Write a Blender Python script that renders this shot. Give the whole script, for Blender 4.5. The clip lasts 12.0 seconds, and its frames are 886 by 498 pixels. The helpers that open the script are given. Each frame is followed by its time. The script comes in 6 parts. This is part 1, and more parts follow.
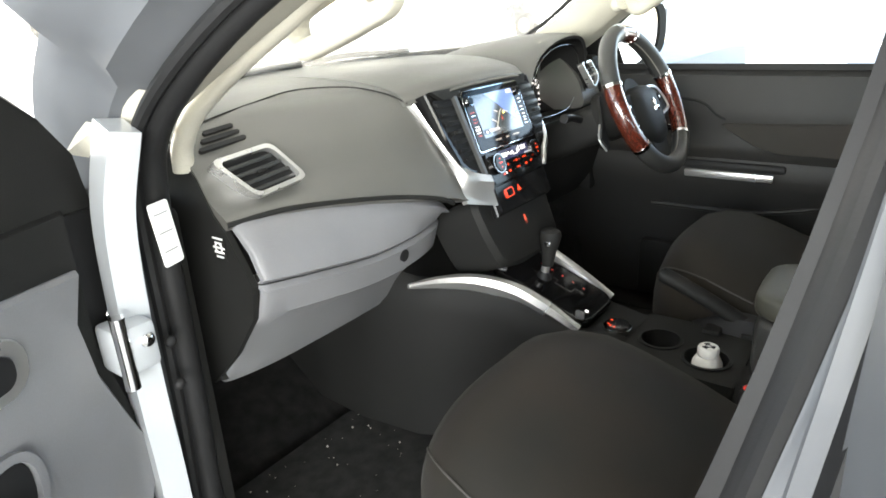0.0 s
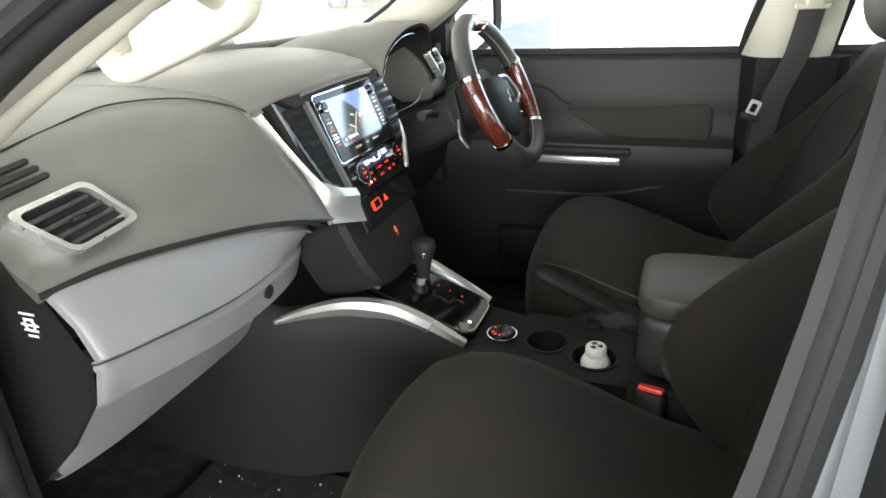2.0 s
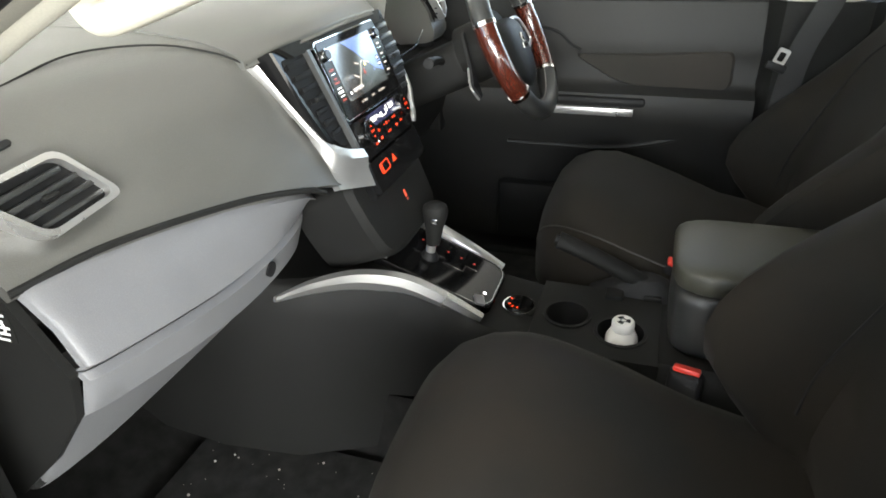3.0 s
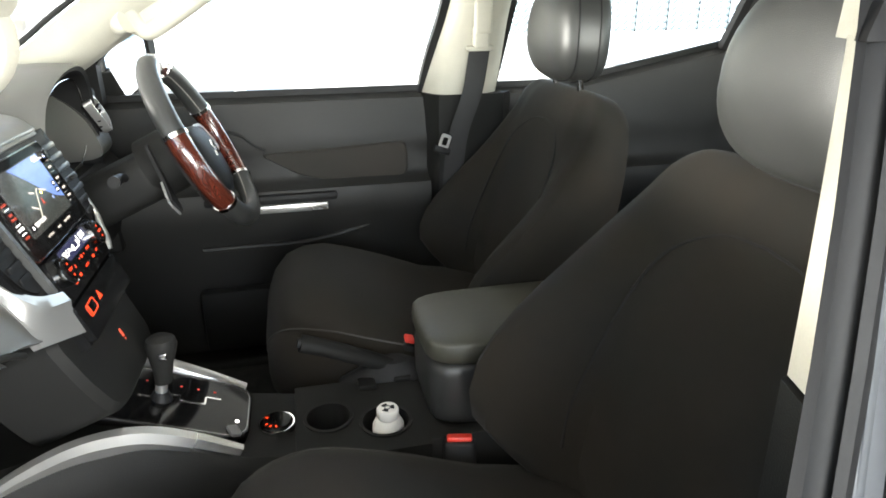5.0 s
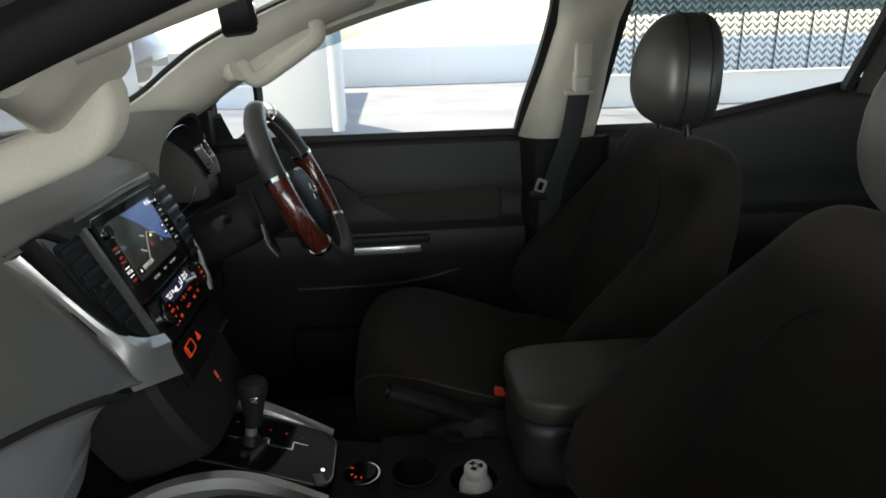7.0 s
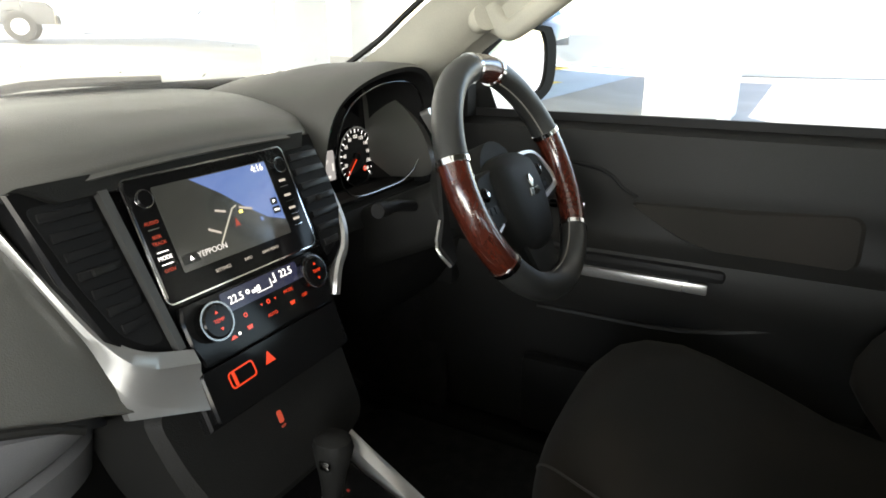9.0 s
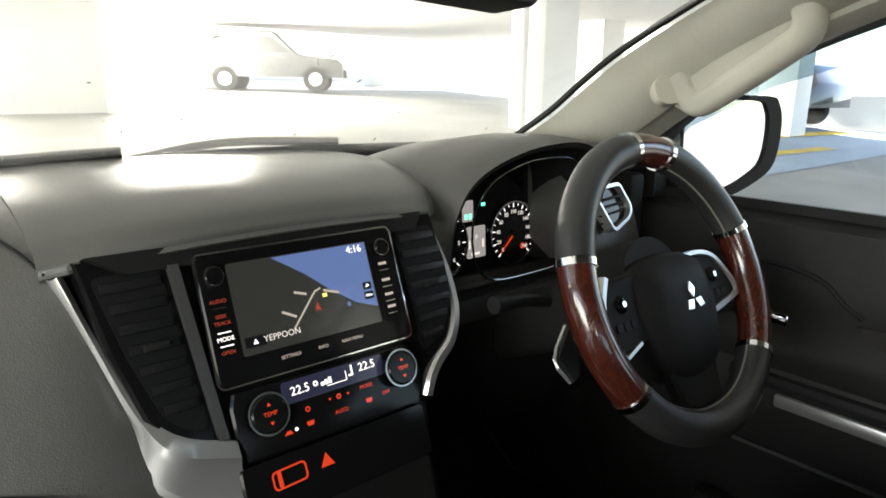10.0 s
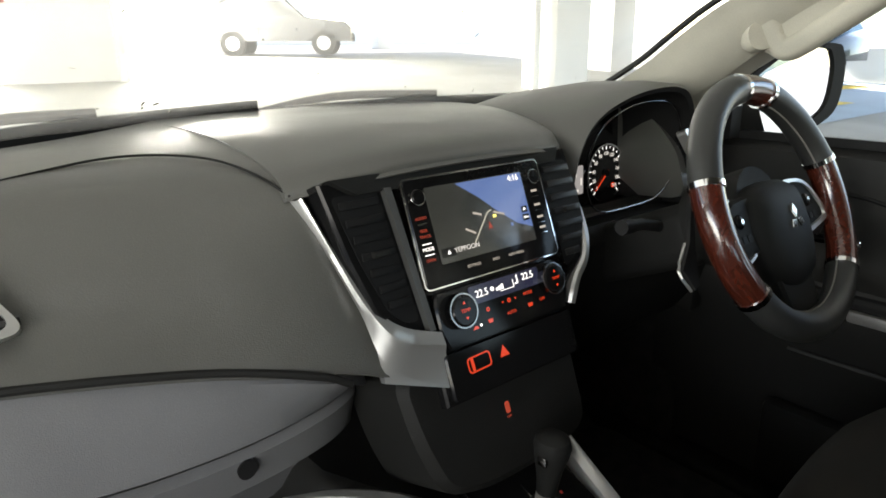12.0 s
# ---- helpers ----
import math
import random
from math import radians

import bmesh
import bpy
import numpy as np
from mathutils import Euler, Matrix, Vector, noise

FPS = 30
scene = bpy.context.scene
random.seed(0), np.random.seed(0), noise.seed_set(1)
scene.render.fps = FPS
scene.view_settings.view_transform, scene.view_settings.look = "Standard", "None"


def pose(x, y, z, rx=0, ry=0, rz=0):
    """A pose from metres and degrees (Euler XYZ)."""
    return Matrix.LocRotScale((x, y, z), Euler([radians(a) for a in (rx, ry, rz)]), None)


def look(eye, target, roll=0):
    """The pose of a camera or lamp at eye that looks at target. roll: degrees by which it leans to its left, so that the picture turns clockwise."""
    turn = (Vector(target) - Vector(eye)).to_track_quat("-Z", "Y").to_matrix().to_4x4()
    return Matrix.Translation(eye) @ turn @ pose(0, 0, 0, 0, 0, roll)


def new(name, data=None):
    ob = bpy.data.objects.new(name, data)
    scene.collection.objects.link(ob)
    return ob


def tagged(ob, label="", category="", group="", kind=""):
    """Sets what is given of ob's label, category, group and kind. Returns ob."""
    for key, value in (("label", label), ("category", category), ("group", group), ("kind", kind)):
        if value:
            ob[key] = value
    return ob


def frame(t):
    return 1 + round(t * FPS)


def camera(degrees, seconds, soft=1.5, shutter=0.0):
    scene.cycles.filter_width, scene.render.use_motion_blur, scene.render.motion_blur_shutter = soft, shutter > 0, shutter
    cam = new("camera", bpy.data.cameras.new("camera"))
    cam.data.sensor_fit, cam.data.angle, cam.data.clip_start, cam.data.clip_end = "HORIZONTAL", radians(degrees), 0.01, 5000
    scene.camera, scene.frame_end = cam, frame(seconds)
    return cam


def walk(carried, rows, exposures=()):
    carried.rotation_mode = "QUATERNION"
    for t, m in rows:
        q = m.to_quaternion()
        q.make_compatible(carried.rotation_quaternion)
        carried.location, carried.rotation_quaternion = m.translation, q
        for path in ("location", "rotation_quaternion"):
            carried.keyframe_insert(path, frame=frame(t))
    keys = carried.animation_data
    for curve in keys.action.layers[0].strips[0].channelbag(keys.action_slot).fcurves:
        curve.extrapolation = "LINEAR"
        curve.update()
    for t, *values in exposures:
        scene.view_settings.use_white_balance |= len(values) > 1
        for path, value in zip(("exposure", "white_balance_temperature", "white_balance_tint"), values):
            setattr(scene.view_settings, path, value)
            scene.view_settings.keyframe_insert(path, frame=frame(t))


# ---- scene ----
cam = camera(69.2, 12.0, soft=1.7)
PATH = [
    (0, (-1.014, -0.054, 1.343), (0.478, 1.083, 0.655), -3.16),
    (0.5, (-1.032, -0.029, 1.344), (0.526, 0.963, 0.574), -4.02),
    (1, (-1.039, 0.01, 1.347), (0.641, 0.765, 0.569), -3.2),
    (1.5, (-1.012, 0.045, 1.359), (0.698, 0.737, 0.588), -3.5),
    (2, (-0.937, 0.061, 1.374), (0.773, 0.738, 0.588), -3.2),
    (2.5, (-0.889, 0.094, 1.376), (0.773, 0.797, 0.513), -1.8),
    (3, (-0.86, 0.16, 1.377), (0.798, 0.732, 0.417), -2.1),
    (3.5, (-0.835, 0.211, 1.374), (0.893, 0.414, 0.388), -2.2),
    (3.7, (-0.828, 0.232, 1.375), (0.908, 0.314, 0.386), -2.2),
    (5.3, (-0.84, 0.259, 1.395), (0.982, -0.207, 0.716), -0.3),
    (5.5, (-0.841, 0.257, 1.402), (1.008, -0.196, 0.79), -0.9),
    (6, (-0.843, 0.261, 1.406), (1.049, -0.202, 0.952), -1.1),
    (6.5, (-0.839, 0.264, 1.401), (1.048, -0.128, 0.864), -1.1),
    (7, (-0.801, 0.263, 1.392), (1.096, 0.115, 0.775), -1.6),
    (7.5, (-0.709, 0.188, 1.379), (1.169, 0.45, 0.742), -3.1),
    (7.7, (-0.665, 0.137, 1.368), (1.185, 0.527, 0.714), -2.6),
    (9.3, (-0.362, 0.103, 1.326), (1.198, 1.19, 0.707), 0.5),
    (9.5, (-0.333, 0.092, 1.333), (1.133, 1.312, 0.73), 1.3),
    (9.7, (-0.311, 0.094, 1.336), (1.068, 1.43, 0.775), 1.6),
    (10, (-0.254, 0.086, 1.347), (0.992, 1.571, 0.859), 0.6),
    (10.5, (-0.195, 0.086, 1.336), (0.868, 1.679, 0.761), -0.2),
    (11, (-0.167, 0.076, 1.326), (0.793, 1.697, 0.655), -1.7),
    (11.5, (-0.247, 0.074, 1.333), (0.791, 1.645, 0.658), -1.9),
    (12, (-0.444, 0.097, 1.335), (0.765, 1.575, 0.74), -0.6),
]
# plan units to metres, and the drop that puts the deck at zero
SIZE, DROP = 1.18, 0.19


def true(p):
    """A place in the plan, in metres."""
    return Vector(p) * SIZE - Vector((0, 0, DROP))


EXPOSURES = [(0, 3.9, 7300, 11), (0.6, 3.65, 7300, 11), (1.5, 3.9, 7300, 11), (2.7, 3.72, 7300, 11), (3.5, 4.3, 7300, 11), (5.3, 3.75, 7200, 11), (6, 2.45, 6900, 11), (7, 1.85, 7000, 11), (7.6, 2.15, 7800, 11), (9.5, 2.95, 7400, 11), (10.5, 2.0, 7400, 11), (11.5, 2.87, 7400, 11), (12, 2.5, 7400, 11)]
walk(cam, [(t, look(true(eye), true(target), roll)) for t, eye, target, roll in PATH], EXPOSURES)

# ---- world, sun and large lights ----
world = bpy.data.worlds.new("world")
scene.world = world
world.use_nodes = True
wn = world.node_tree
sky = wn.nodes.new("ShaderNodeTexSky")
sky.sky_type = "NISHITA"
sky.sun_disc = False
sky.sun_elevation = radians(60)
sky.sun_rotation = radians(60)
wn.links.new(sky.outputs[0], wn.nodes["Background"].inputs[0])
wn.nodes["Background"].inputs[1].default_value = 0.15

sun = new("sun", bpy.data.lights.new("sun", "SUN"))
sun.data.energy, sun.data.angle, sun.data.color = 2.5, radians(0.5), (1.0, 0.95, 0.88)
sun.matrix_world = look((7, 4, 14), (0, 0, 0))


def sky_fill(name, where, target, w, h, power):
    """An added area lamp that stands in for the sky's light at an open side of the parking deck."""
    lamp = new(name, bpy.data.lights.new(name, "AREA"))
    lamp.data.shape, lamp.data.size, lamp.data.size_y = "RECTANGLE", w, h
    lamp.data.energy, lamp.data.color = power, (0.95, 0.98, 1.0)
    lamp.matrix_world = look(true(where), true(target))
    return lamp


# added fill lamps, placed and powered to brighten the cabin
sky_fill("fill_left", (-6.2, -1.5, 1.7), (-0.3, 0.7, 1.1), 14, 2.2, 170)
sky_fill("fill_front", (1.0, 20.0, 2.4), (0, 0, 1.4), 16, 2.0, 3100)


# ---- materials ----
def nodes_of(name):
    m = bpy.data.materials.new(name)
    m.use_nodes = True
    t = m.node_tree
    return m, t, t.nodes["Principled BSDF"]


def surface(name, colour, rough=0.5, metal=0.0, grain=0.0, scale=400.0, vary=0.15, stain=6.0, coat=0.0, sheen=0.0, spec=0.5, voronoi=False, rvary=0.12):
    """Base colour with a broad stain and a fine grain, fine relief, and an uneven gloss."""
    m, t, b = nodes_of(name)
    co = t.nodes.new("ShaderNodeTexCoord")
    broad = t.nodes.new("ShaderNodeTexNoise")
    broad.inputs["Scale"].default_value = stain
    broad.inputs["Detail"].default_value = 5
    fine = t.nodes.new("ShaderNodeTexVoronoi" if voronoi else "ShaderNodeTexNoise")
    fine.inputs["Scale"].default_value = scale
    t.links.new(co.outputs["Object"], broad.inputs["Vector"])
    t.links.new(co.outputs["Object"], fine.inputs["Vector"])
    add = t.nodes.new("ShaderNodeMath")
    add.operation = "MULTIPLY_ADD"
    add.inputs[1].default_value = 0.35
    t.links.new(fine.outputs[0], add.inputs[0])
    t.links.new(broad.outputs[0], add.inputs[2])
    ramp = t.nodes.new("ShaderNodeValToRGB")
    ramp.color_ramp.elements[0].position, ramp.color_ramp.elements[1].position = 0.38, 0.95
    ramp.color_ramp.elements[0].color = (*[c * (1 - vary) for c in colour], 1)
    ramp.color_ramp.elements[1].color = (*[min(1, c * (1 + vary)) for c in colour], 1)
    t.links.new(add.outputs[0], ramp.inputs[0])
    t.links.new(ramp.outputs[0], b.inputs["Base Color"])
    rr = t.nodes.new("ShaderNodeMapRange")
    rr.inputs["To Min"].default_value, rr.inputs["To Max"].default_value = max(0.02, rough - rvary), min(1, rough + rvary)
    t.links.new(broad.outputs[0], rr.inputs["Value"])
    t.links.new(rr.outputs[0], b.inputs["Roughness"])
    b.inputs["Metallic"].default_value = metal
    b.inputs["Coat Weight"].default_value = coat
    b.inputs["Coat Roughness"].default_value = 0.04
    b.inputs["Sheen Weight"].default_value = sheen
    b.inputs["Specular IOR Level"].default_value = spec
    if grain:
        bump = t.nodes.new("ShaderNodeBump")
        bump.inputs["Strength"].default_value = grain
        bump.inputs["Distance"].default_value = 0.0006
        t.links.new(fine.outputs[0], bump.inputs["Height"])
        t.links.new(bump.outputs[0], b.inputs["Normal"])
    return m


def glowing(name, colour, strength, coat=0.0):
    m, t, b = nodes_of(name)
    b.inputs["Base Color"].default_value = (0.01, 0.01, 0.01, 1)
    b.inputs["Emission Color"].default_value = (*colour, 1)
    b.inputs["Emission Strength"].default_value = strength
    b.inputs["Roughness"].default_value = 0.14
    b.inputs["Coat Weight"].default_value = coat
    b.inputs["Coat IOR"].default_value = 1.5
    b.inputs["Coat Roughness"].default_value = 0.10
    return m


def pane_glass(name, tint, gloss=1.0, dust=0.0):
    """Thin glass: light goes straight through, with a Fresnel gloss."""
    m, t, b = nodes_of(name)
    t.nodes.remove(b)
    tr = t.nodes.new("ShaderNodeBsdfTransparent")
    tr.inputs[0].default_value = (*tint, 1)
    gl = t.nodes.new("ShaderNodeBsdfGlossy")
    gl.inputs["Roughness"].default_value = 0.02
    fr = t.nodes.new("ShaderNodeLayerWeight")
    fr.inputs[0].default_value = 0.5
    p5 = t.nodes.new("ShaderNodeMath")
    p5.operation = "POWER"
    p5.inputs[1].default_value = 5
    k = t.nodes.new("ShaderNodeMath")
    k.operation = "MULTIPLY_ADD"
    k.inputs[1].default_value = 0.8 * gloss
    k.inputs[2].default_value = 0.05 * gloss
    mix = t.nodes.new("ShaderNodeMixShader")
    t.links.new(fr.outputs["Facing"], p5.inputs[0])
    t.links.new(p5.outputs[0], k.inputs[0])
    t.links.new(k.outputs[0], mix.inputs[0])
    t.links.new(tr.outputs[0], mix.inputs[1])
    t.links.new(gl.outputs[0], mix.inputs[2])
    last = mix
    # dust film, thickened so that it also stands in for glare haze
    if dust:
        film = t.nodes.new("ShaderNodeBsdfTranslucent")
        film.inputs[0].default_value = (0.8, 0.79, 0.75, 1)
        patch = t.nodes.new("ShaderNodeTexNoise")
        patch.inputs["Scale"].default_value = 4
        patch.inputs["Detail"].default_value = 6
        amount = t.nodes.new("ShaderNodeMapRange")
        amount.inputs["To Min"].default_value, amount.inputs["To Max"].default_value = dust * 0.5, dust * 1.5
        t.links.new(patch.outputs[0], amount.inputs["Value"])
        last = t.nodes.new("ShaderNodeMixShader")
        t.links.new(amount.outputs[0], last.inputs[0])
        t.links.new(mix.outputs[0], last.inputs[1])
        t.links.new(film.outputs[0], last.inputs[2])
    t.links.new(last.outputs[0], t.nodes["Material Output"].inputs[0])
    return m


def burl_wood(name):
    m, t, b = nodes_of(name)
    co = t.nodes.new("ShaderNodeTexCoord")
    mp = t.nodes.new("ShaderNodeMapping")
    mp.inputs["Scale"].default_value = (1, 1, 0.35)
    wv = t.nodes.new("ShaderNodeTexNoise")
    wv.inputs["Scale"].default_value = 60
    wv.inputs["Detail"].default_value = 8
    wv.inputs["Distortion"].default_value = 2.5
    ramp = t.nodes.new("ShaderNodeValToRGB")
    ramp.color_ramp.elements[0].position, ramp.color_ramp.elements[1].position = 0.3, 0.75
    ramp.color_ramp.elements[0].color, ramp.color_ramp.elements[1].color = (0.05, 0.010, 0.006, 1), (0.085, 0.018, 0.010, 1)
    t.links.new(co.outputs["Object"], mp.inputs[0])
    t.links.new(mp.outputs[0], wv.inputs["Vector"])
    t.links.new(wv.outputs[0], ramp.inputs[0])
    t.links.new(ramp.outputs[0], b.inputs["Base Color"])
    b.inputs["Roughness"].default_value = 0.22
    b.inputs["Coat Weight"].default_value = 1.0
    b.inputs["Coat Roughness"].default_value = 0.04
    return m


def woven(name, colour, warm):
    """Knitted seat cloth: fine cross weave, broad wear and a faint warm cast in patches."""
    m, t, b = nodes_of(name)
    co = t.nodes.new("ShaderNodeTexCoord")
    a = t.nodes.new("ShaderNodeTexWave")
    a.inputs["Scale"].default_value = 260
    a.bands_direction = "X"
    c = t.nodes.new("ShaderNodeTexWave")
    c.inputs["Scale"].default_value = 260
    c.bands_direction = "Y"
    mul = t.nodes.new("ShaderNodeMath")
    mul.operation = "ADD"
    n = t.nodes.new("ShaderNodeTexNoise")
    n.inputs["Scale"].default_value = 5
    n.inputs["Detail"].default_value = 6
    ramp = t.nodes.new("ShaderNodeValToRGB")
    ramp.color_ramp.elements[0].position, ramp.color_ramp.elements[1].position = 0.35, 0.7
    ramp.color_ramp.elements[0].color, ramp.color_ramp.elements[1].color = (*colour, 1), (*warm, 1)
    bump = t.nodes.new("ShaderNodeBump")
    bump.inputs["Strength"].default_value, bump.inputs["Distance"].default_value = 0.12, 0.0005
    for tex in (a, c, n):
        t.links.new(co.outputs["Object"], tex.inputs["Vector"])
    t.links.new(a.outputs[1], mul.inputs[0])
    t.links.new(c.outputs[1], mul.inputs[1])
    t.links.new(mul.outputs[0], bump.inputs["Height"])
    t.links.new(bump.outputs[0], b.inputs["Normal"])
    t.links.new(n.outputs[0], ramp.inputs[0])
    t.links.new(ramp.outputs[0], b.inputs["Base Color"])
    b.inputs["Roughness"].default_value = 0.85
    b.inputs["Sheen Weight"].default_value = 0.03
    b.inputs["Specular IOR Level"].default_value = 0.25
    b.inputs["Sheen Roughness"].default_value = 0.5
    return m


DASH = surface("dash_soft_plastic", (0.070, 0.0685, 0.0625), 0.38, grain=0.35, scale=700, voronoi=True, spec=0.7)
DARK = surface("dark_plastic", (0.0115, 0.0115, 0.011), 0.6, grain=0.35, scale=650, voronoi=True, spec=0.16)
GREY = surface("light_grey_plastic", (0.145, 0.146, 0.153), 0.45, grain=0.3, scale=800, voronoi=True)
SILVER = surface("satin_silver_trim", (0.55, 0.545, 0.535), 0.3, metal=0.8, grain=0.05, scale=900, vary=0.05)
PIANO = surface("piano_black", (0.007, 0.007, 0.0073), 0.09, spec=0.15, vary=0.3, rvary=0.04)
CLOTH = woven("seat_cloth", (0.0095, 0.0088, 0.0072), (0.0165, 0.0124, 0.0085))
BOLSTER = woven("bolster_cloth", (0.011, 0.011, 0.0115), (0.016, 0.015, 0.0145))
LEATHER = surface("black_leather", (0.026, 0.0265, 0.0258), 0.40, grain=0.22, scale=800, voronoi=True, rvary=0.08)
ARMREST = surface("olive_armrest_vinyl", (0.045, 0.0435, 0.033), 0.5, grain=0.4, scale=500, voronoi=True)
LINING = surface("beige_pillar_trim", (0.42, 0.4, 0.34), 0.7, grain=0.3, scale=500)
FELT = surface("headliner_felt", (0.45, 0.43, 0.38), 0.95, grain=0.6, scale=900, sheen=0.3)
CARPET = surface("black_carpet", (0.024, 0.024, 0.0235), 0.95, grain=1.0, scale=900, vary=0.5, stain=30, spec=0.2)
DOORPL = surface("door_panel_plastic", (0.017, 0.0167, 0.016), 0.52, grain=0.4, scale=600, voronoi=True, spec=0.28)
RUBBER = surface("black_rubber", (0.011, 0.011, 0.0115), 0.58, grain=0.2, scale=300, spec=0.22)
CHROME = surface("chrome", (0.8, 0.8, 0.8), 0.08, metal=1.0, vary=0.04, rvary=0.04)
PAINT = surface("grey_car_paint", (0.085, 0.089, 0.097), 0.5, metal=0.1, coat=0.05, spec=0.25, scale=2500, vary=0.06, rvary=0.05)
# car paint again, with the glare on the hinge pillar put into its colour
LITPAINT = surface("car_paint_lit", (0.42, 0.44, 0.46), 0.35, metal=0.25, coat=0.6, vary=0.06, rvary=0.08)
SMOKE = surface("smoked_grey_plastic", (0.055, 0.055, 0.054), 0.36, vary=0.08, rvary=0.05)
VENTBLACK = surface("vent_black", (0.010, 0.010, 0.0103), 0.6, spec=0.12, vary=0.3)
# lit copy of vent_black, slightly lighter and glossier, for the right vent's slats
LITSLAT = surface("vent_black_lit", (0.012, 0.012, 0.0122), 0.4, spec=0.3, vary=0.2)
WOOD = burl_wood("red_burl_wood")
GLASS = pane_glass("window_glass", (0.93, 0.95, 0.93))
# real dust plus glare haze, both put into one milky film
HAZYGLASS = pane_glass("dusty_hazy_windscreen_glass", (0.93, 0.95, 0.93), 1.0, 0.18)
REARGLASS = pane_glass("rear_window_glass", (0.85, 0.87, 0.84))
VISORTINT = pane_glass("smoked_acrylic", (0.36, 0.47, 0.52))
MIRROR = surface("mirror_glass", (0.92, 0.93, 0.94), 0.03, metal=1.0, vary=0.01, rvary=0.01)
WHITEPL = surface("white_plastic", (0.72, 0.7, 0.66), 0.4, vary=0.05)
REDPL = surface("red_plastic", (0.75, 0.045, 0.03), 0.4, vary=0.1)
BELT = surface("seat_belt_webbing", (0.013, 0.013, 0.0135), 0.7, grain=0.8, scale=700)
STITCH = surface("grey_stitching", (0.2, 0.19, 0.17), 0.8)
PIPING = surface("dark_piping", (0.045, 0.043, 0.04), 0.7)
PAPER = surface("white_sticker", (0.68, 0.68, 0.66), 0.5, vary=0.05)
DARKCHROME = surface("dark_chrome", (0.3, 0.3, 0.3), 0.18, metal=1.0, vary=0.1, rvary=0.05)
DUST = surface("pale_grit", (0.34, 0.325, 0.29), 0.9)
DISPLAY = surface("display_glass", (0.012, 0.013, 0.014), 0.12, vary=0.1, rvary=0.03)
MAPLAND = glowing("map_land", (0.0045, 0.005, 0.0047), 1.0, 1.0)
MAPSEA = glowing("map_sea", (0.075, 0.13, 0.32), 0.27, 1.0)
MAPROAD = glowing("map_road", (0.16, 0.16, 0.14), 0.55)
WHITELIT = glowing("white_lit", (0.85, 0.87, 0.9), 0.42)
TEXTLIT = glowing("text_lit", (0.8, 0.8, 0.8), 0.2)
DIMLIT = glowing("dim_lit", (0.3, 0.28, 0.26), 0.3)
REDLIT = glowing("red_lit", (0.8, 0.06, 0.02), 0.16)
REDDIM = glowing("red_dim", (0.5, 0.07, 0.04), 0.14)
GREENLIT = glowing("green_lit", (0.05, 0.8, 0.4), 1.0)
LCD = glowing("grey_lcd", (0.10, 0.10, 0.105), 0.6)
LCDBLUE = glowing("climate_lcd", (0.003, 0.0035, 0.009), 1.0)
CONCRETE = surface("parking_concrete", (0.23, 0.23, 0.22), 0.75, grain=0.5, scale=60, vary=0.3, stain=0.6)
WHITEWALL = surface("white_painted_concrete", (0.78, 0.78, 0.76), 0.7, grain=0.3, scale=80, vary=0.06, stain=0.8)
YELLOW = surface("yellow_road_paint", (0.62, 0.44, 0.06), 0.7, vary=0.25, stain=3)
BLUEPAINT = surface("blue_floor_paint", (0.27, 0.35, 0.43), 0.7, vary=0.15, stain=1)
DARKCAR = surface("dark_car_paint", (0.03, 0.032, 0.036), 0.25, coat=1.0, vary=0.2, rvary=0.05)
WHITECAR = surface("white_car_paint", (0.75, 0.75, 0.74), 0.3, coat=1.0, vary=0.05)
CARGLASS = surface("dark_car_glass", (0.02, 0.022, 0.024), 0.08, vary=0.1, rvary=0.03)
BLADE = surface("weathered_screen_metal", (0.16, 0.19, 0.18), 0.6, vary=0.4, stain=0.8)
TREELINE = surface("far_foliage", (0.055, 0.085, 0.06), 0.9, vary=0.7, stain=0.25, scale=1.2)
REDSIGN = surface("red_sign", (0.45, 0.05, 0.04), 0.5)


# ---- mesh helpers ----
def part(name, bm, material, parent=None, label="", smooth=True):
    """Link a bmesh, built in world metres, as one mesh object under parent."""
    bmesh.ops.recalc_face_normals(bm, faces=bm.faces)
    for v in bm.verts:
        v.co = true(v.co)
    me = bpy.data.meshes.new(name)
    bm.to_mesh(me)
    bm.free()
    me.materials.append(material)
    if smooth:
        me.polygons.foreach_set("use_smooth", [True] * len(me.polygons))
        me.set_sharp_from_angle(angle=radians(38))
    ob = new(name, me)
    if parent is not None:
        ob.parent = parent
        if parent.parent is None:
            ob.matrix_parent_inverse = Matrix.Translation(-Vector(WHERE.get(parent.name, (0, 0, 0))))
    return tagged(ob, label=label) if label else ob


WHERE = {}


def thing(name, where, label, category, group="", kind=""):
    ob = new(name)
    ob.empty_display_size = 0.05
    ob.location = true(where)
    WHERE[ob.name] = tuple(ob.location)
    return tagged(ob, label, category, group, kind)


def solid(c, s, bevel=0.0, seg=2, m=None):
    """One box alone in its own bmesh."""
    bm = bmesh.new()
    bmesh.ops.create_cube(bm, size=1.0)
    bmesh.ops.scale(bm, vec=s, verts=bm.verts)
    if bevel:
        bmesh.ops.bevel(bm, geom=list(bm.edges), offset=bevel, segments=seg, affect="EDGES", profile=0.5)
    bmesh.ops.translate(bm, vec=c, verts=bm.verts)
    if m is not None:
        bmesh.ops.transform(bm, matrix=m, verts=bm.verts)
    return bm


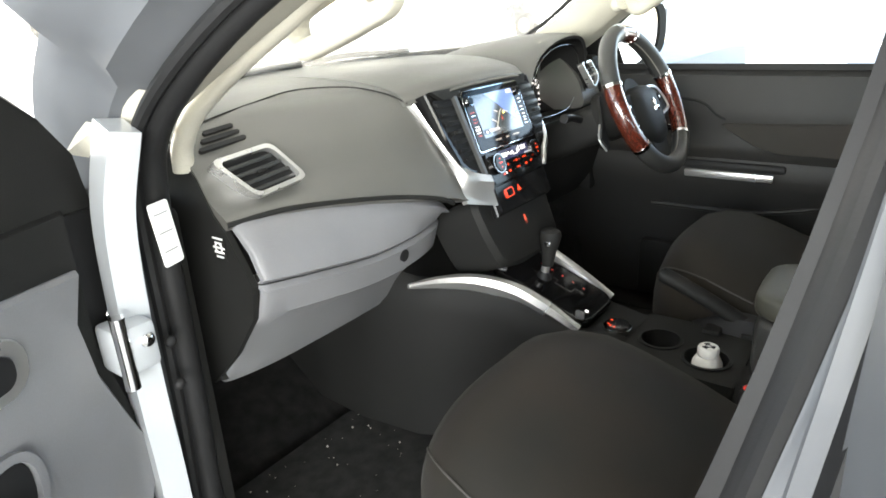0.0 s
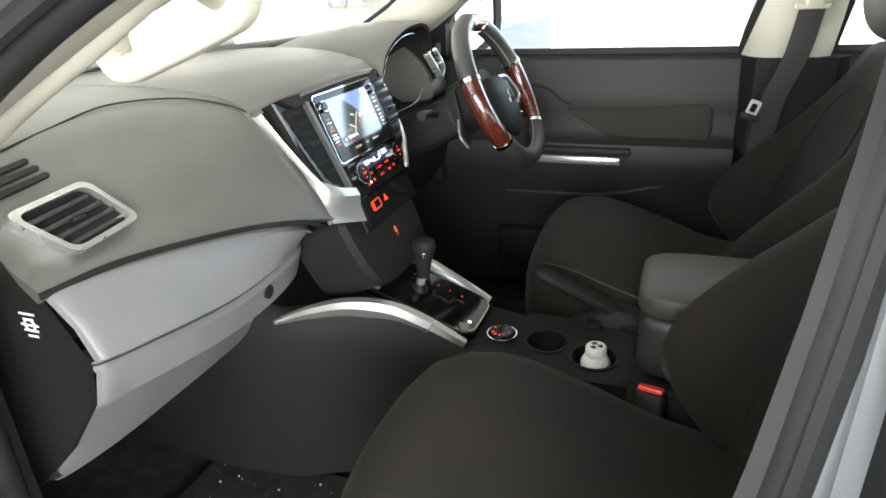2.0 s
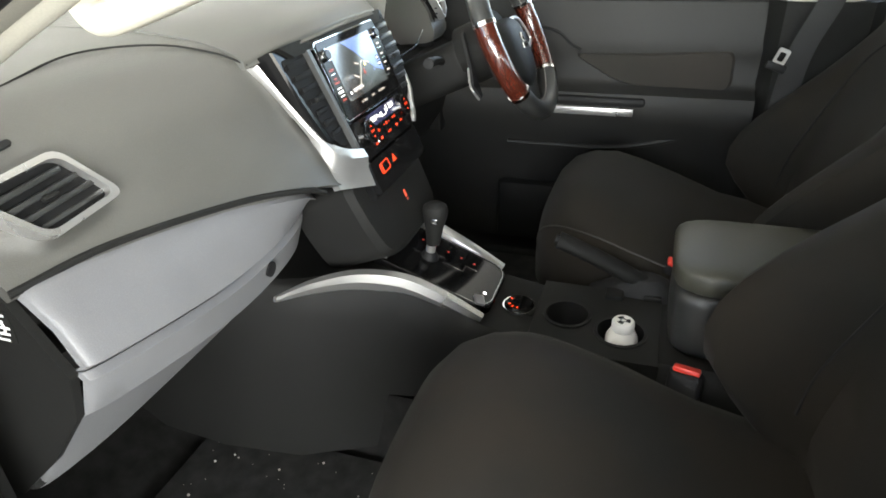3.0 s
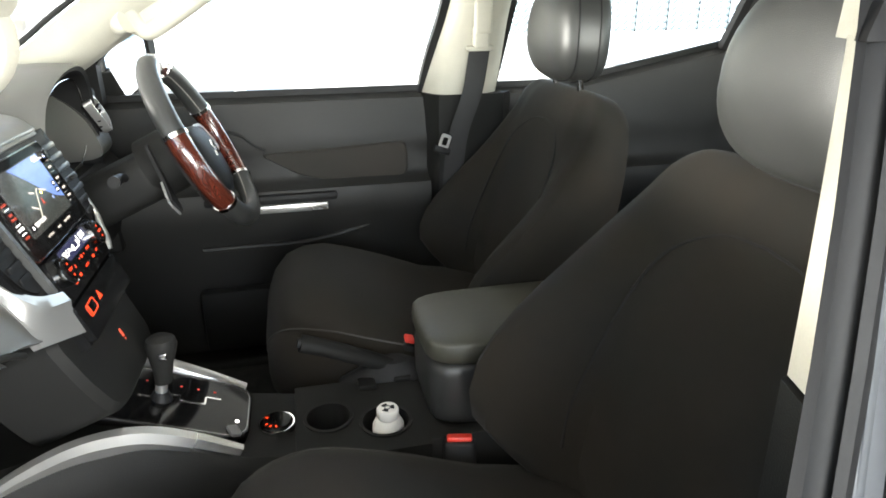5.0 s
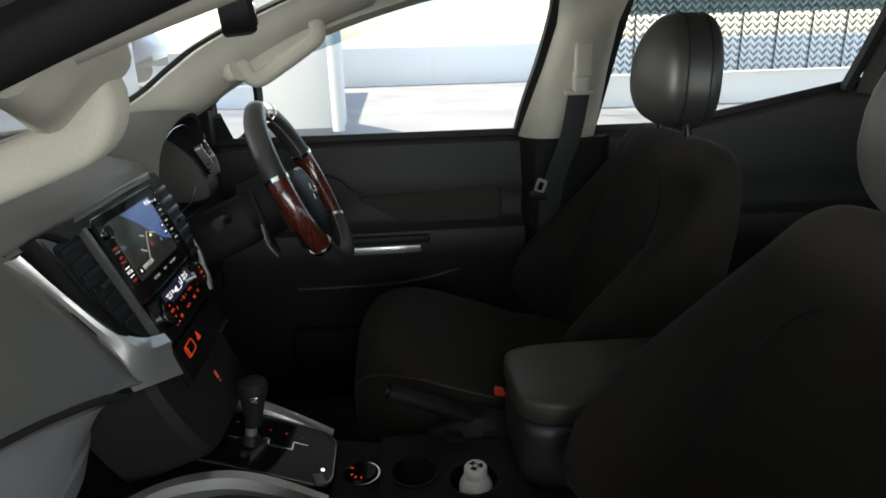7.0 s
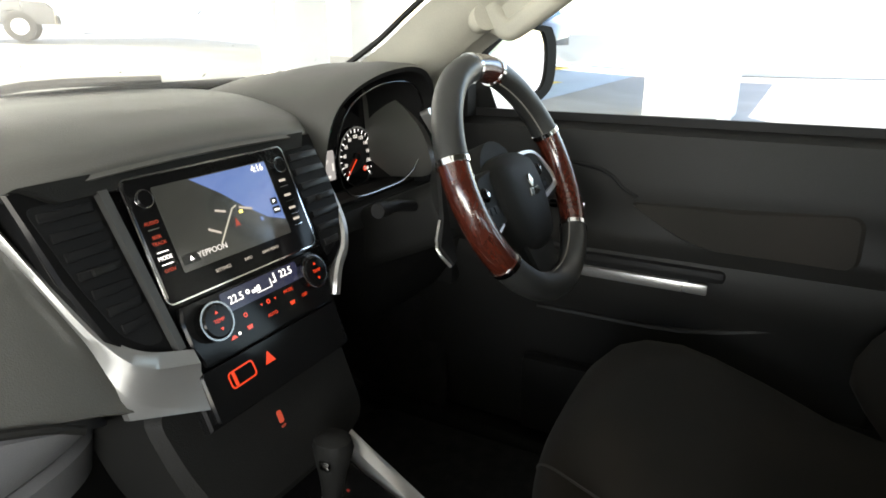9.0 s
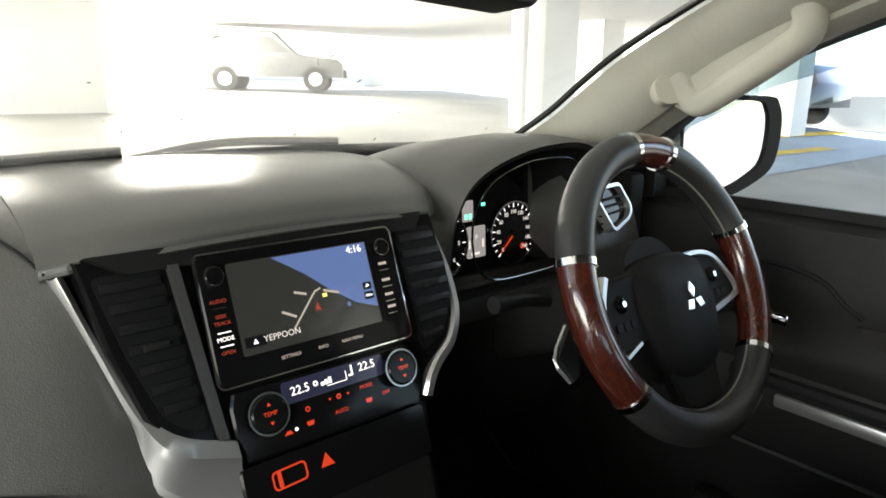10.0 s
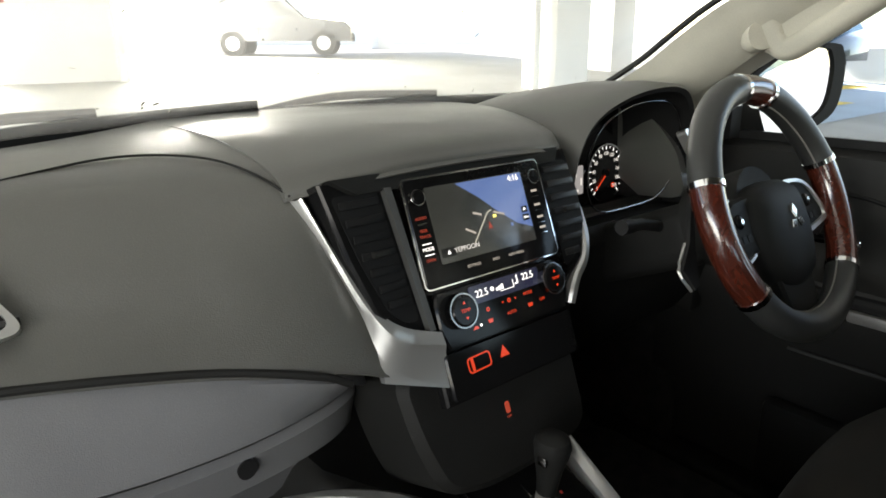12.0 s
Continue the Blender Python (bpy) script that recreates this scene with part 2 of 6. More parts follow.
def loft(rings, closed=True, caps=True, bm=None):
    """Skin a row of rings, each with the same number of points."""
    bm = bm or bmesh.new()
    vs = [[bm.verts.new(p) for p in r] for r in rings]
    n = len(vs[0])
    for a, b in zip(vs, vs[1:]):
        for i in range(n if closed else n - 1):
            j = (i + 1) % n
            bm.faces.new((a[i], a[j], b[j], b[i]))
    if caps and closed:
        bm.faces.new(vs[0][::-1])
        bm.faces.new(vs[-1])
    return bm


def smooth_line(pts, steps):
    """A smooth curve through points, steps to each gap."""
    p = [Vector(q) for q in pts]
    p = [2 * p[0] - p[1], *p, 2 * p[-1] - p[-2]]
    out = []
    for a, b, c, d in zip(p, p[1:], p[2:], p[3:]):
        for k in range(steps):
            t = k / steps
            out.append(0.5 * (2 * b + (c - a) * t + (2 * a - 5 * b + 4 * c - d) * t * t + (3 * b - a - 3 * c + d) * t ** 3))
    out.append(p[-2])
    return out


def sweep(line, section, up=(0, 0, 1), closed=False, bm=None, scale=None):
    """Carry a closed section (side, up) along a line."""
    line = [Vector(p) for p in line]
    rings = []
    for i, p in enumerate(line):
        if closed:
            d = line[(i + 1) % len(line)] - line[i - 1]
        else:
            d = line[min(i + 1, len(line) - 1)] - line[max(i - 1, 0)]
        d.normalize()
        side = d.cross(Vector(up)).normalized()
        top = side.cross(d)
        k = scale(i / (len(line) - 1)) if scale else 1.0
        rings.append([p + side * a * k + top * b * k for a, b in section])
    if closed:
        rings.append(rings[0])
        bm = loft(rings, caps=False, bm=bm)
        bmesh.ops.remove_doubles(bm, verts=bm.verts, dist=1e-6)
        return bm
    return loft(rings, bm=bm)


def disc(r, n=12, rb=None):
    return [(r * math.cos(2 * math.pi * i / n), (rb or r) * math.sin(2 * math.pi * i / n)) for i in range(n)]


def rrect(w, h, r, n=4):
    """A rounded rectangle, counter-clockwise, round the origin."""
    out = []
    for cx, cy, a in ((w / 2 - r, h / 2 - r, 0), (-w / 2 + r, h / 2 - r, 90), (-w / 2 + r, -h / 2 + r, 180), (w / 2 - r, -h / 2 + r, 270)):
        for k in range(n + 1):
            f = radians(a + 90 * k / n)
            out.append((cx + r * math.cos(f), cy + r * math.sin(f)))
    return out


def soft_poly(pts, r, n=5):
    """A polygon with rounded corners."""
    out, k = [], len(pts)
    for i in range(k):
        a, b, c = (Vector((*pts[(i + d) % k], 0)) for d in (-1, 0, 1))
        p, q = b + (a - b).normalized() * r, b + (c - b).normalized() * r
        for j in range(n + 1):
            f = j / n
            v = p * (1 - f) ** 2 + b * 2 * f * (1 - f) + q * f * f
            out.append((v.x, v.y))
    return out


def plane_of(o, u, up):
    """A frame whose x goes along u, y along up, and z out of the face."""
    u = Vector(u).normalized()
    n = u.cross(Vector(up)).normalized()
    v = n.cross(u)
    m = Matrix((u, v, n)).transposed().to_4x4()
    m.translation = o
    return m


def plate(m, outline, z0, z1, bevel=0.0, bm=None):
    """A flat piece with its outline in the frame m, from z0 to z1 above it, its front edge eased."""
    rings = [[m @ Vector((x, y, z0)) for x, y in outline]]
    if bevel:
        c = Vector((sum(p[0] for p in outline) / len(outline), sum(p[1] for p in outline) / len(outline)))
        ins = []
        for x, y in outline:
            d = Vector((x, y)) - c
            ins.append(c + d * max(0.0, 1 - bevel / max(d.length, 1e-5)))
        rings.append([m @ Vector((x, y, z1 - bevel)) for x, y in outline])
        rings.append([m @ Vector((p.x, p.y, z1)) for p in ins])
    else:
        rings.append([m @ Vector((x, y, z1)) for x, y in outline])
    return loft(rings, bm=bm)


def frame_ring(m, outer, inner, z0, z1):
    """A flat ring between two outlines with equal counts."""
    bm = bmesh.new()
    n = len(outer)
    lay = [[bm.verts.new(m @ Vector((x, y, z))) for x, y in o] for o, z in ((outer, z0), (outer, z1), (inner, z1), (inner, z0))]
    for a, b in zip(lay, lay[1:] + lay[:1]):
        for i in range(n):
            j = (i + 1) % n
            bm.faces.new((a[i], a[j], b[j], b[i]))
    return bm


def dome(m, rx, ry, rz, segs=20, rings=8, power=1.0):
    bm = bmesh.new()
    bmesh.ops.create_uvsphere(bm, u_segments=segs, v_segments=rings, radius=1)
    for v in bm.verts:
        v.co = m @ Vector((v.co.x * rx, v.co.y * ry, v.co.z * rz))
    return bm


def cushion(c, s, m=None, power=2.6, nu=28, nv=20, dent=0.0):
    """A stuffed, squarish body (a superellipsoid)."""
    bm = bmesh.new()

    def sp(x, e):
        return math.copysign(abs(x) ** e, x)

    e = 2 / power
    rings = []
    for j in range(1, nv):
        f = -math.pi / 2 + math.pi * j / nv
        rings.append([Vector((s[0] / 2 * sp(math.cos(f), e) * sp(math.cos(2 * math.pi * i / nu), e), s[1] / 2 * sp(math.cos(f), e) * sp(math.sin(2 * math.pi * i / nu), e), s[2] / 2 * sp(math.sin(f), e))) for i in range(nu)])
    for r in rings:
        for p in r:
            if dent and p.z > 0:
                p.z -= dent * max(0, 1 - (2 * p.x / s[0]) ** 2) * max(0, 1 - (2 * p.y / s[1]) ** 2)
    t = Matrix.Translation(c) if m is None else m @ Matrix.Translation(c)
    return loft([[t @ p for p in r] for r in rings], bm=bm)


def lettering(name, body, m, size, material, parent, align="CENTER"):
    """Words in the built-in font, laid 0.4 mm above the frame m."""
    cu = bpy.data.curves.new(name, "FONT")
    cu.body, cu.size, cu.align_x, cu.align_y = body, size, align, "CENTER"
    cu.extrude = 0.0001
    cu.resolution_u = 3
    tmp = bpy.data.objects.new(name, cu)
    scene.collection.objects.link(tmp)
    me = bpy.data.meshes.new_from_object(tmp.evaluated_get(bpy.context.evaluated_depsgraph_get()))
    bpy.data.objects.remove(tmp)
    bm = bmesh.new()
    bm.from_mesh(me)
    bmesh.ops.transform(bm, matrix=m @ Matrix.Translation((0, 0, 0.0004)), verts=bm.verts)
    return part(name, bm, material, parent, smooth=False)


def at(m, x, y, z=0.0, turn=0.0):
    return m @ pose(x, y, z, 0, 0, turn)


# ---- the parking deck ----
def deck_height(y):
    """The deck is level round the car and ramps up ahead of it."""
    return 0.161 + (0.0 if y < 2.5 else 0.058 * (min(y, 40.0) - 2.5))


def ground_sheet():
    bm = bmesh.new()
    ys = [-400, -60, -20, -8, 0, 2.5, 6, 10, 15, 22, 30, 40, 80, 400]
    xs = [-400, -60, -20, -10, -4, 0, 4, 10, 20, 60, 400]
    g = [[bm.verts.new((x, y, deck_height(y))) for x in xs] for y in ys]
    for a, b in zip(g, g[1:]):
        for i in range(len(xs) - 1):
            bm.faces.new((a[i], a[i + 1], b[i + 1], b[i]))
    return tagged(part("ground", bm, CONCRETE, smooth=False), "pale worn concrete floor of a parking deck", "floor", kind="structure")


ground_sheet()


def painted_line(name, x0, y0, x1, y1, w, material, label):
    lift = 0.006 if material is BLUEPAINT else 0.014
    d = Vector((x1 - x0, y1 - y0)).normalized()
    s = Vector((-d.y, d.x)) * w / 2
    bm = bmesh.new()
    n = 6
    rows = []
    for k in range(n + 1):
        x, y = x0 + (x1 - x0) * k / n, y0 + (y1 - y0) * k / n
        rows.append([(x + s.x, y + s.y, deck_height(y + s.y) + lift), (x - s.x, y - s.y, deck_height(y - s.y) + lift)])
    loft(rows, closed=False, bm=bm)
    return tagged(part(name, bm, material, smooth=False), label, "marking", kind="structure")


painted_line("yellow_marking", 13.0, 6.5, 17.5, 6.0, 0.5, YELLOW, "worn yellow bay line on the concrete")
painted_line("yellow_marking", 9.6, 5.0, 13.2, 4.8, 0.3, YELLOW, "worn yellow bay line on the concrete")
painted_line("yellow_marking", -1.5, 17.0, 3.0, 18.5, 1.2, YELLOW, "broad yellow hatched marking on the concrete")
painted_line("blue_marking", 7.2, 6.0, 18.8, 6.0, 4.2, BLUEPAINT, "pale blue painted walkway on the concrete")


def pier(x, y, w, d, top=3.2):
    z = deck_height(y) - 0.1
    ob = part("column", solid((x, y, (z + top) / 2), (w, d, top - z), 0.03), WHITEWALL)
    return tagged(ob, "white painted square concrete column", "column", "columns of the deck", "structure")


def drain_pipe(x, y, top=3.2):
    z = deck_height(y)
    ob = part("pipe", sweep([(x, y, z), (x, y, top)], disc(0.09, 14), up=(0, 1, 0)), WHITEWALL)
    return tagged(ob, "white round drain pipe beside the column", "pipe", "pipes of the deck", "structure")


for x, y, w, d in ((1.9, 14.0, 2.1, 0.5), (9.9, 9.1, 1.0, 0.9), (9.7, 1.55, 0.8, 1.2), (15.5, 12.0, 1.0, 1.0), (15.0, 6.5, 0.8, 0.8), (8.6, 23.5, 0.7, 0.5), (15.5, 23.5, 0.7, 0.5), (-6.0, 23.5, 0.9, 0.6)):
    pier(x, y, w, d)
for x, y in ((9.2, 9.0), (8.9, 1.0), (2.9, 13.6)):
    drain_pipe(x, y)


def slab(name, c, s, material, label, category):
    return tagged(part(name, solid(c, s, 0.02), material), label, category, kind="structure")


slab("ceiling", (-0.3, 6.0, 3.35), (11.4, 29, 0.3), WHITEWALL, "white concrete soffit of the deck above", "ceiling")
slab("ceiling", (11.7, 11.6, 3.35), (12.6, 19.8, 0.3), WHITEWALL, "white concrete soffit of the deck above", "ceiling")
for yb in (-6.0, 1.8, 9.4, 16.5):
    slab("beam", (-0.3, yb, 3.05), (11.4, 0.4, 0.36), WHITEWALL, "white concrete beam under the soffit", "beam")
slab("wall_front", (5.0, 26.8, 1.75), (40, 0.2, 1.5), WHITEWALL, "low white parapet wall along the deck", "wall")
slab("wall_right", (19.0, 0.0, 0.65), (0.2, 54, 1.2), WHITEWALL, "low white parapet wall along the deck", "wall")


def chevron_screen(x, y0, y1, z0, z1):
    """Vertical strips of folded blades, set in a steel frame."""
    t = thing("facade_screen", (x, (y0 + y1) / 2, z0), "perforated metal screen of green-grey chevron blades", "screen", kind="structure")
    bm = bmesh.new()
    w, step = 0.16, 0.115
    n = int((y1 - y0) / w)
    for i in range(n):
        yc = y0 + w * (i + 0.5)
        k = 0
        z = z0
        while z < z1:
            for s in (-1, 1):
                a, b = yc, yc + s * w * 0.46
                q = [bm.verts.new(p) for p in ((x, a, z), (x, b, z + 0.08), (x + 0.02, b, z + 0.134), (x + 0.02, a, z + 0.054))]
                bm.faces.new(q)
            z += step
            k += 1
    part("blade", bm, BLADE, t, smooth=False)["kind"] = "stuff"
    for i in range(0, n + 1, 4):
        part("post", solid((x + 0.05, y0 + w * i, (z0 + z1) / 2), (0.03, 0.03, z1 - z0)), RUBBER, t)
    part("rail", solid((x + 0.06, (y0 + y1) / 2, 2.28), (0.06, y1 - y0, 0.1)), WHITEWALL, t)
    return t


chevron_screen(10.5, -13.0, -2.6, 0.75, 3.2)
slab("backdrop", (44.0, -38.5, 5.2), (1.0, 50.0, 5.0), TREELINE, "dark green tree line far beyond the metal screen", "trees")
slab("wall_side", (10.9, -8.0, 0.35), (0.2, 11, 0.75), WHITEWALL, "low white wall below the metal screen", "wall")


# ---- parked vehicles far off ----
def parked_vehicle(x, y, turn, body_mat, label, high=1.8, long=4.5):
    z = deck_height(y)
    t = thing("parked_car", (x, y, z), label, "car", "cars parked in the deck")
    m = Matrix.Translation((x, y, z)) @ pose(0, 0, 0, 0, 0, turn)
    h = long / 2
    side = [(-h, 0.45), (-h, 0.95), (-h * 0.96, 1.05), (-h * 0.86, high * 0.95), (-h * 0.7, high), (h * 0.05, high), (h * 0.38, 1.12), (h * 0.92, 0.98), (h, 0.8), (h, 0.42)]
    rings = []
    for w, k in ((-0.9, 0.9), (-0.84, 1.0), (0.84, 1.0), (0.9, 0.9)):
        rings.append([m @ Vector((yy * (1 if abs(w) < 0.87 else 0.985), w * (0.84 if zz > 1.2 else 1.0), 0.42 + (zz - 0.42) * (1 if abs(w) < 0.87 else 0.97))) for yy, zz in side])
    body = part("body", loft(rings), body_mat, t)
    for s in (-1, 1):
        part("side_window", loft([[m @ Vector((yy, s * (o + (0.0 if zz > 1.3 else 0.115)), zz)) for yy, zz in ((-h * 0.80, 1.14), (-h * 0.74, high - 0.16), (h * 0.02, high - 0.16), (h * 0.28, 1.16))] for o in (0.74, 0.785)]), CARGLASS, t)
        for yy in (-h * 0.6, h * 0.62):
            wheel = part("wheel", sweep([m @ Vector((yy, s * 0.74, 0.37)), m @ Vector((yy, s * 0.93, 0.37))], disc(0.37, 24)), RUBBER, t)
            part("rim", sweep([m @ Vector((yy, s * 0.86, 0.37)), m @ Vector((yy, s * 0.945, 0.37))], disc(0.21, 16)), DARKCHROME, wheel)
        part("headlight", solid((h * 0.97, s * 0.62, 0.85), (0.08, 0.36, 0.16), 0.03, m=m), CHROME, t)
    part("windscreen", loft([[m @ Vector(p) for p in ((h * 0.09 + o, -0.66, high - 0.06), (h * 0.09 + o, 0.66, high - 0.06), (h * 0.36 + o, 0.74, 1.16), (h * 0.36 + o, -0.74, 1.16))] for o in (0.0, 0.03)]), CARGLASS, t)
    part("bumper", solid((h * 0.98, 0, 0.55), (0.14, 1.7, 0.26), 0.05, m=m), RUBBER, t)
    part("number_plate", solid((h + 0.06, 0, 0.56), (0.02, 0.4, 0.12), 0.004, m=m), WHITEPL, t)
    return t


parked_vehicle(9.3, 20.0, -35, DARKCAR, "dark off-road wagon parked across the deck")
parked_vehicle(0.6, 22.5, -75, WHITECAR, "white car parked beyond the wall panel", 1.6)
parked_vehicle(17.5, 8.5, 80, DARKCAR, "dark car parked beyond the columns", 1.5)
slab("sign_panel", (1.0, 13.7, 2.45), (0.4, 0.05, 0.6), REDSIGN, "plain red sign panel on the white wall", "sign")


# ---- the car's shell ----
RAIL = [(0.80, 1.17), (0.66, 1.245), (0.53, 1.325), (0.39, 1.40), (0.25, 1.452), (0.10, 1.49), (-0.08, 1.51), (-0.35, 1.515), (-0.7, 1.505), (-1.0, 1.48)]


def cowl_y(x):
    """Where the windscreen meets the cowl."""
    return 1.10 - 0.72 * x * x - 0.02 * x


def car_floor():
    bm = loft([[(x, y, 0.5 + (0.16 if abs(x) < 0.13 else 0) + max(0, y - 0.85) * 0.6) for y in (-1.3, -0.4, 0.3, 0.85, 1.15)] for x in (-0.66, -0.3, -0.14, -0.12, 0.12, 0.14, 0.3, 0.66)], closed=False, caps=False)
    bmesh.ops.solidify(bm, geom=list(bm.faces), thickness=0.02)
    return tagged(part("cabin_floor", bm, CARPET), "black carpeted cabin floor with pale dust", "floor", kind="structure")


car_floor()


def grit():
    bm = bmesh.new()
    rnd = random.Random(4)
    for _ in range(80):
        x, y = -0.60 + 0.42 * rnd.random(), 0.42 + 0.42 * rnd.random() ** 0.8
        r = 0.0008 + 0.0022 * rnd.random() ** 3
        bmesh.ops.create_icosphere(bm, subdivisions=1, radius=r, matrix=Matrix.Translation((x, y, 0.536 + r * 0.3)))
    return tagged(part("floor_grit", bm, DUST, smooth=False), "pale specks of grit on the floor mat", "grit", kind="stuff")


def floor_mat(x0, x1, y0, y1, label):
    t = thing("floor_mat", ((x0 + x1) / 2, (y0 + y1) / 2, 0.52), label, "mat", "mats in the footwells")
    m = plane_of(((x0 + x1) / 2, (y0 + y1) / 2, 0.522), (1, 0, 0), (0, 1, 0))
    part("mat", plate(m, rrect(x1 - x0, y1 - y0, 0.05), 0, 0.012, 0.004), CARPET, t)
    if x0 < 0:
        for k, (dx, w) in enumerate(((0.0, 0.02), (0.03, 0.028), (0.065, 0.018))):
            part("woven_mark", plate(at(m, 0.06 + dx, -0.19 + 0.004 * k, 0, 20), rrect(w, 0.014, 0.003), 0.012, 0.0135), WHITEPL, t)
    return t


floor_mat(-0.62, -0.15, 0.28, 0.86, "black carpet floor mat with a pale woven mark")
floor_mat(0.15, 0.62, 0.32, 0.86, "black carpet floor mat under the pedals")
grit()


def door_sill(s):
    bm = solid((s * 0.685, -0.05, 0.485), (0.11, 2.2, 0.12), 0.015, 3)
    return tagged(part("door_sill", bm, DARK), "dark plastic scuff plate on the door sill", "sill", kind="structure")


door_sill(1)
door_sill(-1)


def side_kick(x, label):
    bm = solid((x, 0.93, 0.86), (0.03, 0.46, 0.74), 0.008)
    return tagged(part("wall_kick", bm, CARPET), label, "wall", kind="structure")


side_kick(0.675, "black carpeted kick panel beside the pedals")


def firewall():
    bm = loft([[(x, cowl_y(x) + 0.02, 1.2), (x, 1.13, 0.9), (x, 1.15, 0.66)] for x in (-0.66, -0.3, 0, 0.3, 0.66)], closed=False, caps=False)
    bmesh.ops.solidify(bm, geom=list(bm.faces), thickness=0.02)
    return tagged(part("wall_firewall", bm, CARPET), "black firewall behind the dashboard", "wall", kind="structure")


firewall()


def windscreen():
    t = thing("windscreen", (0, 0.7, 1.24), "clear laminated windscreen with splashes, dust and a glare-haze film", "windscreen", kind="structure")
    rows = []
    for k in range(9):
        f = k / 8
        r = []
        for i in range(13):
            x = (-1 + i / 6) * (0.64 - 0.09 * f)
            y0, y1 = cowl_y(x) - 0.005, 0.34 - 0.16 * (x / 0.55) ** 2
            r.append((x, y0 + (y1 - y0) * f, 1.235 + 0.305 * f + 0.03 * math.sin(math.pi * f)))
        rows.append(r)
    glass = part("pane", loft(rows, closed=False, caps=False), HAZYGLASS, t)
    bm = bmesh.new()
    rnd = random.Random(9)
    for _ in range(230):
        i = rnd.random() * 2 - 1
        f = rnd.random() ** 2.2 * 0.42
        x = i * (0.62 - 0.09 * f)
        y0, y1 = cowl_y(x) - 0.005, 0.34 - 0.16 * (x / 0.55) ** 2
        p = Vector((x, y0 + (y1 - y0) * f, 1.237 + 0.305 * f + 0.03 * math.sin(math.pi * f)))
        m = plane_of(p, (1, 0.2, 0), (0, -0.75, 0.6)) @ pose(0, 0, 0, 0, 0, rnd.random() * 180)
        a, b = 0.0006 + 0.0022 * rnd.random() ** 3, 0.0006 + 0.004 * rnd.random() ** 4
        bm.faces.new([bm.verts.new(m @ Vector(q)) for q in ((-a, -b, 0.002), (a, -b, 0.002), (a * 0.6, b, 0.002), (-a * 0.6, b, 0.002))])
    part("splash", bm, DUST, t, smooth=False)["kind"] = "stuff"
    line = smooth_line([(x, cowl_y(x) + 0.0, 1.233) for x in (-0.62, -0.4, -0.2, 0, 0.2, 0.4, 0.62)], 4)
    part("lower_seal", sweep(line, [(-0.012, -0.008), (0.012, -0.008), (0.012, 0.006), (-0.012, 0.006)]), RUBBER, t)
    return t


windscreen()


def bonnet():
    rows = []
    for k in range(8):
        f = k / 7
        rows.append([(x * (1 - 0.12 * f), cowl_y(x) + 0.10 + 1.0 * f, 1.138 + 0.03 * math.cos(x * 2) - 0.16 * f * f - 0.06 * abs(x) ** 2 + (0.018 if 0.25 < abs(x) < 0.55 else 0)) for x in (-0.78, -0.6, -0.45, -0.25, -0.1, 0.1, 0.25, 0.45, 0.6, 0.78)])
    bm = loft(rows, closed=False, caps=False)
    bmesh.ops.solidify(bm, geom=list(bm.faces), thickness=0.015)
    return tagged(part("bonnet", bm, PAINT), "silver painted bonnet seen beyond the windscreen", "bonnet", kind="structure")


bonnet()


def wiper(x0, x1, label):
    t = thing("wiper", (x0, cowl_y(x0) + 0.03, 1.225), label, "wiper", "windscreen wipers")
    line = [(x0 + (x1 - x0) * k / 10, cowl_y(x0 + (x1 - x0) * k / 10) + 0.02 - 0.05 * k / 10, 1.238 + 0.016 * k / 10) for k in range(11)]
    part("blade", sweep(line, [(-0.006, -0.01), (0.006, -0.01), (0.006, 0.008), (-0.006, 0.008)]), RUBBER, t)
    arm = [(x0 - 0.05, cowl_y(x0) + 0.10, 1.225), (x0 + 0.1, cowl_y(x0 + 0.1) + 0.055, 1.255), ((x0 + x1) / 2, line[5][1] + 0.004, line[5][2] + 0.012)]
    part("arm", sweep(smooth_line(arm, 4), disc(0.007, 8)), RUBBER, t)
    return t


wiper(-0.48, -0.02, "black wiper resting on the windscreen")
wiper(0.05, 0.56, "black wiper resting on the windscreen")


def headliner():
    rows = []
    for y, zc, ze, hw in ((0.30, 1.548, 1.50, 0.50), (0.15, 1.58, 1.51, 0.545), (-0.1, 1.60, 1.535, 0.57), (-0.5, 1.605, 1.54, 0.575), (-0.95, 1.59, 1.53, 0.57), (-1.3, 1.55, 1.49, 0.55)):
        rows.append([(hw * u, y - (0.10 * u * u if y > 0.2 else 0), zc + (ze - zc) * abs(u) ** 3) for u in (-1, -0.8, -0.5, -0.2, 0, 0.2, 0.5, 0.8, 1)])
    bm = loft(rows, closed=False, caps=False)
    bmesh.ops.solidify(bm, geom=list(bm.faces), thickness=-0.03)
    return tagged(part("ceiling", bm, FELT), "pale beige cloth headliner of the cabin", "headliner", kind="structure")


headliner()


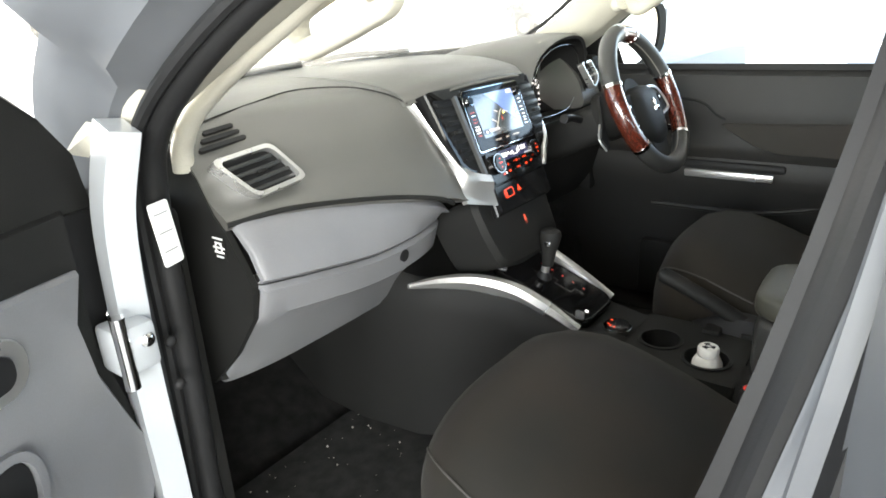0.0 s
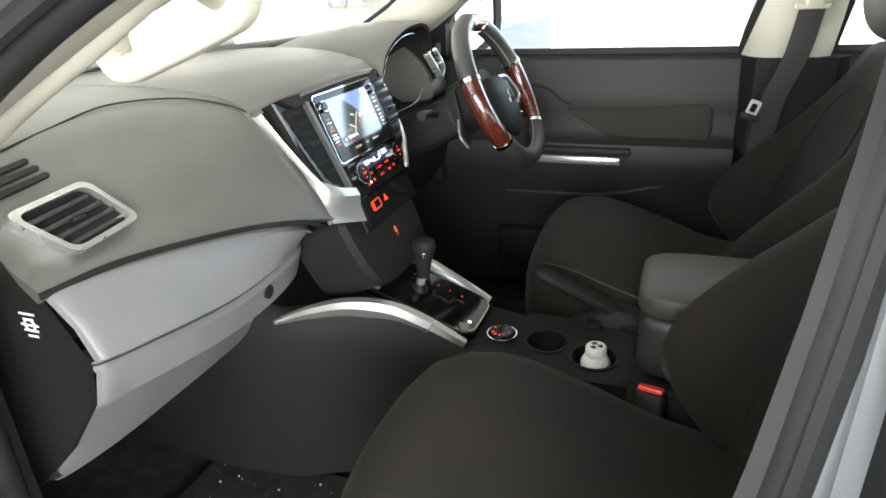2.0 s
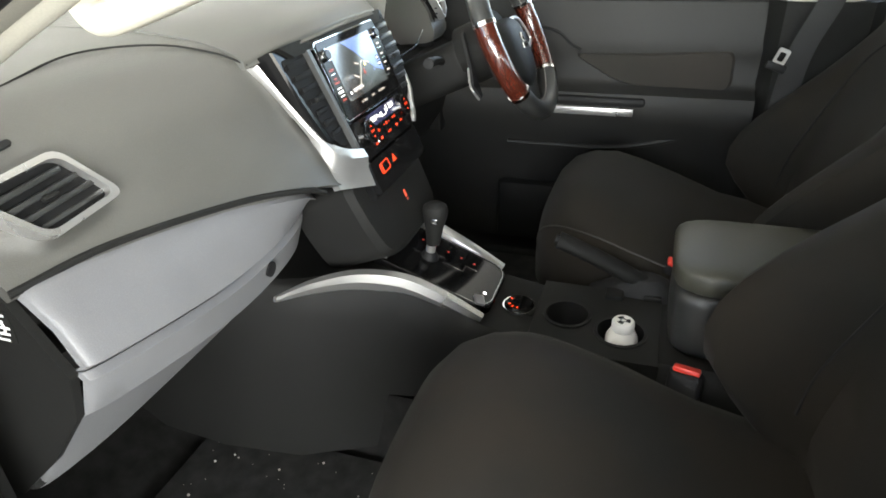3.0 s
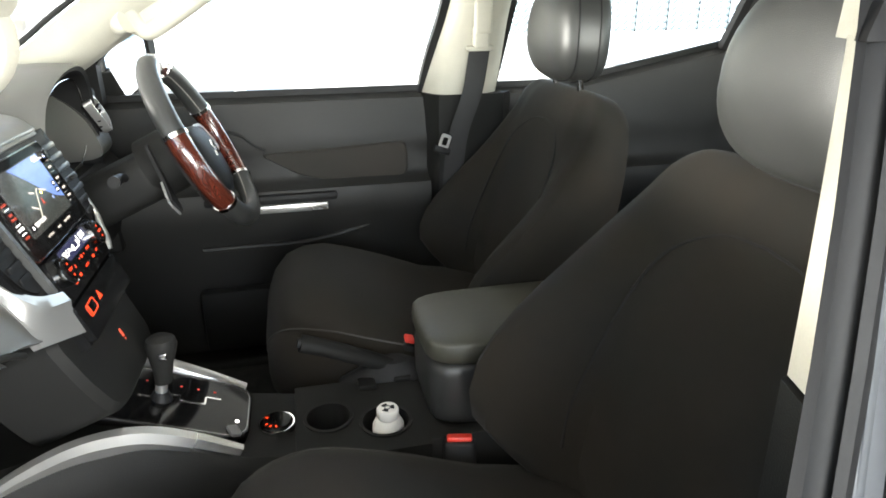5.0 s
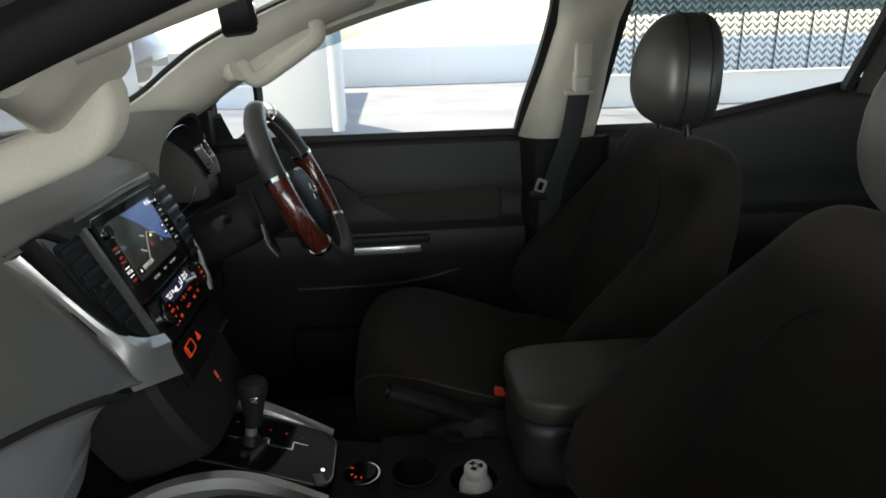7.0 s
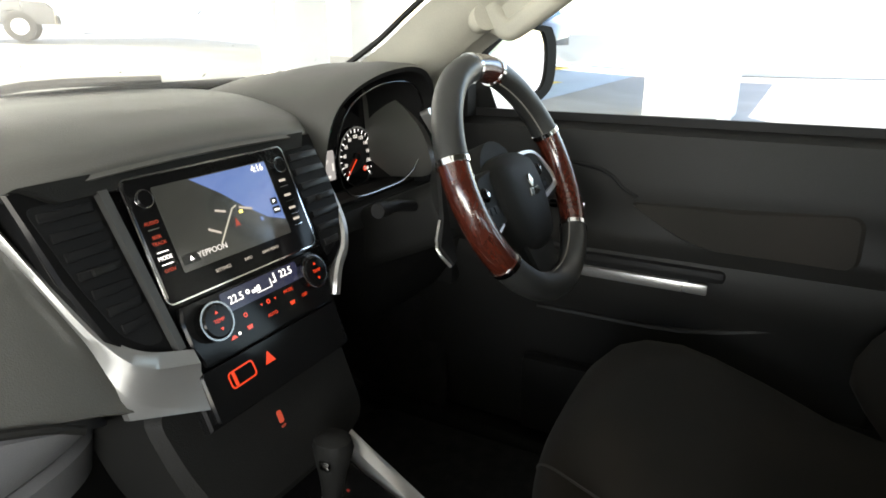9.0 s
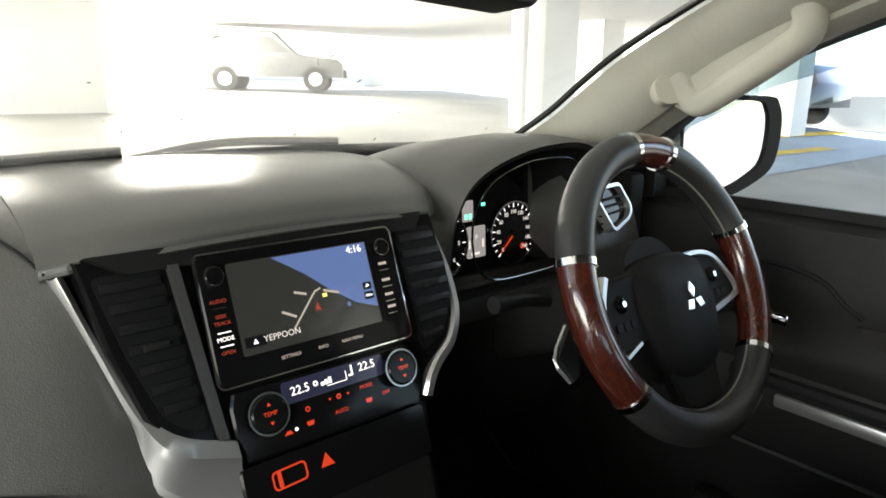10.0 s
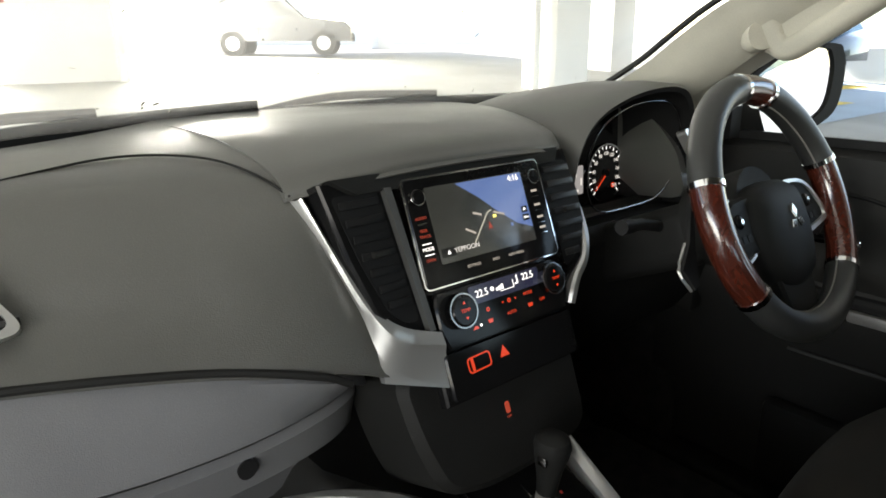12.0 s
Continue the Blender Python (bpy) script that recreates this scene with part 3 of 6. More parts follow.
def roof_rail(s):
    """The lining along the roof's edge and down the windscreen pillar, on side s."""
    pts = [(s * (0.655 - 0.15 * (z - 1.17) / 0.34), y + (0.045 * min(1, max(0, (y - 0.1) / 0.4)) if s > 0 else 0), z + 0.012) for y, z in RAIL]
    line = smooth_line(pts, 4)
    t = thing("pillar_trim", (s * 0.6, 0.3, 1.2), "beige moulded trim along the windscreen pillar and roof edge", "trim", "pillar trims", "structure")
    sec = [(-0.03, -0.012), (-0.01, -0.022), (0.02, -0.018), (0.036, 0.004), (0.03, 0.03), (0.0, 0.05), (-0.025, 0.03)]
    sec = [(a * -s, b) for a, b in sec]
    part("trim", sweep(line, sec, scale=lambda f: 1.0 + 0.25 * max(0, 0.4 - f)), LINING, t)
    if s > 0:
        fore = smooth_line([(0.492, 0.86, 1.222), (0.49, 0.80, 1.262), (0.487, 0.72, 1.308), (0.487, 0.66, 1.352), (0.488, 0.60, 1.392), (0.48, 0.50, 1.44), (0.465, 0.40, 1.478), (0.45, 0.30, 1.505)], 5)
        aft = smooth_line([(0.56, 0.77, 1.18), (0.543, 0.70, 1.232), (0.538, 0.655, 1.262), (0.537, 0.610, 1.290), (0.537, 0.573, 1.317), (0.534, 0.50, 1.362), (0.52, 0.40, 1.415), (0.50, 0.28, 1.46)], 5)
        face = []
        for a, b in zip(fore, aft):
            a, b = Vector(a), Vector(b)
            mid = (a + b) / 2 + Vector((-0.012, -0.010, -0.004))
            face.append([a, a * 0.75 + b * 0.25 + Vector((-0.008, -0.006, -0.003)), mid, a * 0.2 + b * 0.8 + Vector((-0.009, -0.008, -0.003)), b, b + Vector((0.03, 0.012, 0.012)), a + Vector((0.05, 0.0, 0.012))])
        part("pillar_face", loft(face), LINING, t)
        frit = [Vector(p) + Vector((-0.004, 0.006, 0.006)) for p in fore]
        part("glass_edge", sweep(frit, disc(0.005, 6), up=(1, 0, 0)), RUBBER, t, "black edge of the windscreen glass")
    if s < 0:
        edge = smooth_line([(-0.55, 0.722, 1.165), (-0.55, 0.715, 1.198), (-0.55, 0.682, 1.236), (-0.55, 0.628, 1.272), (-0.55, 0.562, 1.307), (-0.548, 0.502, 1.337), (-0.535, 0.41, 1.388), (-0.515, 0.3, 1.43)], 5)
        part("trim_edge", sweep(edge, disc(0.012, 12, 0.015), up=(1, 0, 0)), LINING, t)
    return t


roof_rail(1)
roof_rail(-1)


def roof_outer():
    rows = []
    for y, z, hw in ((0.25, 1.56, 0.56), (0.0, 1.62, 0.62), (-0.6, 1.64, 0.64), (-1.3, 1.6, 0.62)):
        rows.append([(hw * u, y, z - 0.05 * abs(u) ** 3) for u in (-1, -0.7, -0.3, 0, 0.3, 0.7, 1)])
    bm = loft(rows, closed=False, caps=False)
    bmesh.ops.solidify(bm, geom=list(bm.faces), thickness=0.01)
    return tagged(part("roof", bm, PAINT), "silver painted steel roof of the cab", "roof", kind="structure")


roof_outer()


def opening_flange():
    """Seal and painted flange round the open passenger doorway."""
    t = thing("door_opening", (-0.6, 0.3, 0.5), "silver door opening with a black rubber weather seal", "door frame", kind="structure")
    loop = [(-0.525, -0.06, 1.505), (-0.55, 0.03, 1.502), (-0.572, 0.175, 1.475), (-0.60, 0.33, 1.418), (-0.622, 0.485, 1.343), (-0.628, 0.622, 1.25), (-0.622, 0.675, 1.16), (-0.62, 0.685, 1.0), (-0.62, 0.690, 0.85), (-0.625, 0.69, 0.68), (-0.635, 0.64, 0.57), (-0.64, 0.5, 0.535), (-0.64, 0.25, 0.535), (-0.66, 0.17, 0.545), (-0.71, 0.13, 0.56)]
    line = smooth_line(loop, 5)
    part("seal", sweep(line, disc(0.017, 10), up=(1, 0, 0)), RUBBER, t)
    inner = [Vector((p[0] - 0.022, p[1], p[2])) for p in line]
    part("seal_lip", sweep(inner, disc(0.008, 8), up=(1, 0, 0)), RUBBER, t)
    c = Vector((-0.6, 0.3, 1.0))
    rows = []
    for p in line:
        d = Vector((0, p.y - c.y, p.z - c.z)).normalized()
        k = 0.5 if p.y > 0.58 and p.z < 1.3 else 0.85 if p.y < 0.0 and p.z > 1.4 else 0.8 if p.y > 0.4 and p.z < 1.35 else 1.0
        rows.append([p + Vector((-0.012 * k, 0, 0)) + d * 0.008, p + Vector((-0.045 * k, 0, 0)) + d * 0.022, p + Vector((-0.075 * k, 0, 0)) + d * 0.03, p + Vector((-0.085 * k, 0, 0)) + d * 0.06, p + Vector((-0.125 * k, 0, 0)) + d * 0.085, p + Vector((-0.14 * k, 0, 0)) + d * 0.12])
    part("flange", loft(rows, closed=False, caps=False), PAINT, t)
    rows = [[p + Vector((0.012, 0, 0)), p + Vector((0.03, 0, 0)) + Vector((0, p.y - c.y, p.z - c.z)).normalized() * 0.03] for p in line if p.y > 0.04 and p.z < 1.2]
    part("inner_return", loft(rows, closed=False, caps=False), RUBBER, t)
    return t


opening_flange()


def hinge_pillar():
    t = thing("hinge_pillar", (-0.7, 0.7, 0.5), "silver hinge pillar, coloured pale for glare, with a sticker and door hinges", "pillar", kind="structure")
    line = [(-0.67, 0.63, 1.25), (-0.682, 0.66, 1.15), (-0.685, 0.672, 1.02), (-0.685, 0.675, 0.9), (-0.685, 0.672, 0.8), (-0.69, 0.665, 0.62)]
    part("jamb", sweep(smooth_line(line, 5), [(-0.02, -0.016), (0.016, -0.02), (0.024, 0.012), (-0.02, 0.016)], up=(1, 0, 0)), LITPAINT, t)
    for z, y in ((1.0, 0.685), (0.7, 0.71)):
        h = part("hinge", solid((-0.705, y - 0.035, z), (0.05, 0.05, 0.06), 0.008), LITPAINT, t)
        part("pin", sweep([(-0.72, y - 0.055, z - 0.045), (-0.72, y - 0.055, z + 0.045)], disc(0.009, 10), up=(0, 1, 0)), CHROME, h)
        part("bolt", dome(Matrix.Translation((-0.695, y - 0.062, z + 0.008)), 0.009, 0.006, 0.009, 10, 6), CHROME, h)
    m = plane_of((-0.648, 0.640, 1.12), (0.9, 0.32, 0), (0, 0.12, 1))
    st = part("sticker", plate(m, rrect(0.032, 0.075, 0.004), 0.012, 0.0135), PAPER, t)
    for k in range(3):
        part("print_bar", solid((0, 0.024 - 0.022 * k, 0.0137), (0.022, 0.0012, 0.0003), m=m), GREY, st)
    part("kick_trim", solid((-0.60, 0.90, 0.80), (0.03, 0.42, 0.66), 0.01), DARK, t)
    for z in (0.98, 0.92):
        part("plug", dome(Matrix.Translation((-0.655, 0.650, z)), 0.008, 0.006, 0.008, 12, 6), RUBBER, t)
    return t


hinge_pillar()


def centre_pillar(s, ahead, inboard):
    """The pillar between the doors on side s."""
    t = thing("centre_pillar", (s * 0.66, -0.15, 0.5), "beige upper and dark lower trim on the centre pillar", "pillar", "centre pillars", "structure")
    rings = []
    for z, y0, y1, x in ((1.17, -0.052, -0.232, 0.655), (1.25, -0.07, -0.243, 0.645), (1.33, -0.09, -0.25, 0.63), (1.42, -0.113, -0.258, 0.60), (1.50, -0.12, -0.28, 0.565), (1.54, -0.09, -0.31, 0.54)):
        y0, y1, x = y0 + ahead * (1 + 0.9 * (z - 1.17) / 0.3), y1 + ahead + 0.026, x - inboard * (1 - 0.6 * (z - 1.17) / 0.35)
        lip = 0.05 if s > 0 else 0.006
        rings.append([(s * (x + lip), y0 + (0.02 if s > 0 else 0.0), z), (s * x, y0, z), (s * (x - 0.022), y0 - 0.025, z), (s * (x - 0.026), (y0 + y1) / 2, z), (s * (x - 0.022), y1 + 0.025, z), (s * x, y1, z), (s * (x + 0.05), y1 - 0.01, z)])
    part("upper_trim", loft(rings), LINING, t)
    rings = []
    for z, x in ((0.52, 0.66), (0.8, 0.668), (1.05, 0.665), (1.175, 0.658)):
        x = x - inboard * z / 1.175
        rings.append([(s * (x + 0.05), -0.035, z), (s * x, -0.04, z), (s * (x - 0.03), -0.065, z), (s * (x - 0.034), -0.14, z), (s * (x - 0.03), -0.22, z), (s * x, -0.245, z), (s * (x + 0.05), -0.25, z)])
    part("lower_trim", loft(rings), DARK, t)
    return t


centre_pillar(1, 0.0, 0.0)


def pillar_edge(z, x, dx, y, dy, bow):
    """A long edge of the near centre pillar, at height z."""
    u = z - 1.1
    return Vector((x + dx * u, y + dy * u + bow * u * u, z))


TRIM_IN = (-0.567, 0.197, -0.007, -0.177, 0.092)
TRIM_OUT = (-0.601, 0.255, 0.003, -0.222, 0.19)
SEAL_OUT = (-0.611, 0.262, -0.010, -0.196, 0.126)
FLANGE_OUT = (-0.618, 0.243, -0.030, -0.117, 0.02)


def pillar_strip(name, z0, z1, section, material, parent, label="", smooth=True):
    """Skin a closed section, given as offsets from the pillar's edges, up the pillar."""
    rings = []
    for k in range(13):
        z = z0 + (z1 - z0) * k / 12
        rings.append([pillar_edge(z, *e) + Vector((dx, dy, 0)) for e, dx, dy in section])
    return part(name, loft(rings), material, parent, label, smooth)


def near_centre_pillar():
    """The pillar behind the open door: inner trim, door seal and painted flange."""
    t = thing("centre_pillar", (-0.6, -0.15, 0.5), "beige upper and dark lower trim on the centre pillar", "pillar", "centre pillars", "structure")
    trim = [(TRIM_OUT, 0, 0), (TRIM_IN, -0.004, 0.001), (TRIM_IN, 0, -0.003), (TRIM_IN, 0.012, -0.05), (TRIM_IN, 0.012, -0.16), (TRIM_IN, -0.03, -0.2), (TRIM_OUT, 0.0, -0.06)]
    pillar_strip("upper_trim", 1.17, 1.364, trim, LINING, t)
    low = [(e, dx, dy + (0.004 if k < 2 else 0.0)) for k, (e, dx, dy) in enumerate(trim)]
    pillar_strip("lower_trim", 0.53, 1.168, low, DARK, t)
    seal = [(TRIM_OUT, 0.001, 0.0), (TRIM_OUT, -0.004, 0.008), (SEAL_OUT, 0.006, 0.010), (SEAL_OUT, 0.0, 0.004), (SEAL_OUT, -0.001, -0.006), (SEAL_OUT, 0.0, -0.03), (TRIM_OUT, 0.0, -0.03)]
    pillar_strip("edge_seal", 0.54, 1.52, seal, RUBBER, t, "black rubber door seal")
    lip = [(SEAL_OUT, -0.004, -0.002), (SEAL_OUT, -0.006, 0.002), (SEAL_OUT, -0.009, -0.004), (SEAL_OUT, -0.006, -0.012)]
    pillar_strip("seal_lip", 0.54, 1.52, lip, RUBBER, t)
    flange = [(SEAL_OUT, -0.004, -0.013), (FLANGE_OUT, 0.003, 0.002), (FLANGE_OUT, 0, 0), (FLANGE_OUT, 0.0, -0.02), (FLANGE_OUT, 0.03, -0.03)]
    pillar_strip("flange", 0.52, 1.52, flange, PAINT, t, "grey painted pillar flange")
    step = [(FLANGE_OUT, 0.004, -0.012), (FLANGE_OUT, -0.012, -0.016), (FLANGE_OUT, -0.028, -0.020), (FLANGE_OUT, -0.028, -0.05), (FLANGE_OUT, 0.0, -0.05)]
    pillar_strip("outer_seal", 0.52, 1.52, step, RUBBER, t)
    arch = smooth_line([(-0.5155, -0.0472, 1.362), (-0.511, -0.052, 1.386), (-0.509, -0.050, 1.411), (-0.508, -0.043, 1.426), (-0.509, -0.031, 1.443), (-0.511, -0.013, 1.455), (-0.514, 0.015, 1.461), (-0.520, 0.06, 1.461), (-0.527, 0.116, 1.454), (-0.533, 0.162, 1.449), (-0.548, 0.215, 1.436), (-0.565, 0.27, 1.418)], 5)
    rims, webs = [], []
    for p in arch:
        p = Vector(p)
        f = 1.0 if p.y > 0 else min(1.0, max(0.0, (p.z - 1.365) / 0.06))
        out = Vector((0, p.y - 0.10, (p.z - 1.33) * 1.2)).normalized() * f
        ahead = Vector((0, 0.0045 * (1 - f), 0))
        rims.append([p + Vector((0.010, -0.004, 0)), p, p + Vector((-0.010 + 0.006 * f, 0, 0)) + ahead * 0.5 + out * 0.003, p + Vector((-0.0185 + 0.0115 * f, 0, 0)) + ahead + out * 0.009, p + Vector((-0.010 + 0.008 * f, -0.02 * (1 - f), 0)) + out * 0.014])
        webs.append([p + Vector((-0.012 + 0.009 * f, -0.01 * (1 - f), 0)) + out * 0.0085, p + Vector((-0.020 + 0.011 * f, 0, 0)) + ahead * 2.6 + out * 0.0092, p + Vector((-0.028 + 0.010 * f, 0, 0)) + ahead * 2.6 + out * 0.020, p + Vector((-0.030, 0, 0)) + out * 0.036, p + Vector((-0.010, -0.02 * (1 - f), 0)) + out * 0.052])
    part("corner_trim", loft(rims), LINING, t, "pale moulded edge curving into the roof")
    part("corner_seal", loft(webs), RUBBER, t, "black rubber door seal")
    for z in (0.965, 0.915):
        p = pillar_edge(z, *FLANGE_OUT)
        part("striker", sweep([p + Vector((-0.034, -0.012, -0.012)), p + Vector((-0.05, 0.002, -0.012)), p + Vector((-0.05, 0.002, 0.012)), p + Vector((-0.034, -0.012, 0.012))], disc(0.0045, 8), up=(1, 0, 0)), CHROME, t)
    return t


near_centre_pillar()


def near_pillar_skin():
    """Painted outside of the centre pillar and the closed rear door beside it."""
    t = thing("rear_door", (-0.8, -0.5, 0.5), "silver closed rear passenger door", "car door", kind="structure")
    sk = []
    for z, x, y in ((0.55, -0.725, -0.070), (0.7, -0.75, -0.070), (0.95, -0.762, -0.072), (1.12, -0.755, -0.076), (1.175, -0.735, -0.080)):
        sk.append([(x + 0.05, y - 0.03, z), (x + 0.035, y - 0.004, z), (x + 0.02, y, z), (x + 0.006, y - 0.004, z), (x - 0.004, y - 0.016, z), (x - 0.02, y - 0.1, z), (x - 0.03, y - 0.5, z), (x, y - 0.9, z)])
    part("skin", loft(sk, closed=False, caps=False), PAINT, t)
    part("edge_seal", sweep([(-0.705, -0.085, 0.58), (-0.722, -0.086, 0.95), (-0.70, -0.09, 1.17)], disc(0.012, 8), up=(1, 0, 0)), RUBBER, t)
    pil = []
    for z, x in ((0.55, -0.655), (0.9, -0.66), (1.10, -0.64), (1.19, -0.625), (1.34, -0.59), (1.5, -0.55)):
        y = -0.048 - 0.03 * (z - 1.1)
        out = 0.05 if z < 1.15 else 0.10
        pil.append([(x + 0.03, y - 0.03, z), (x + 0.004, y - 0.004, z), (x, y, z), (x - 0.02, y - 0.008, z), (x - out, y - 0.04, z), (x - out - 0.02, y - 0.09, z)])
    part("pillar_skin", loft(pil, closed=False, caps=False), PAINT, t)
    part("window_frame", sweep([(-0.765, -0.13, 1.17), (-0.70, -0.155, 1.34), (-0.64, -0.18, 1.5)], [(-0.02, -0.012), (0.02, -0.012), (0.02, 0.012), (-0.02, 0.012)], up=(1, 0, 0)), RUBBER, t)
    return t


near_pillar_skin()


# ---- driver-side doors ----
def closed_door(y0, y1, rise, label, front):
    t = thing("car_door", (0.7, (y0 + y1) / 2, 0.5), label, "car door", "closed driver-side doors")

    def sill(y):
        return 1.178 + (rise * max(0.0, (-0.4 - y)) / 0.45)

    ys = [y0 + (y1 - y0) * k / 12 for k in range(13)]
    rows = []
    for y in ys:
        sz = sill(y)
        rows.append([(0.735, y, sz + 0.002), (0.70, y, sz), (0.676, y, sz - 0.012), (0.668, y, sz - 0.05), (0.663, y, 1.09), (0.661, y, 1.072), (0.663, y, 1.055), (0.665, y, 1.0), (0.655, y, 0.985), (0.625, y, 0.975), (0.618, y, 0.95), (0.628, y, 0.90), (0.655, y, 0.86), (0.66, y, 0.7), (0.67, y, 0.56), (0.735, y, 0.54)])
    part("panel", loft(rows, closed=True), DOORPL, t)
    part("waist_seal", sweep([(0.705, y, sill(y) + 0.006) for y in ys], [(-0.007, -0.006), (0.007, -0.006), (0.005, 0.008), (-0.005, 0.008)]), RUBBER, t)
    if front:
        m = plane_of((0.664, 0.19, 1.02), (0, -1, 0), (0, 0, 1))
        ins = soft_poly([(-0.162, 0.034), (0.006, 0.040), (0.182, 0.050), (0.184, -0.034), (-0.02, -0.036), (-0.075, -0.018)], 0.022)
        # black bead laid along the shade line at the upper pad's lower edge
        crease = smooth_line([(0.662, y, z) for y, z in ((0.56, 1.112), (0.47, 1.113), (0.42, 1.109), (0.385, 1.098), (0.36, 1.076), (0.335, 1.062))], 4)
        part("panel_shade_line", sweep(crease, disc(0.0035, 8)), RUBBER, t)
        pocket = smooth_line([(0.655, y, z) for y, z in ((0.50, 0.835), (0.30, 0.836), (0.219, 0.843), (0.133, 0.862), (0.044, 0.892), (0.0, 0.91))], 4)
        part("pocket_edge", sweep(pocket, disc(0.007, 8)), DOORPL, t)
        part("insert", plate(m, ins, -0.004, 0.009, 0.006), GREY_CLOTH, t, "dark grey cloth insert")
        part("pull_strip", solid((0.612, 0.306, 0.938), (0.012, 0.205, 0.019), 0.004), SILVER, t, "satin silver pull strip")
        part("pull_cup", solid((0.628, 0.33, 0.958), (0.03, 0.30, 0.022), 0.009), RUBBER, t)
        part("release_handle", solid((0.642, 0.455, 1.042), (0.012, 0.08, 0.018), 0.005), CHROME, t)
        part("map_pocket", solid((0.64, 0.22, 0.66), (0.04, 0.6, 0.16), 0.015), DARK, t)
    else:
        part("pull_strip", solid((0.632, -0.58, 0.955), (0.012, 0.14, 0.014), 0.004), SILVER, t)
    return t


GREY_CLOTH = woven("door_cloth", (0.028, 0.026, 0.023), (0.036, 0.031, 0.027))
closed_door(0.76, -0.042, 0.0, "dark grey driver door panel with cloth insert and silver strip", True)
closed_door(-0.212, -0.95, 0.085, "dark grey rear door panel with rising window sill", False)


def side_glass():
    t = thing("window_1", (0.7, 0.3, 1.18), "closed driver window with a smoked rain deflector", "window", kind="structure")
    top = [(0.71, 1.21), (0.63, 1.30), (0.50, 1.382), (0.31, 1.45), (0.12, 1.492), (-0.03, 1.512), (-0.085, 1.505), (-0.105, 1.48)]

    def lean(z):
        return 0.712 - 0.30 * max(0, z - 1.18)

    bot = [(0.72 - 0.77 * k / 7, 1.175) for k in range(8)]
    part("pane", loft([[(lean(z), y, z) for y, z in bot], [(lean(z), y, z) for y, z in top]], closed=False, caps=False), GLASS, t)
    low = [(0.71, 1.205), (0.628, 1.29), (0.50, 1.352), (0.30, 1.412), (0.14, 1.443), (-0.03, 1.457), (-0.08, 1.46), (-0.10, 1.46)]
    sh = loft([[(lean(z) + 0.03, y, z) for y, z in low], [(lean(z) + 0.012, y, z + 0.02) for y, z in top]], closed=False, caps=False)
    part("rain_deflector", sh, VISORTINT, t, "smoked acrylic rain deflector")
    line = smooth_line([(lean(z) - 0.006, y, z) for y, z in [(0.73, 1.19)] + top + [(-0.085, 1.36), (-0.055, 1.25), (-0.04, 1.175)]], 4)
    part("run_channel", sweep(line, [(-0.012, -0.012), (0.012, -0.012), (0.012, 0.014), (-0.012, 0.014)], up=(1, 0, 0)), RUBBER, t)
    part("quarter_trim", loft([[(o, y, z) for y, z in ((0.655, 1.178), (0.79, 1.178), (0.735, 1.215), (0.655, 1.29))] for o in (0.665, 0.70)]), RUBBER, t)
    u = thing("window_2", (0.7, -0.55, 1.2), "closed rear door window with a kinked sill", "window", kind="structure")
    top = [(-0.212, 1.18), (-0.248, 1.42), (-0.272, 1.495), (-0.325, 1.516), (-0.60, 1.515), (-0.87, 1.497)]
    bot = [(-0.205, 1.175), (-0.33, 1.178), (-0.45, 1.19), (-0.6, 1.216), (-0.72, 1.236), (-0.83, 1.256)]
    part("pane", loft([[(lean(z), y, z) for y, z in bot], [(lean(z), y, z) for y, z in top]], closed=False, caps=False), REARGLASS, u)
    line = smooth_line([(lean(z) - 0.006, y, z) for y, z in top], 4) + smooth_line([(lean(z) - 0.006, y, z) for y, z in [(-0.865, 1.45), (-0.845, 1.35), (-0.825, 1.255)]], 4)
    part("run_channel", sweep(line, [(-0.010, -0.010), (0.010, -0.010), (0.010, 0.012), (-0.010, 0.012)], up=(1, 0, 0)), RUBBER, u)
    part("quarter_trim", loft([[(o, y, z) for y, z in ((-0.835, 1.25), (-0.885, 1.497), (-1.05, 1.48), (-1.05, 1.25))] for o in (0.60, 0.66)]), RUBBER, u)


side_glass()


def rear_wall():
    t = thing("rear_bulkhead", (0, -1.3, 0.5), "dark rear cab wall with a small back window", "wall", kind="structure")
    part("lower", solid((0, -1.32, 0.88), (1.36, 0.06, 0.76), 0.01), DARK, t)
    for s in (-1, 1):
        part("side", solid((s * 0.62, -1.2, 1.38), (0.12, 0.26, 0.3), 0.02), LINING, t)
        part("wheel_trim", solid((s * 0.67, -1.15, 0.9), (0.06, 0.4, 0.72), 0.01), DARK, t)
    part("pane", solid((0, -1.31, 1.38), (1.12, 0.005, 0.26)), REARGLASS, t)
    return t


rear_wall()


def far_rear_side():
    """Left-hand rear door, inside face, with its glass."""
    t = thing("car_door", (-0.7, -0.6, 0.5), "dark grey rear passenger door panel", "car door", kind="")
    part("panel", solid((-0.70, -0.6, 0.86), (0.05, 0.72, 0.64), 0.01), DARK, t)
    part("pane", loft([[(-0.70, y, 1.18) for y in (-0.24, -0.6, -0.95)], [(-0.62, y, 1.5) for y in (-0.28, -0.6, -0.95)]], closed=False, caps=False), REARGLASS, t)
    return t


far_rear_side()


# ---- dashboard ----
STACK = plane_of((0, 0.60, 1.21), (1, 0, 0), (0, 0.37, 0.93))

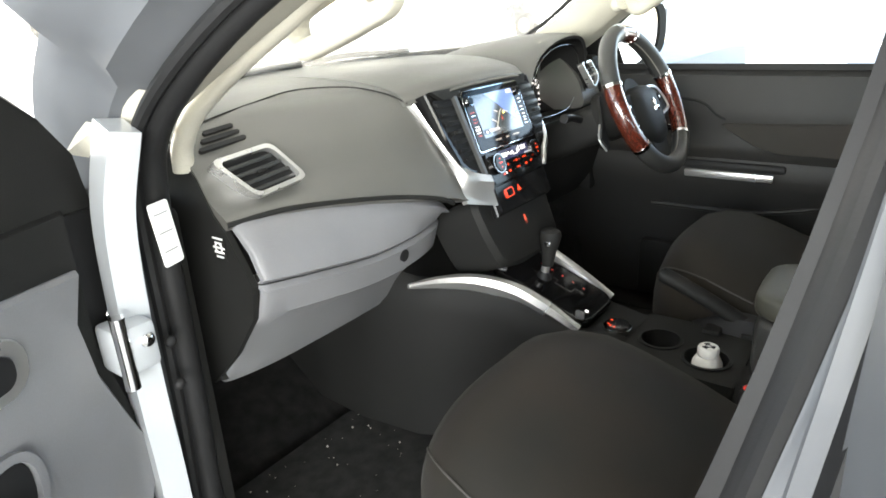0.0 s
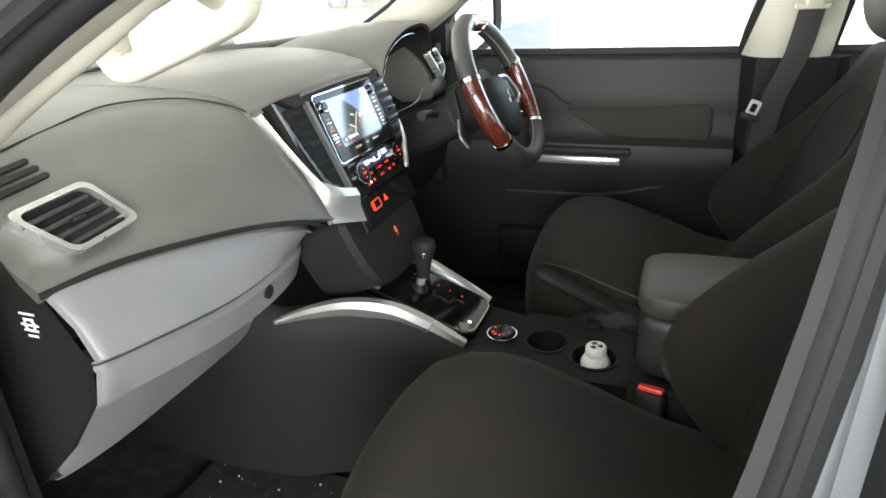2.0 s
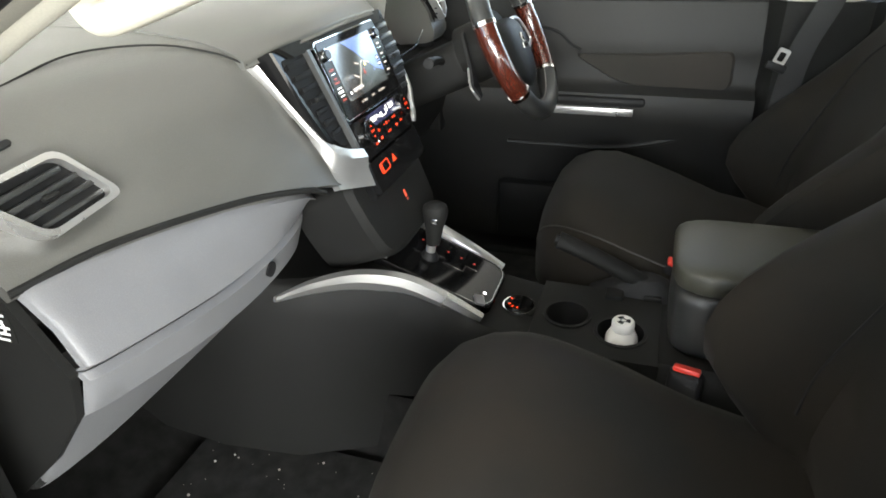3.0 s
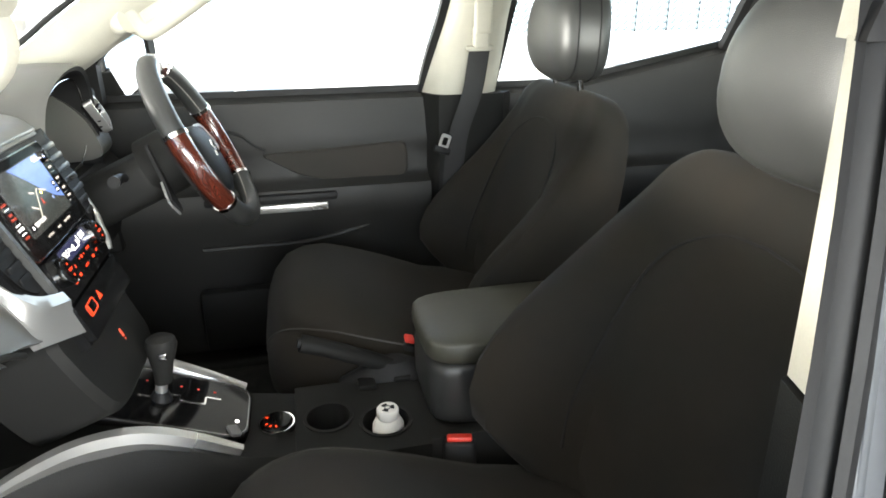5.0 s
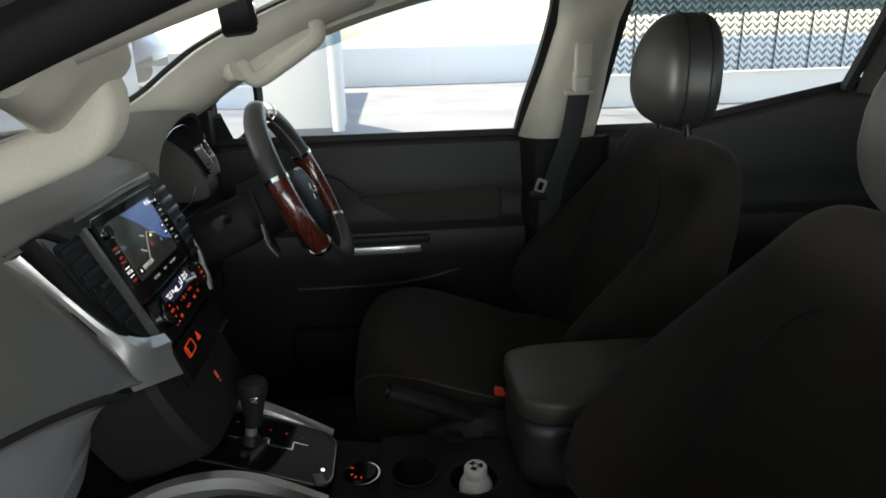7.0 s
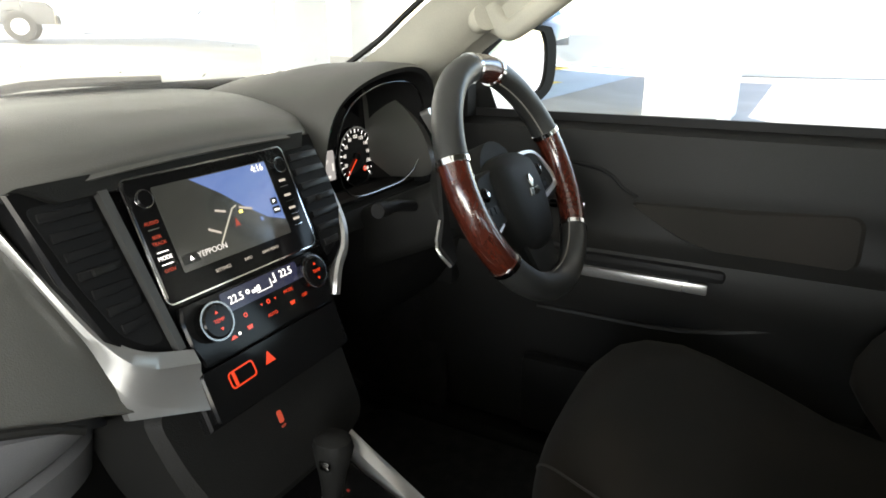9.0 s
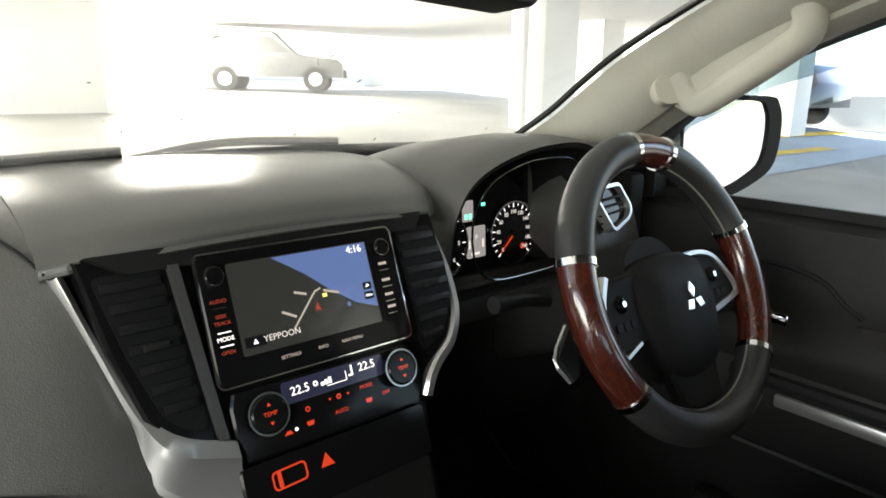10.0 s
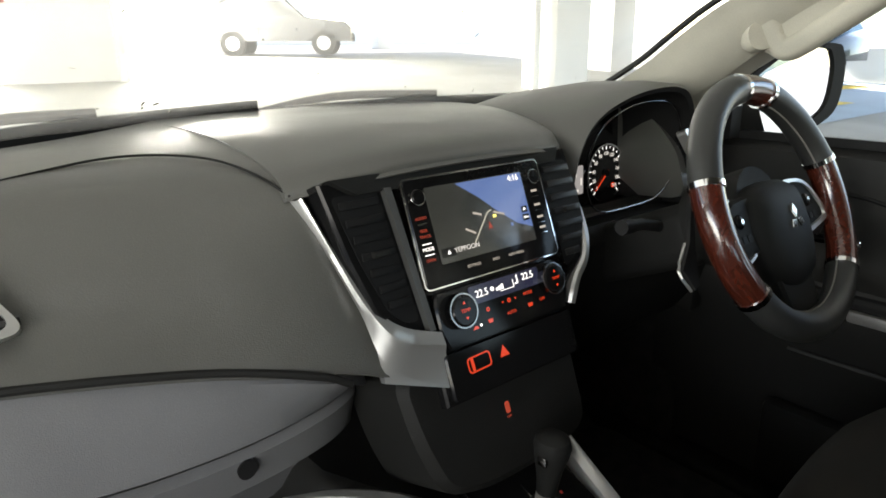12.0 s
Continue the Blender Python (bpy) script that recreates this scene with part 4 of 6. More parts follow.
SECTIONS = [
    (-0.548, ((0.84, 1.225), (0.80, 1.222), (0.745, 1.205), (0.705, 1.165), (0.68, 1.125), (0.652, 1.105), (0.656, 1.09), (0.72, 1.085))),
    (-0.45, ((0.92, 1.232), (0.84, 1.232), (0.755, 1.218), (0.70, 1.172), (0.672, 1.13), (0.635, 1.105), (0.64, 1.09), (0.72, 1.085))),
    (-0.30, ((0.98, 1.238), (0.85, 1.238), (0.72, 1.225), (0.665, 1.18), (0.63, 1.125), (0.60, 1.085), (0.605, 1.07), (0.70, 1.06))),
    (-0.21, ((1.03, 1.243), (0.85, 1.243), (0.69, 1.228), (0.638, 1.187), (0.597, 1.12), (0.567, 1.065), (0.572, 1.05), (0.68, 1.03))),
    (-0.178, ((1.05, 1.245), (0.85, 1.246), (0.685, 1.232), (0.636, 1.203), (0.592, 1.115), (0.557, 1.05), (0.562, 1.035), (0.68, 1.02))),
]
COWL = [
    (-0.19, ((1.05, 1.244), (0.86, 1.246), (0.74, 1.240), (0.665, 1.226), (0.640, 1.213), (0.636, 1.206), (0.642, 1.200), (0.72, 1.195))),
    (-0.10, ((1.07, 1.246), (0.86, 1.252), (0.72, 1.252), (0.632, 1.242), (0.606, 1.230), (0.601, 1.223), (0.607, 1.217), (0.70, 1.21))),
    (0.02, ((1.08, 1.246), (0.86, 1.254), (0.72, 1.256), (0.628, 1.247), (0.602, 1.234), (0.597, 1.227), (0.603, 1.220), (0.70, 1.21))),
    (0.12, ((1.08, 1.246), (0.86, 1.254), (0.72, 1.254), (0.635, 1.243), (0.608, 1.230), (0.603, 1.223), (0.609, 1.217), (0.70, 1.21))),
    (0.19, ((1.06, 1.246), (0.86, 1.254), (0.74, 1.252), (0.66, 1.236), (0.640, 1.222), (0.636, 1.214), (0.642, 1.206), (0.72, 1.20))),
    (0.25, ((1.04, 1.246), (0.90, 1.252), (0.80, 1.248), (0.74, 1.235), (0.72, 1.222), (0.715, 1.214), (0.72, 1.206), (0.76, 1.20))),
]
RIGHT = [
    (0.47, ((0.94, 1.246), (0.88, 1.246), (0.78, 1.240), (0.70, 1.232), (0.648, 1.19), (0.628, 1.15), (0.626, 1.11), (0.70, 1.10))),
    (0.54, ((0.89, 1.24), (0.84, 1.238), (0.76, 1.23), (0.69, 1.222), (0.645, 1.19), (0.628, 1.15), (0.626, 1.11), (0.70, 1.10))),
    (0.61, ((0.83, 1.225), (0.80, 1.222), (0.745, 1.21), (0.70, 1.195), (0.66, 1.17), (0.645, 1.14), (0.643, 1.11), (0.70, 1.10))),
]


def along(sections, steps):
    """Rings across the car, eased through the given sections."""
    cols = [smooth_line([(x, *s[i]) for x, s in sections], steps) for i in range(len(sections[0][1]))]
    rings = []
    for k in range(len(cols[0])):
        row = smooth_line([c[k] for c in cols], 4)
        rings.append(row)
    return rings


dash = thing("dashboard", (0, 0.75, 0.85), "dark grey moulded dashboard with pale grey glovebox and silver trim", "dashboard")
def follow_trim(rings):
    """Lean the pad's inner end along the curved silver trim."""
    return [[Vector((p.x + max(0.0, (p.x + 0.25) / 0.072) * 0.036 * (1 - math.exp(-max(0.0, 1.19 - p.z) / 0.05)) / 0.9, p.y, p.z)) for p in r] for r in rings]


part("passenger_pad", loft(follow_trim(along(SECTIONS, 6))), DASH, dash, "dark grey soft passenger pad")
part("centre_cowl", loft(along(COWL, 6)), DASH, dash)
part("outer_pad", loft(along(RIGHT, 5)), DASH, dash)


def hood_shell():
    out = [(0.208, 1.10), (0.206, 1.15), (0.212, 1.20), (0.232, 1.238), (0.27, 1.262), (0.33, 1.279), (0.39, 1.285), (0.432, 1.283), (0.462, 1.272), (0.481, 1.245), (0.490, 1.19), (0.491, 1.13), (0.486, 1.10)]

    def ring(y, dz, grow, flat):
        r = []
        for x, z in out:
            zz = 1.10 + (z - 1.10) * flat + dz
            r.append(Vector((0.36 + (x - 0.36) * grow, y + 0.05 * (1.2 - z), zz)))
        return r

    # the rim stands well back towards the wheel
    outer = [ring(1.0, -0.02, 1.25, 0.82), ring(0.88, 0.0, 1.16, 0.90), ring(0.765, 0.004, 1.07, 0.97), ring(0.675, 0.002, 1.02, 1.0), ring(0.632, 0.0, 1.0, 1.0), ring(0.623, -0.002, 0.985, 0.985), ring(0.627, -0.004, 0.95, 0.96), ring(0.74, -0.006, 0.86, 0.90)]
    rows = [smooth_line(r, 4) for r in outer]
    return loft(rows[:6], closed=False, caps=False), loft(rows[5:], closed=False, caps=False)


hood_outside, hood_inside = hood_shell()
hood = part("instrument_hood", hood_outside, DASH, dash, "arched instrument hood")
part("hood_lining", hood_inside, VENTBLACK, hood, "black lining of the hood")
rim_line = smooth_line([(0.262, 0.672, 1.165), (0.262, 0.668, 1.20), (0.285, 0.664, 1.235), (0.34, 0.662, 1.256), (0.40, 0.662, 1.26), (0.44, 0.662, 1.253), (0.468, 0.664, 1.23), (0.482, 0.668, 1.19), (0.476, 0.672, 1.14), (0.44, 0.676, 1.11), (0.38, 0.68, 1.103), (0.31, 0.68, 1.106), (0.275, 0.676, 1.13), (0.262, 0.672, 1.165)], 5)
part("hood_lip", sweep([p + Vector((0, -0.026, 0)) for p in rim_line], disc(0.0014, 8), up=(0, 1, 0)), DARKCHROME, hood, "thin dark chrome surround")
face = plane_of((0.377, 0.745, 1.132), (1, 0, 0), (0, 0.06, 1))
part("hood_floor", loft([[(x, 0.66, 1.10), (x, 0.76, 1.085), (x, 0.76, 1.06), (x, 0.665, 1.075)] for x in (0.21, 0.3, 0.4, 0.505)]), DARK, hood)


def cluster():
    t = thing("instrument_cluster", (0.37, 0.745, 1.09), "black instrument cluster with speedometer and lit red needle", "gauge cluster")
    part("panel", plate(face, rrect(0.27, 0.22, 0.05), -0.01, 0.0), PIANO, t)
    for name, cx, r, labels, needle in (("speedometer", 0.058, 0.047, ("0", "20", "40", "60", "80", "100", "120", "140", "160", "180", "200"), -128), ("tachometer", -0.084, 0.047, ("0", "1", "2", "3", "4", "5", "6"), -128)):
        g = plane_of(face @ Vector((cx, 0.003, 0.001)), (1, 0, 0), (0, 0.06, 1))
        dial = part(name, plate(g, disc(r, 40), 0, 0.002), DISPLAY, t)
        part("bezel", frame_ring(g, disc(r + 0.002, 40), disc(r - 0.0005, 40), 0.0, 0.004), CHROME, dial)
        n = len(labels)
        for k, s in enumerate(labels):
            a = radians(225 - 270 * k / (n - 1))
            lettering("numeral", s, at(g, (r - 0.0145) * math.cos(a), (r - 0.0145) * math.sin(a), 0.002), 0.0085, TEXTLIT, dial)
            part("tick", solid((r - 0.005, 0, 0.0026), (0.006, 0.0011, 0.0004), m=g @ pose(0, 0, 0, 0, 0, math.degrees(a))), WHITELIT, dial)
            if k < n - 1:
                part("tick", solid((r - 0.004, 0, 0.0026), (0.004, 0.0007, 0.0004), m=g @ pose(0, 0, 0, 0, 0, math.degrees(a) - 135 / (n - 1))), WHITELIT, dial)
        if name == "speedometer":
            part("needle", loft([[g @ pose(0, 0, 0, 0, 0, 222) @ Vector(p) for p in ((-0.006, -0.0014, z), (r - 0.008, -0.0005, z), (r - 0.008, 0.0005, z), (-0.006, 0.0014, z))] for z in (0.004, 0.005)]), REDLIT, dial)
            part("needle_hub", plate(g, disc(0.006, 16), 0.002, 0.006, 0.001), RUBBER, dial)
            part("warning_light", frame_ring(at(g, 0.019, -0.022, 0.002), disc(0.0045, 16), disc(0.0028, 16), 0, 0.0006), REDLIT, dial)
    g = at(face, -0.017, 0.0, 0.0005)
    lcd = part("lcd", plate(g, rrect(0.036, 0.046, 0.003), 0, 0.001), LCD, t, "grey trip display")
    lettering("gear_letter", "P", at(g, 0, 0.006, 0.001), 0.010, TEXTLIT, lcd)
    for k in range(2):
        part("readout_bar", solid((-0.004 + 0.006 * k, -0.017, 0.0014), (0.012 - 0.004 * k, 0.004, 0.0004), m=g), TEXTLIT, lcd)
        part("gauge_bar", solid((-0.013 + 0.026 * k, -0.003, 0.0014), (0.003, 0.012, 0.0004), m=g), TEXTLIT, lcd)
    g = at(face, -0.032, 0.046, 0.0005)
    sh = part("indicator_window", plate(g, rrect(0.02, 0.03, 0.002), 0, 0.001), LCD, t)
    for k in (-1, 1):
        part("indicator", solid((0.004 * k, -0.008, 0.0014), (0.004, 0.007, 0.0005), m=g), GREENLIT, sh)
    part("green_light", solid((-0.002, 0.053, 0.001), (0.006, 0.004, 0.001), m=face), GREENLIT, t)
    return t


cluster()


# centre stack
def stack_panel():
    fascia = [(-0.172, 0.012), (-0.16, -0.06), (-0.145, -0.115), (-0.13, -0.137), (-0.092, -0.15), (-0.092, -0.225), (0.10, -0.225), (0.108, -0.18), (0.112, -0.15), (0.15, -0.12), (0.168, -0.08), (0.170, -0.05), (0.165, 0.012)]
    part("stack_fascia", plate(STACK, fascia, -0.06, -0.004, 0.003), PIANO, dash, "gloss black centre stack")
    low = [(-0.135, -0.178), (-0.128, -0.25), (-0.11, -0.31), (-0.05, -0.325), (0.05, -0.325), (0.11, -0.31), (0.112, -0.20)]
    part("stack_base", plate(STACK, soft_poly(low, 0.025), -0.12, -0.016, 0.010), DARK, dash)
    outer = [(-0.186, 0.006, -0.034), (-0.168, -0.04, -0.03), (-0.153, -0.085, -0.026), (-0.145, -0.125, -0.022), (-0.145, -0.182, -0.018)]
    inner = [(-0.175, 0.006, -0.030), (-0.161, -0.052, -0.020), (-0.143, -0.108, -0.008), (-0.122, -0.134, 0.0), (-0.084, -0.150, 0.005)]
    step = [(-0.180, 0.005, -0.024), (-0.165, -0.052, -0.018), (-0.149, -0.110, -0.008), (-0.128, -0.146, 0.001), (-0.084, -0.163, 0.007)]
    crease = [(-0.182, 0.004, -0.026), (-0.167, -0.054, -0.021), (-0.151, -0.114, -0.012), (-0.132, -0.152, -0.004), (-0.084, -0.170, 0.003)]
    foot = [(-0.184, 0.004, -0.030), (-0.168, -0.05, -0.026), (-0.152, -0.11, -0.020), (-0.140, -0.168, -0.012), (-0.084, -0.206, 0.001)]
    rows = [smooth_line([STACK @ Vector(p) for p in r], 6) for r in ([(x + 0.002, y, z - 0.012) for x, y, z in outer], outer, foot, crease, step, inner, [(x + 0.002, y, z - 0.02) for x, y, z in inner])]
    part("trim_left", loft(rows, closed=False, caps=False), SILVER, dash, "satin silver curved trim")
    r = [(0.174, 0.006, -0.034), (0.181, -0.03, -0.030), (0.183, -0.065, -0.025), (0.176, -0.098, -0.018), (0.156, -0.124, -0.010), (0.130, -0.140, -0.004), (0.115, -0.152, 0.0), (0.108, -0.168, -0.004)]
    line = [STACK @ Vector(p) for p in r]
    part("trim_right", sweep(smooth_line(line, 4), [(-0.006, -0.02), (0.006, -0.02), (0.006, 0.004), (0.003, 0.007), (-0.003, 0.007), (-0.006, 0.004)], up=STACK.to_3x3() @ Vector((0, 0, 1))), SILVER, dash, "satin silver curved trim")
    wells = (
        [(-0.163, -0.002), (-0.112, -0.002), (-0.100, -0.134), (-0.116, -0.132), (-0.132, -0.116), (-0.148, -0.068)],
        [(0.112, -0.002), (0.160, -0.002), (0.168, -0.04), (0.166, -0.08), (0.148, -0.112), (0.118, -0.128)],
    )
    for well in wells:
        v = part("centre_vent", plate(STACK, soft_poly(well, 0.008), -0.006, -0.003), VENTBLACK, dash, "black air vent")

        def reach(y):
            """The two sides of the well at height y."""
            xs = []
            for (xa, ya), (xb, yb) in zip(well, well[1:] + well[:1]):
                if (ya - y) * (yb - y) < 0:
                    xs.append(xa + (xb - xa) * (y - ya) / (yb - ya))
            return min(xs) + 0.003, max(xs) - 0.003

        for k in range(7):
            y = -0.012 - k * 0.0165
            a, b = reach(y)
            # the right vent's brighter light is put into its slat material
            part("slat", solid(((a + b) / 2, y, -0.001), (b - a, 0.0075, 0.0025), 0.0008, m=STACK), LITSLAT if well[0][0] > 0 else VENTBLACK, v)
        a, b = reach(-0.062)
        part("vent_tab", solid(((a + b) / 2, -0.062, 0.003), (0.018, 0.006, 0.006), 0.001, m=STACK), DARK, v)
    part("vent_bar", loft([[STACK @ Vector((x, y, z)) for x, y in ((-0.108, -0.002), (-0.100, -0.002), (-0.089, -0.146), (-0.096, -0.146))] for z in (-0.004, 0.004)]), SMOKE, dash, "grey divider beside the screen")
    part("stack_cap", plate(STACK, [(-0.165, 0.013), (-0.14, -0.004), (0.14, -0.004), (0.15, 0.013)], -0.02, 0.002, 0.003), DARK, dash)


stack_panel()


def head_unit():
    t = thing("head_unit", STACK @ Vector((0.006, -0.10, 0)), "black touch-screen stereo showing a navigation map", "stereo")
    m = at(STACK, 0.0065, -0.053, 0.0)
    part("bezel", plate(m, rrect(0.192, 0.110, 0.006), -0.004, 0.006, 0.002), PIANO, t)
    part("bezel_line", frame_ring(m, rrect(0.194, 0.112, 0.007), rrect(0.191, 0.109, 0.006), 0.0, 0.0045), CHROME, t)
    g = at(STACK, 0.003, -0.048, 0.0062)
    scr = part("screen", plate(g, rrect(0.136, 0.078, 0.002), 0, 0.0006), MAPLAND, t, "lit map screen with dark land and blue sea")
    sea = [(-0.028, 0.038), (0.067, 0.038), (0.067, -0.024), (0.045, -0.016), (0.02, 0.002), (0.0, 0.019), (-0.016, 0.03)]
    part("map_sea", plate(g, sea, 0.0006, 0.0009), MAPSEA, scr)
    for x0, y0, x1, y1 in ((-0.02, -0.026, 0.006, 0.002), (0.006, 0.002, 0.012, 0.004)):
        d = math.degrees(math.atan2(y1 - y0, x1 - x0))
        part("map_road", solid((0, 0, 0.0008), (math.hypot(x1 - x0, y1 - y0), 0.0016, 0.0003), m=at(g, (x0 + x1) / 2, (y0 + y1) / 2, 0, d)), MAPROAD, scr)
    for x, y, w, a in ((-0.022, -0.013, 0.014, -28), (-0.008, 0.003, 0.012, -18), (0.022, -0.001, 0.016, -18)):
        part("street_bar", solid((0, 0, 0.0009), (w, 0.0022, 0.0003), m=at(g, x, y, 0, a)), DIMLIT, scr)
    part("map_arrow", plate(at(g, 0.006, -0.012), [(-0.003, -0.004), (0, -0.002), (0.003, -0.004), (0, 0.005)], 0.0006, 0.0010), REDDIM, scr)
    part("map_pin", solid((0.015, -0.003, 0.0009), (0.004, 0.003, 0.0004), m=g), YELLOWLIT, scr)
    part("map_pin", solid((0.037, -0.016, 0.0009), (0.0035, 0.004, 0.0004), m=g), MAPSEA, scr)
    lettering("clock_text", "4:16", at(g, 0.054, 0.033, 0.0008), 0.0095, WHITELIT, scr)
    lettering("town_text", "YEPPOON", at(g, -0.032, -0.0285, 0.0006), 0.0075, TEXTLIT, scr)
    part("map_button", plate(at(g, -0.056, -0.0285), rrect(0.018, 0.009, 0.001), 0.0006, 0.0009), DISPLAY, scr)
    part("button_mark", plate(at(g, -0.056, -0.0285), [(-0.0022, -0.002), (0.0022, -0.002), (0, 0.0022)], 0.001, 0.0013), WHITELIT, scr)
    for y, w in ((-0.003, 0.009), (-0.012, 0.010)):
        b = part("map_button", plate(at(g, 0.060, y), rrect(w, 0.007, 0.001), 0.0006, 0.001), DISPLAY, scr)
    lettering("scale_text", "100m", at(g, 0.060, -0.012, 0.0008), 0.0036, WHITELIT, scr)
    part("button_mark", plate(at(g, 0.060, -0.003), [(-0.002, -0.0015), (0.0022, 0), (-0.0005, 0.002)], 0.001, 0.0013), WHITELIT, scr)
    for x, s in ((-0.025, "SETTINGS"), (0.006, "INFO"), (0.036, "NAVI MENU")):
        lettering("key_text", s, at(STACK, x, -0.0955, 0.0062), 0.0042, DIMLIT, t)
    for y, s in ((-0.038, "AUDIO"), (-0.0505, "SEEK"), (-0.056, "TRACK"), (-0.069, "MODE"), (-0.080, "OPEN")):
        lettering("key_text", s, at(STACK, -0.0765, y, 0.0062), 0.0044 if s != "MODE" else 0.005, WHITELIT if s == "MODE" else REDDIM, t)
    for y in (-0.0435, -0.0635, -0.0745):
        part("key_line", solid((-0.0765, y, 0.0064), (0.011, 0.0009, 0.0005), m=STACK), WHITELIT if y < -0.05 else CHROME, t)
    for y in (-0.033, -0.049, -0.063, -0.075):
        part("key_mark", solid((0.0855, y, 0.0064), (0.009, 0.0026, 0.0005), m=STACK), DIMLIT, t)
        part("key_line", solid((0.0855, y - 0.0065, 0.0064), (0.011, 0.0009, 0.0005), m=STACK), CHROME, t)
    for x in (-0.077, 0.0855):
        g2 = at(STACK, x, -0.0175, 0.006)
        k = part("dial_knob", plate(g2, disc(0.0075, 24), 0, 0.007, 0.001), PIANO, t)
        part("knob_ring", frame_ring(g2, disc(0.0082, 24), disc(0.0075, 24), 0, 0.0055), CHROME, k)
    return t


YELLOWLIT = glowing("yellow_lit", (0.5, 0.45, 0.1), 0.8)
head_unit()


def climate_panel():
    t = thing("climate_control", STACK @ Vector((0.008, -0.14, 0)), "black climate control panel with two chrome-ringed dials", "climate control")
    out = [(-0.08, -0.113), (0.09, -0.113), (0.103, -0.125), (0.103, -0.15), (0.095, -0.170), (-0.078, -0.170), (-0.084, -0.15), (-0.084, -0.125)]
    part("panel", plate(STACK, out, -0.004, 0.004, 0.002), PIANO, t)
    d = part("display", plate(at(STACK, 0.011, -0.1255, 0.004), rrect(0.102, 0.019, 0.003), 0, 0.0008), LCDBLUE, t, "dark climate display with white digits")
    g = at(STACK, 0, 0, 0.0048)
    lettering("digits", "22.5", at(g, -0.0235, -0.1255), 0.0105, WHITELIT, d)
    lettering("digits", "22.5", at(g, 0.0445, -0.1225), 0.0105, WHITELIT, d)
    part("snow_mark", frame_ring(at(g, -0.0085, -0.1245), disc(0.0024, 8), disc(0.0013, 8), 0, 0.0004), WHITELIT, d)
    for k in range(3):
        part("fan_bar", solid((-0.002 + 0.0038 * k, -0.1265 + 0.0006 * k, 0.0004), (0.0028, 0.003 + 0.0012 * k, 0.0004), m=g), WHITELIT, d)
    part("fan_line", solid((0.012, -0.1295, 0.0004), (0.02, 0.0006, 0.0004), m=g), WHITELIT, d)
    part("fan_line", solid((0.022, -0.1255, 0.0004), (0.0006, 0.008, 0.0004), m=g), WHITELIT, d)
    part("seat_mark", solid((0.0285, -0.1225, 0.0004), (0.0015, 0.009, 0.0004), m=g @ Matrix.Identity(4)), WHITELIT, d)
    part("seat_mark", solid((0.0265, -0.1265, 0.0004), (0.004, 0.0015, 0.0004), m=g), WHITELIT, d)
    for x, y in ((-0.057, -0.136), (0.0765, -0.1335)):
        q = at(STACK, x, y, 0.004)
        k = part("temperature_dial", plate(q, disc(0.0155, 32), 0, 0.011, 0.0015), PIANO, t)
        part("dial_ring", frame_ring(q, disc(0.0178, 32), disc(0.0162, 32), 0, 0.009), DARKCHROME, k)
        lettering("dial_text", "TEMP", at(q, 0, 0, 0.011), 0.005, REDLIT, k)
        part("arrow_mark", plate(at(q, 0, 0.0075), [(-0.0018, -0.001), (0.0018, -0.001), (0, 0.0018)], 0.011, 0.0116), REDLIT, k)
        part("arrow_mark", plate(at(q, 0, -0.0075), [(-0.0018, 0.001), (0, -0.0018), (0.0018, 0.001)], 0.011, 0.0116), REDLIT, k)
    g = at(STACK, 0, 0, 0.004)
    for s, x, y, z in (("AUTO", 0.011, -0.1545, 0.0048), ("MODE", 0.040, -0.1405, 0.0048), ("OFF", 0.059, -0.152, 0.0048)):
        lettering("key_text", s, at(g, x, y), z, REDLIT, t)
    part("fan_mark", frame_ring(at(g, 0.011, -0.1415), disc(0.0026, 6), disc(0.0012, 6), 0, 0.0005), REDLIT, t)
    for x in (0.002, 0.0205):
        part("arrow_mark", plate(at(g, x, -0.1415), [(-0.0014, 0.0008), (0, -0.0014), (0.0014, 0.0008)], 0, 0.0005), REDLIT, t)
    part("snow_key", frame_ring(at(g, -0.020, -0.1435), disc(0.0024, 8), disc(0.0013, 8), 0, 0.0005), REDLIT, t)
    for x, y in ((-0.020, -0.1555), (0.040, -0.1535)):
        part("demist_key", plate(at(g, x, y), [(-0.0036, 0.0018), (0.0036, 0.0018), (0.0026, -0.002), (-0.0026, -0.002)], 0, 0.0005), REDLIT, t)
    part("recirculate_key", plate(at(g, -0.041, -0.1575), [(-0.004, -0.0015), (0.004, -0.0015), (0.002, 0.0016), (-0.001, 0.0016)], 0, 0.0005), REDLIT, t)
    part("key_light", plate(at(g, -0.0335, -0.1565), disc(0.0015, 10), 0, 0.0005), WHITELIT, t)
    return t


climate_panel()


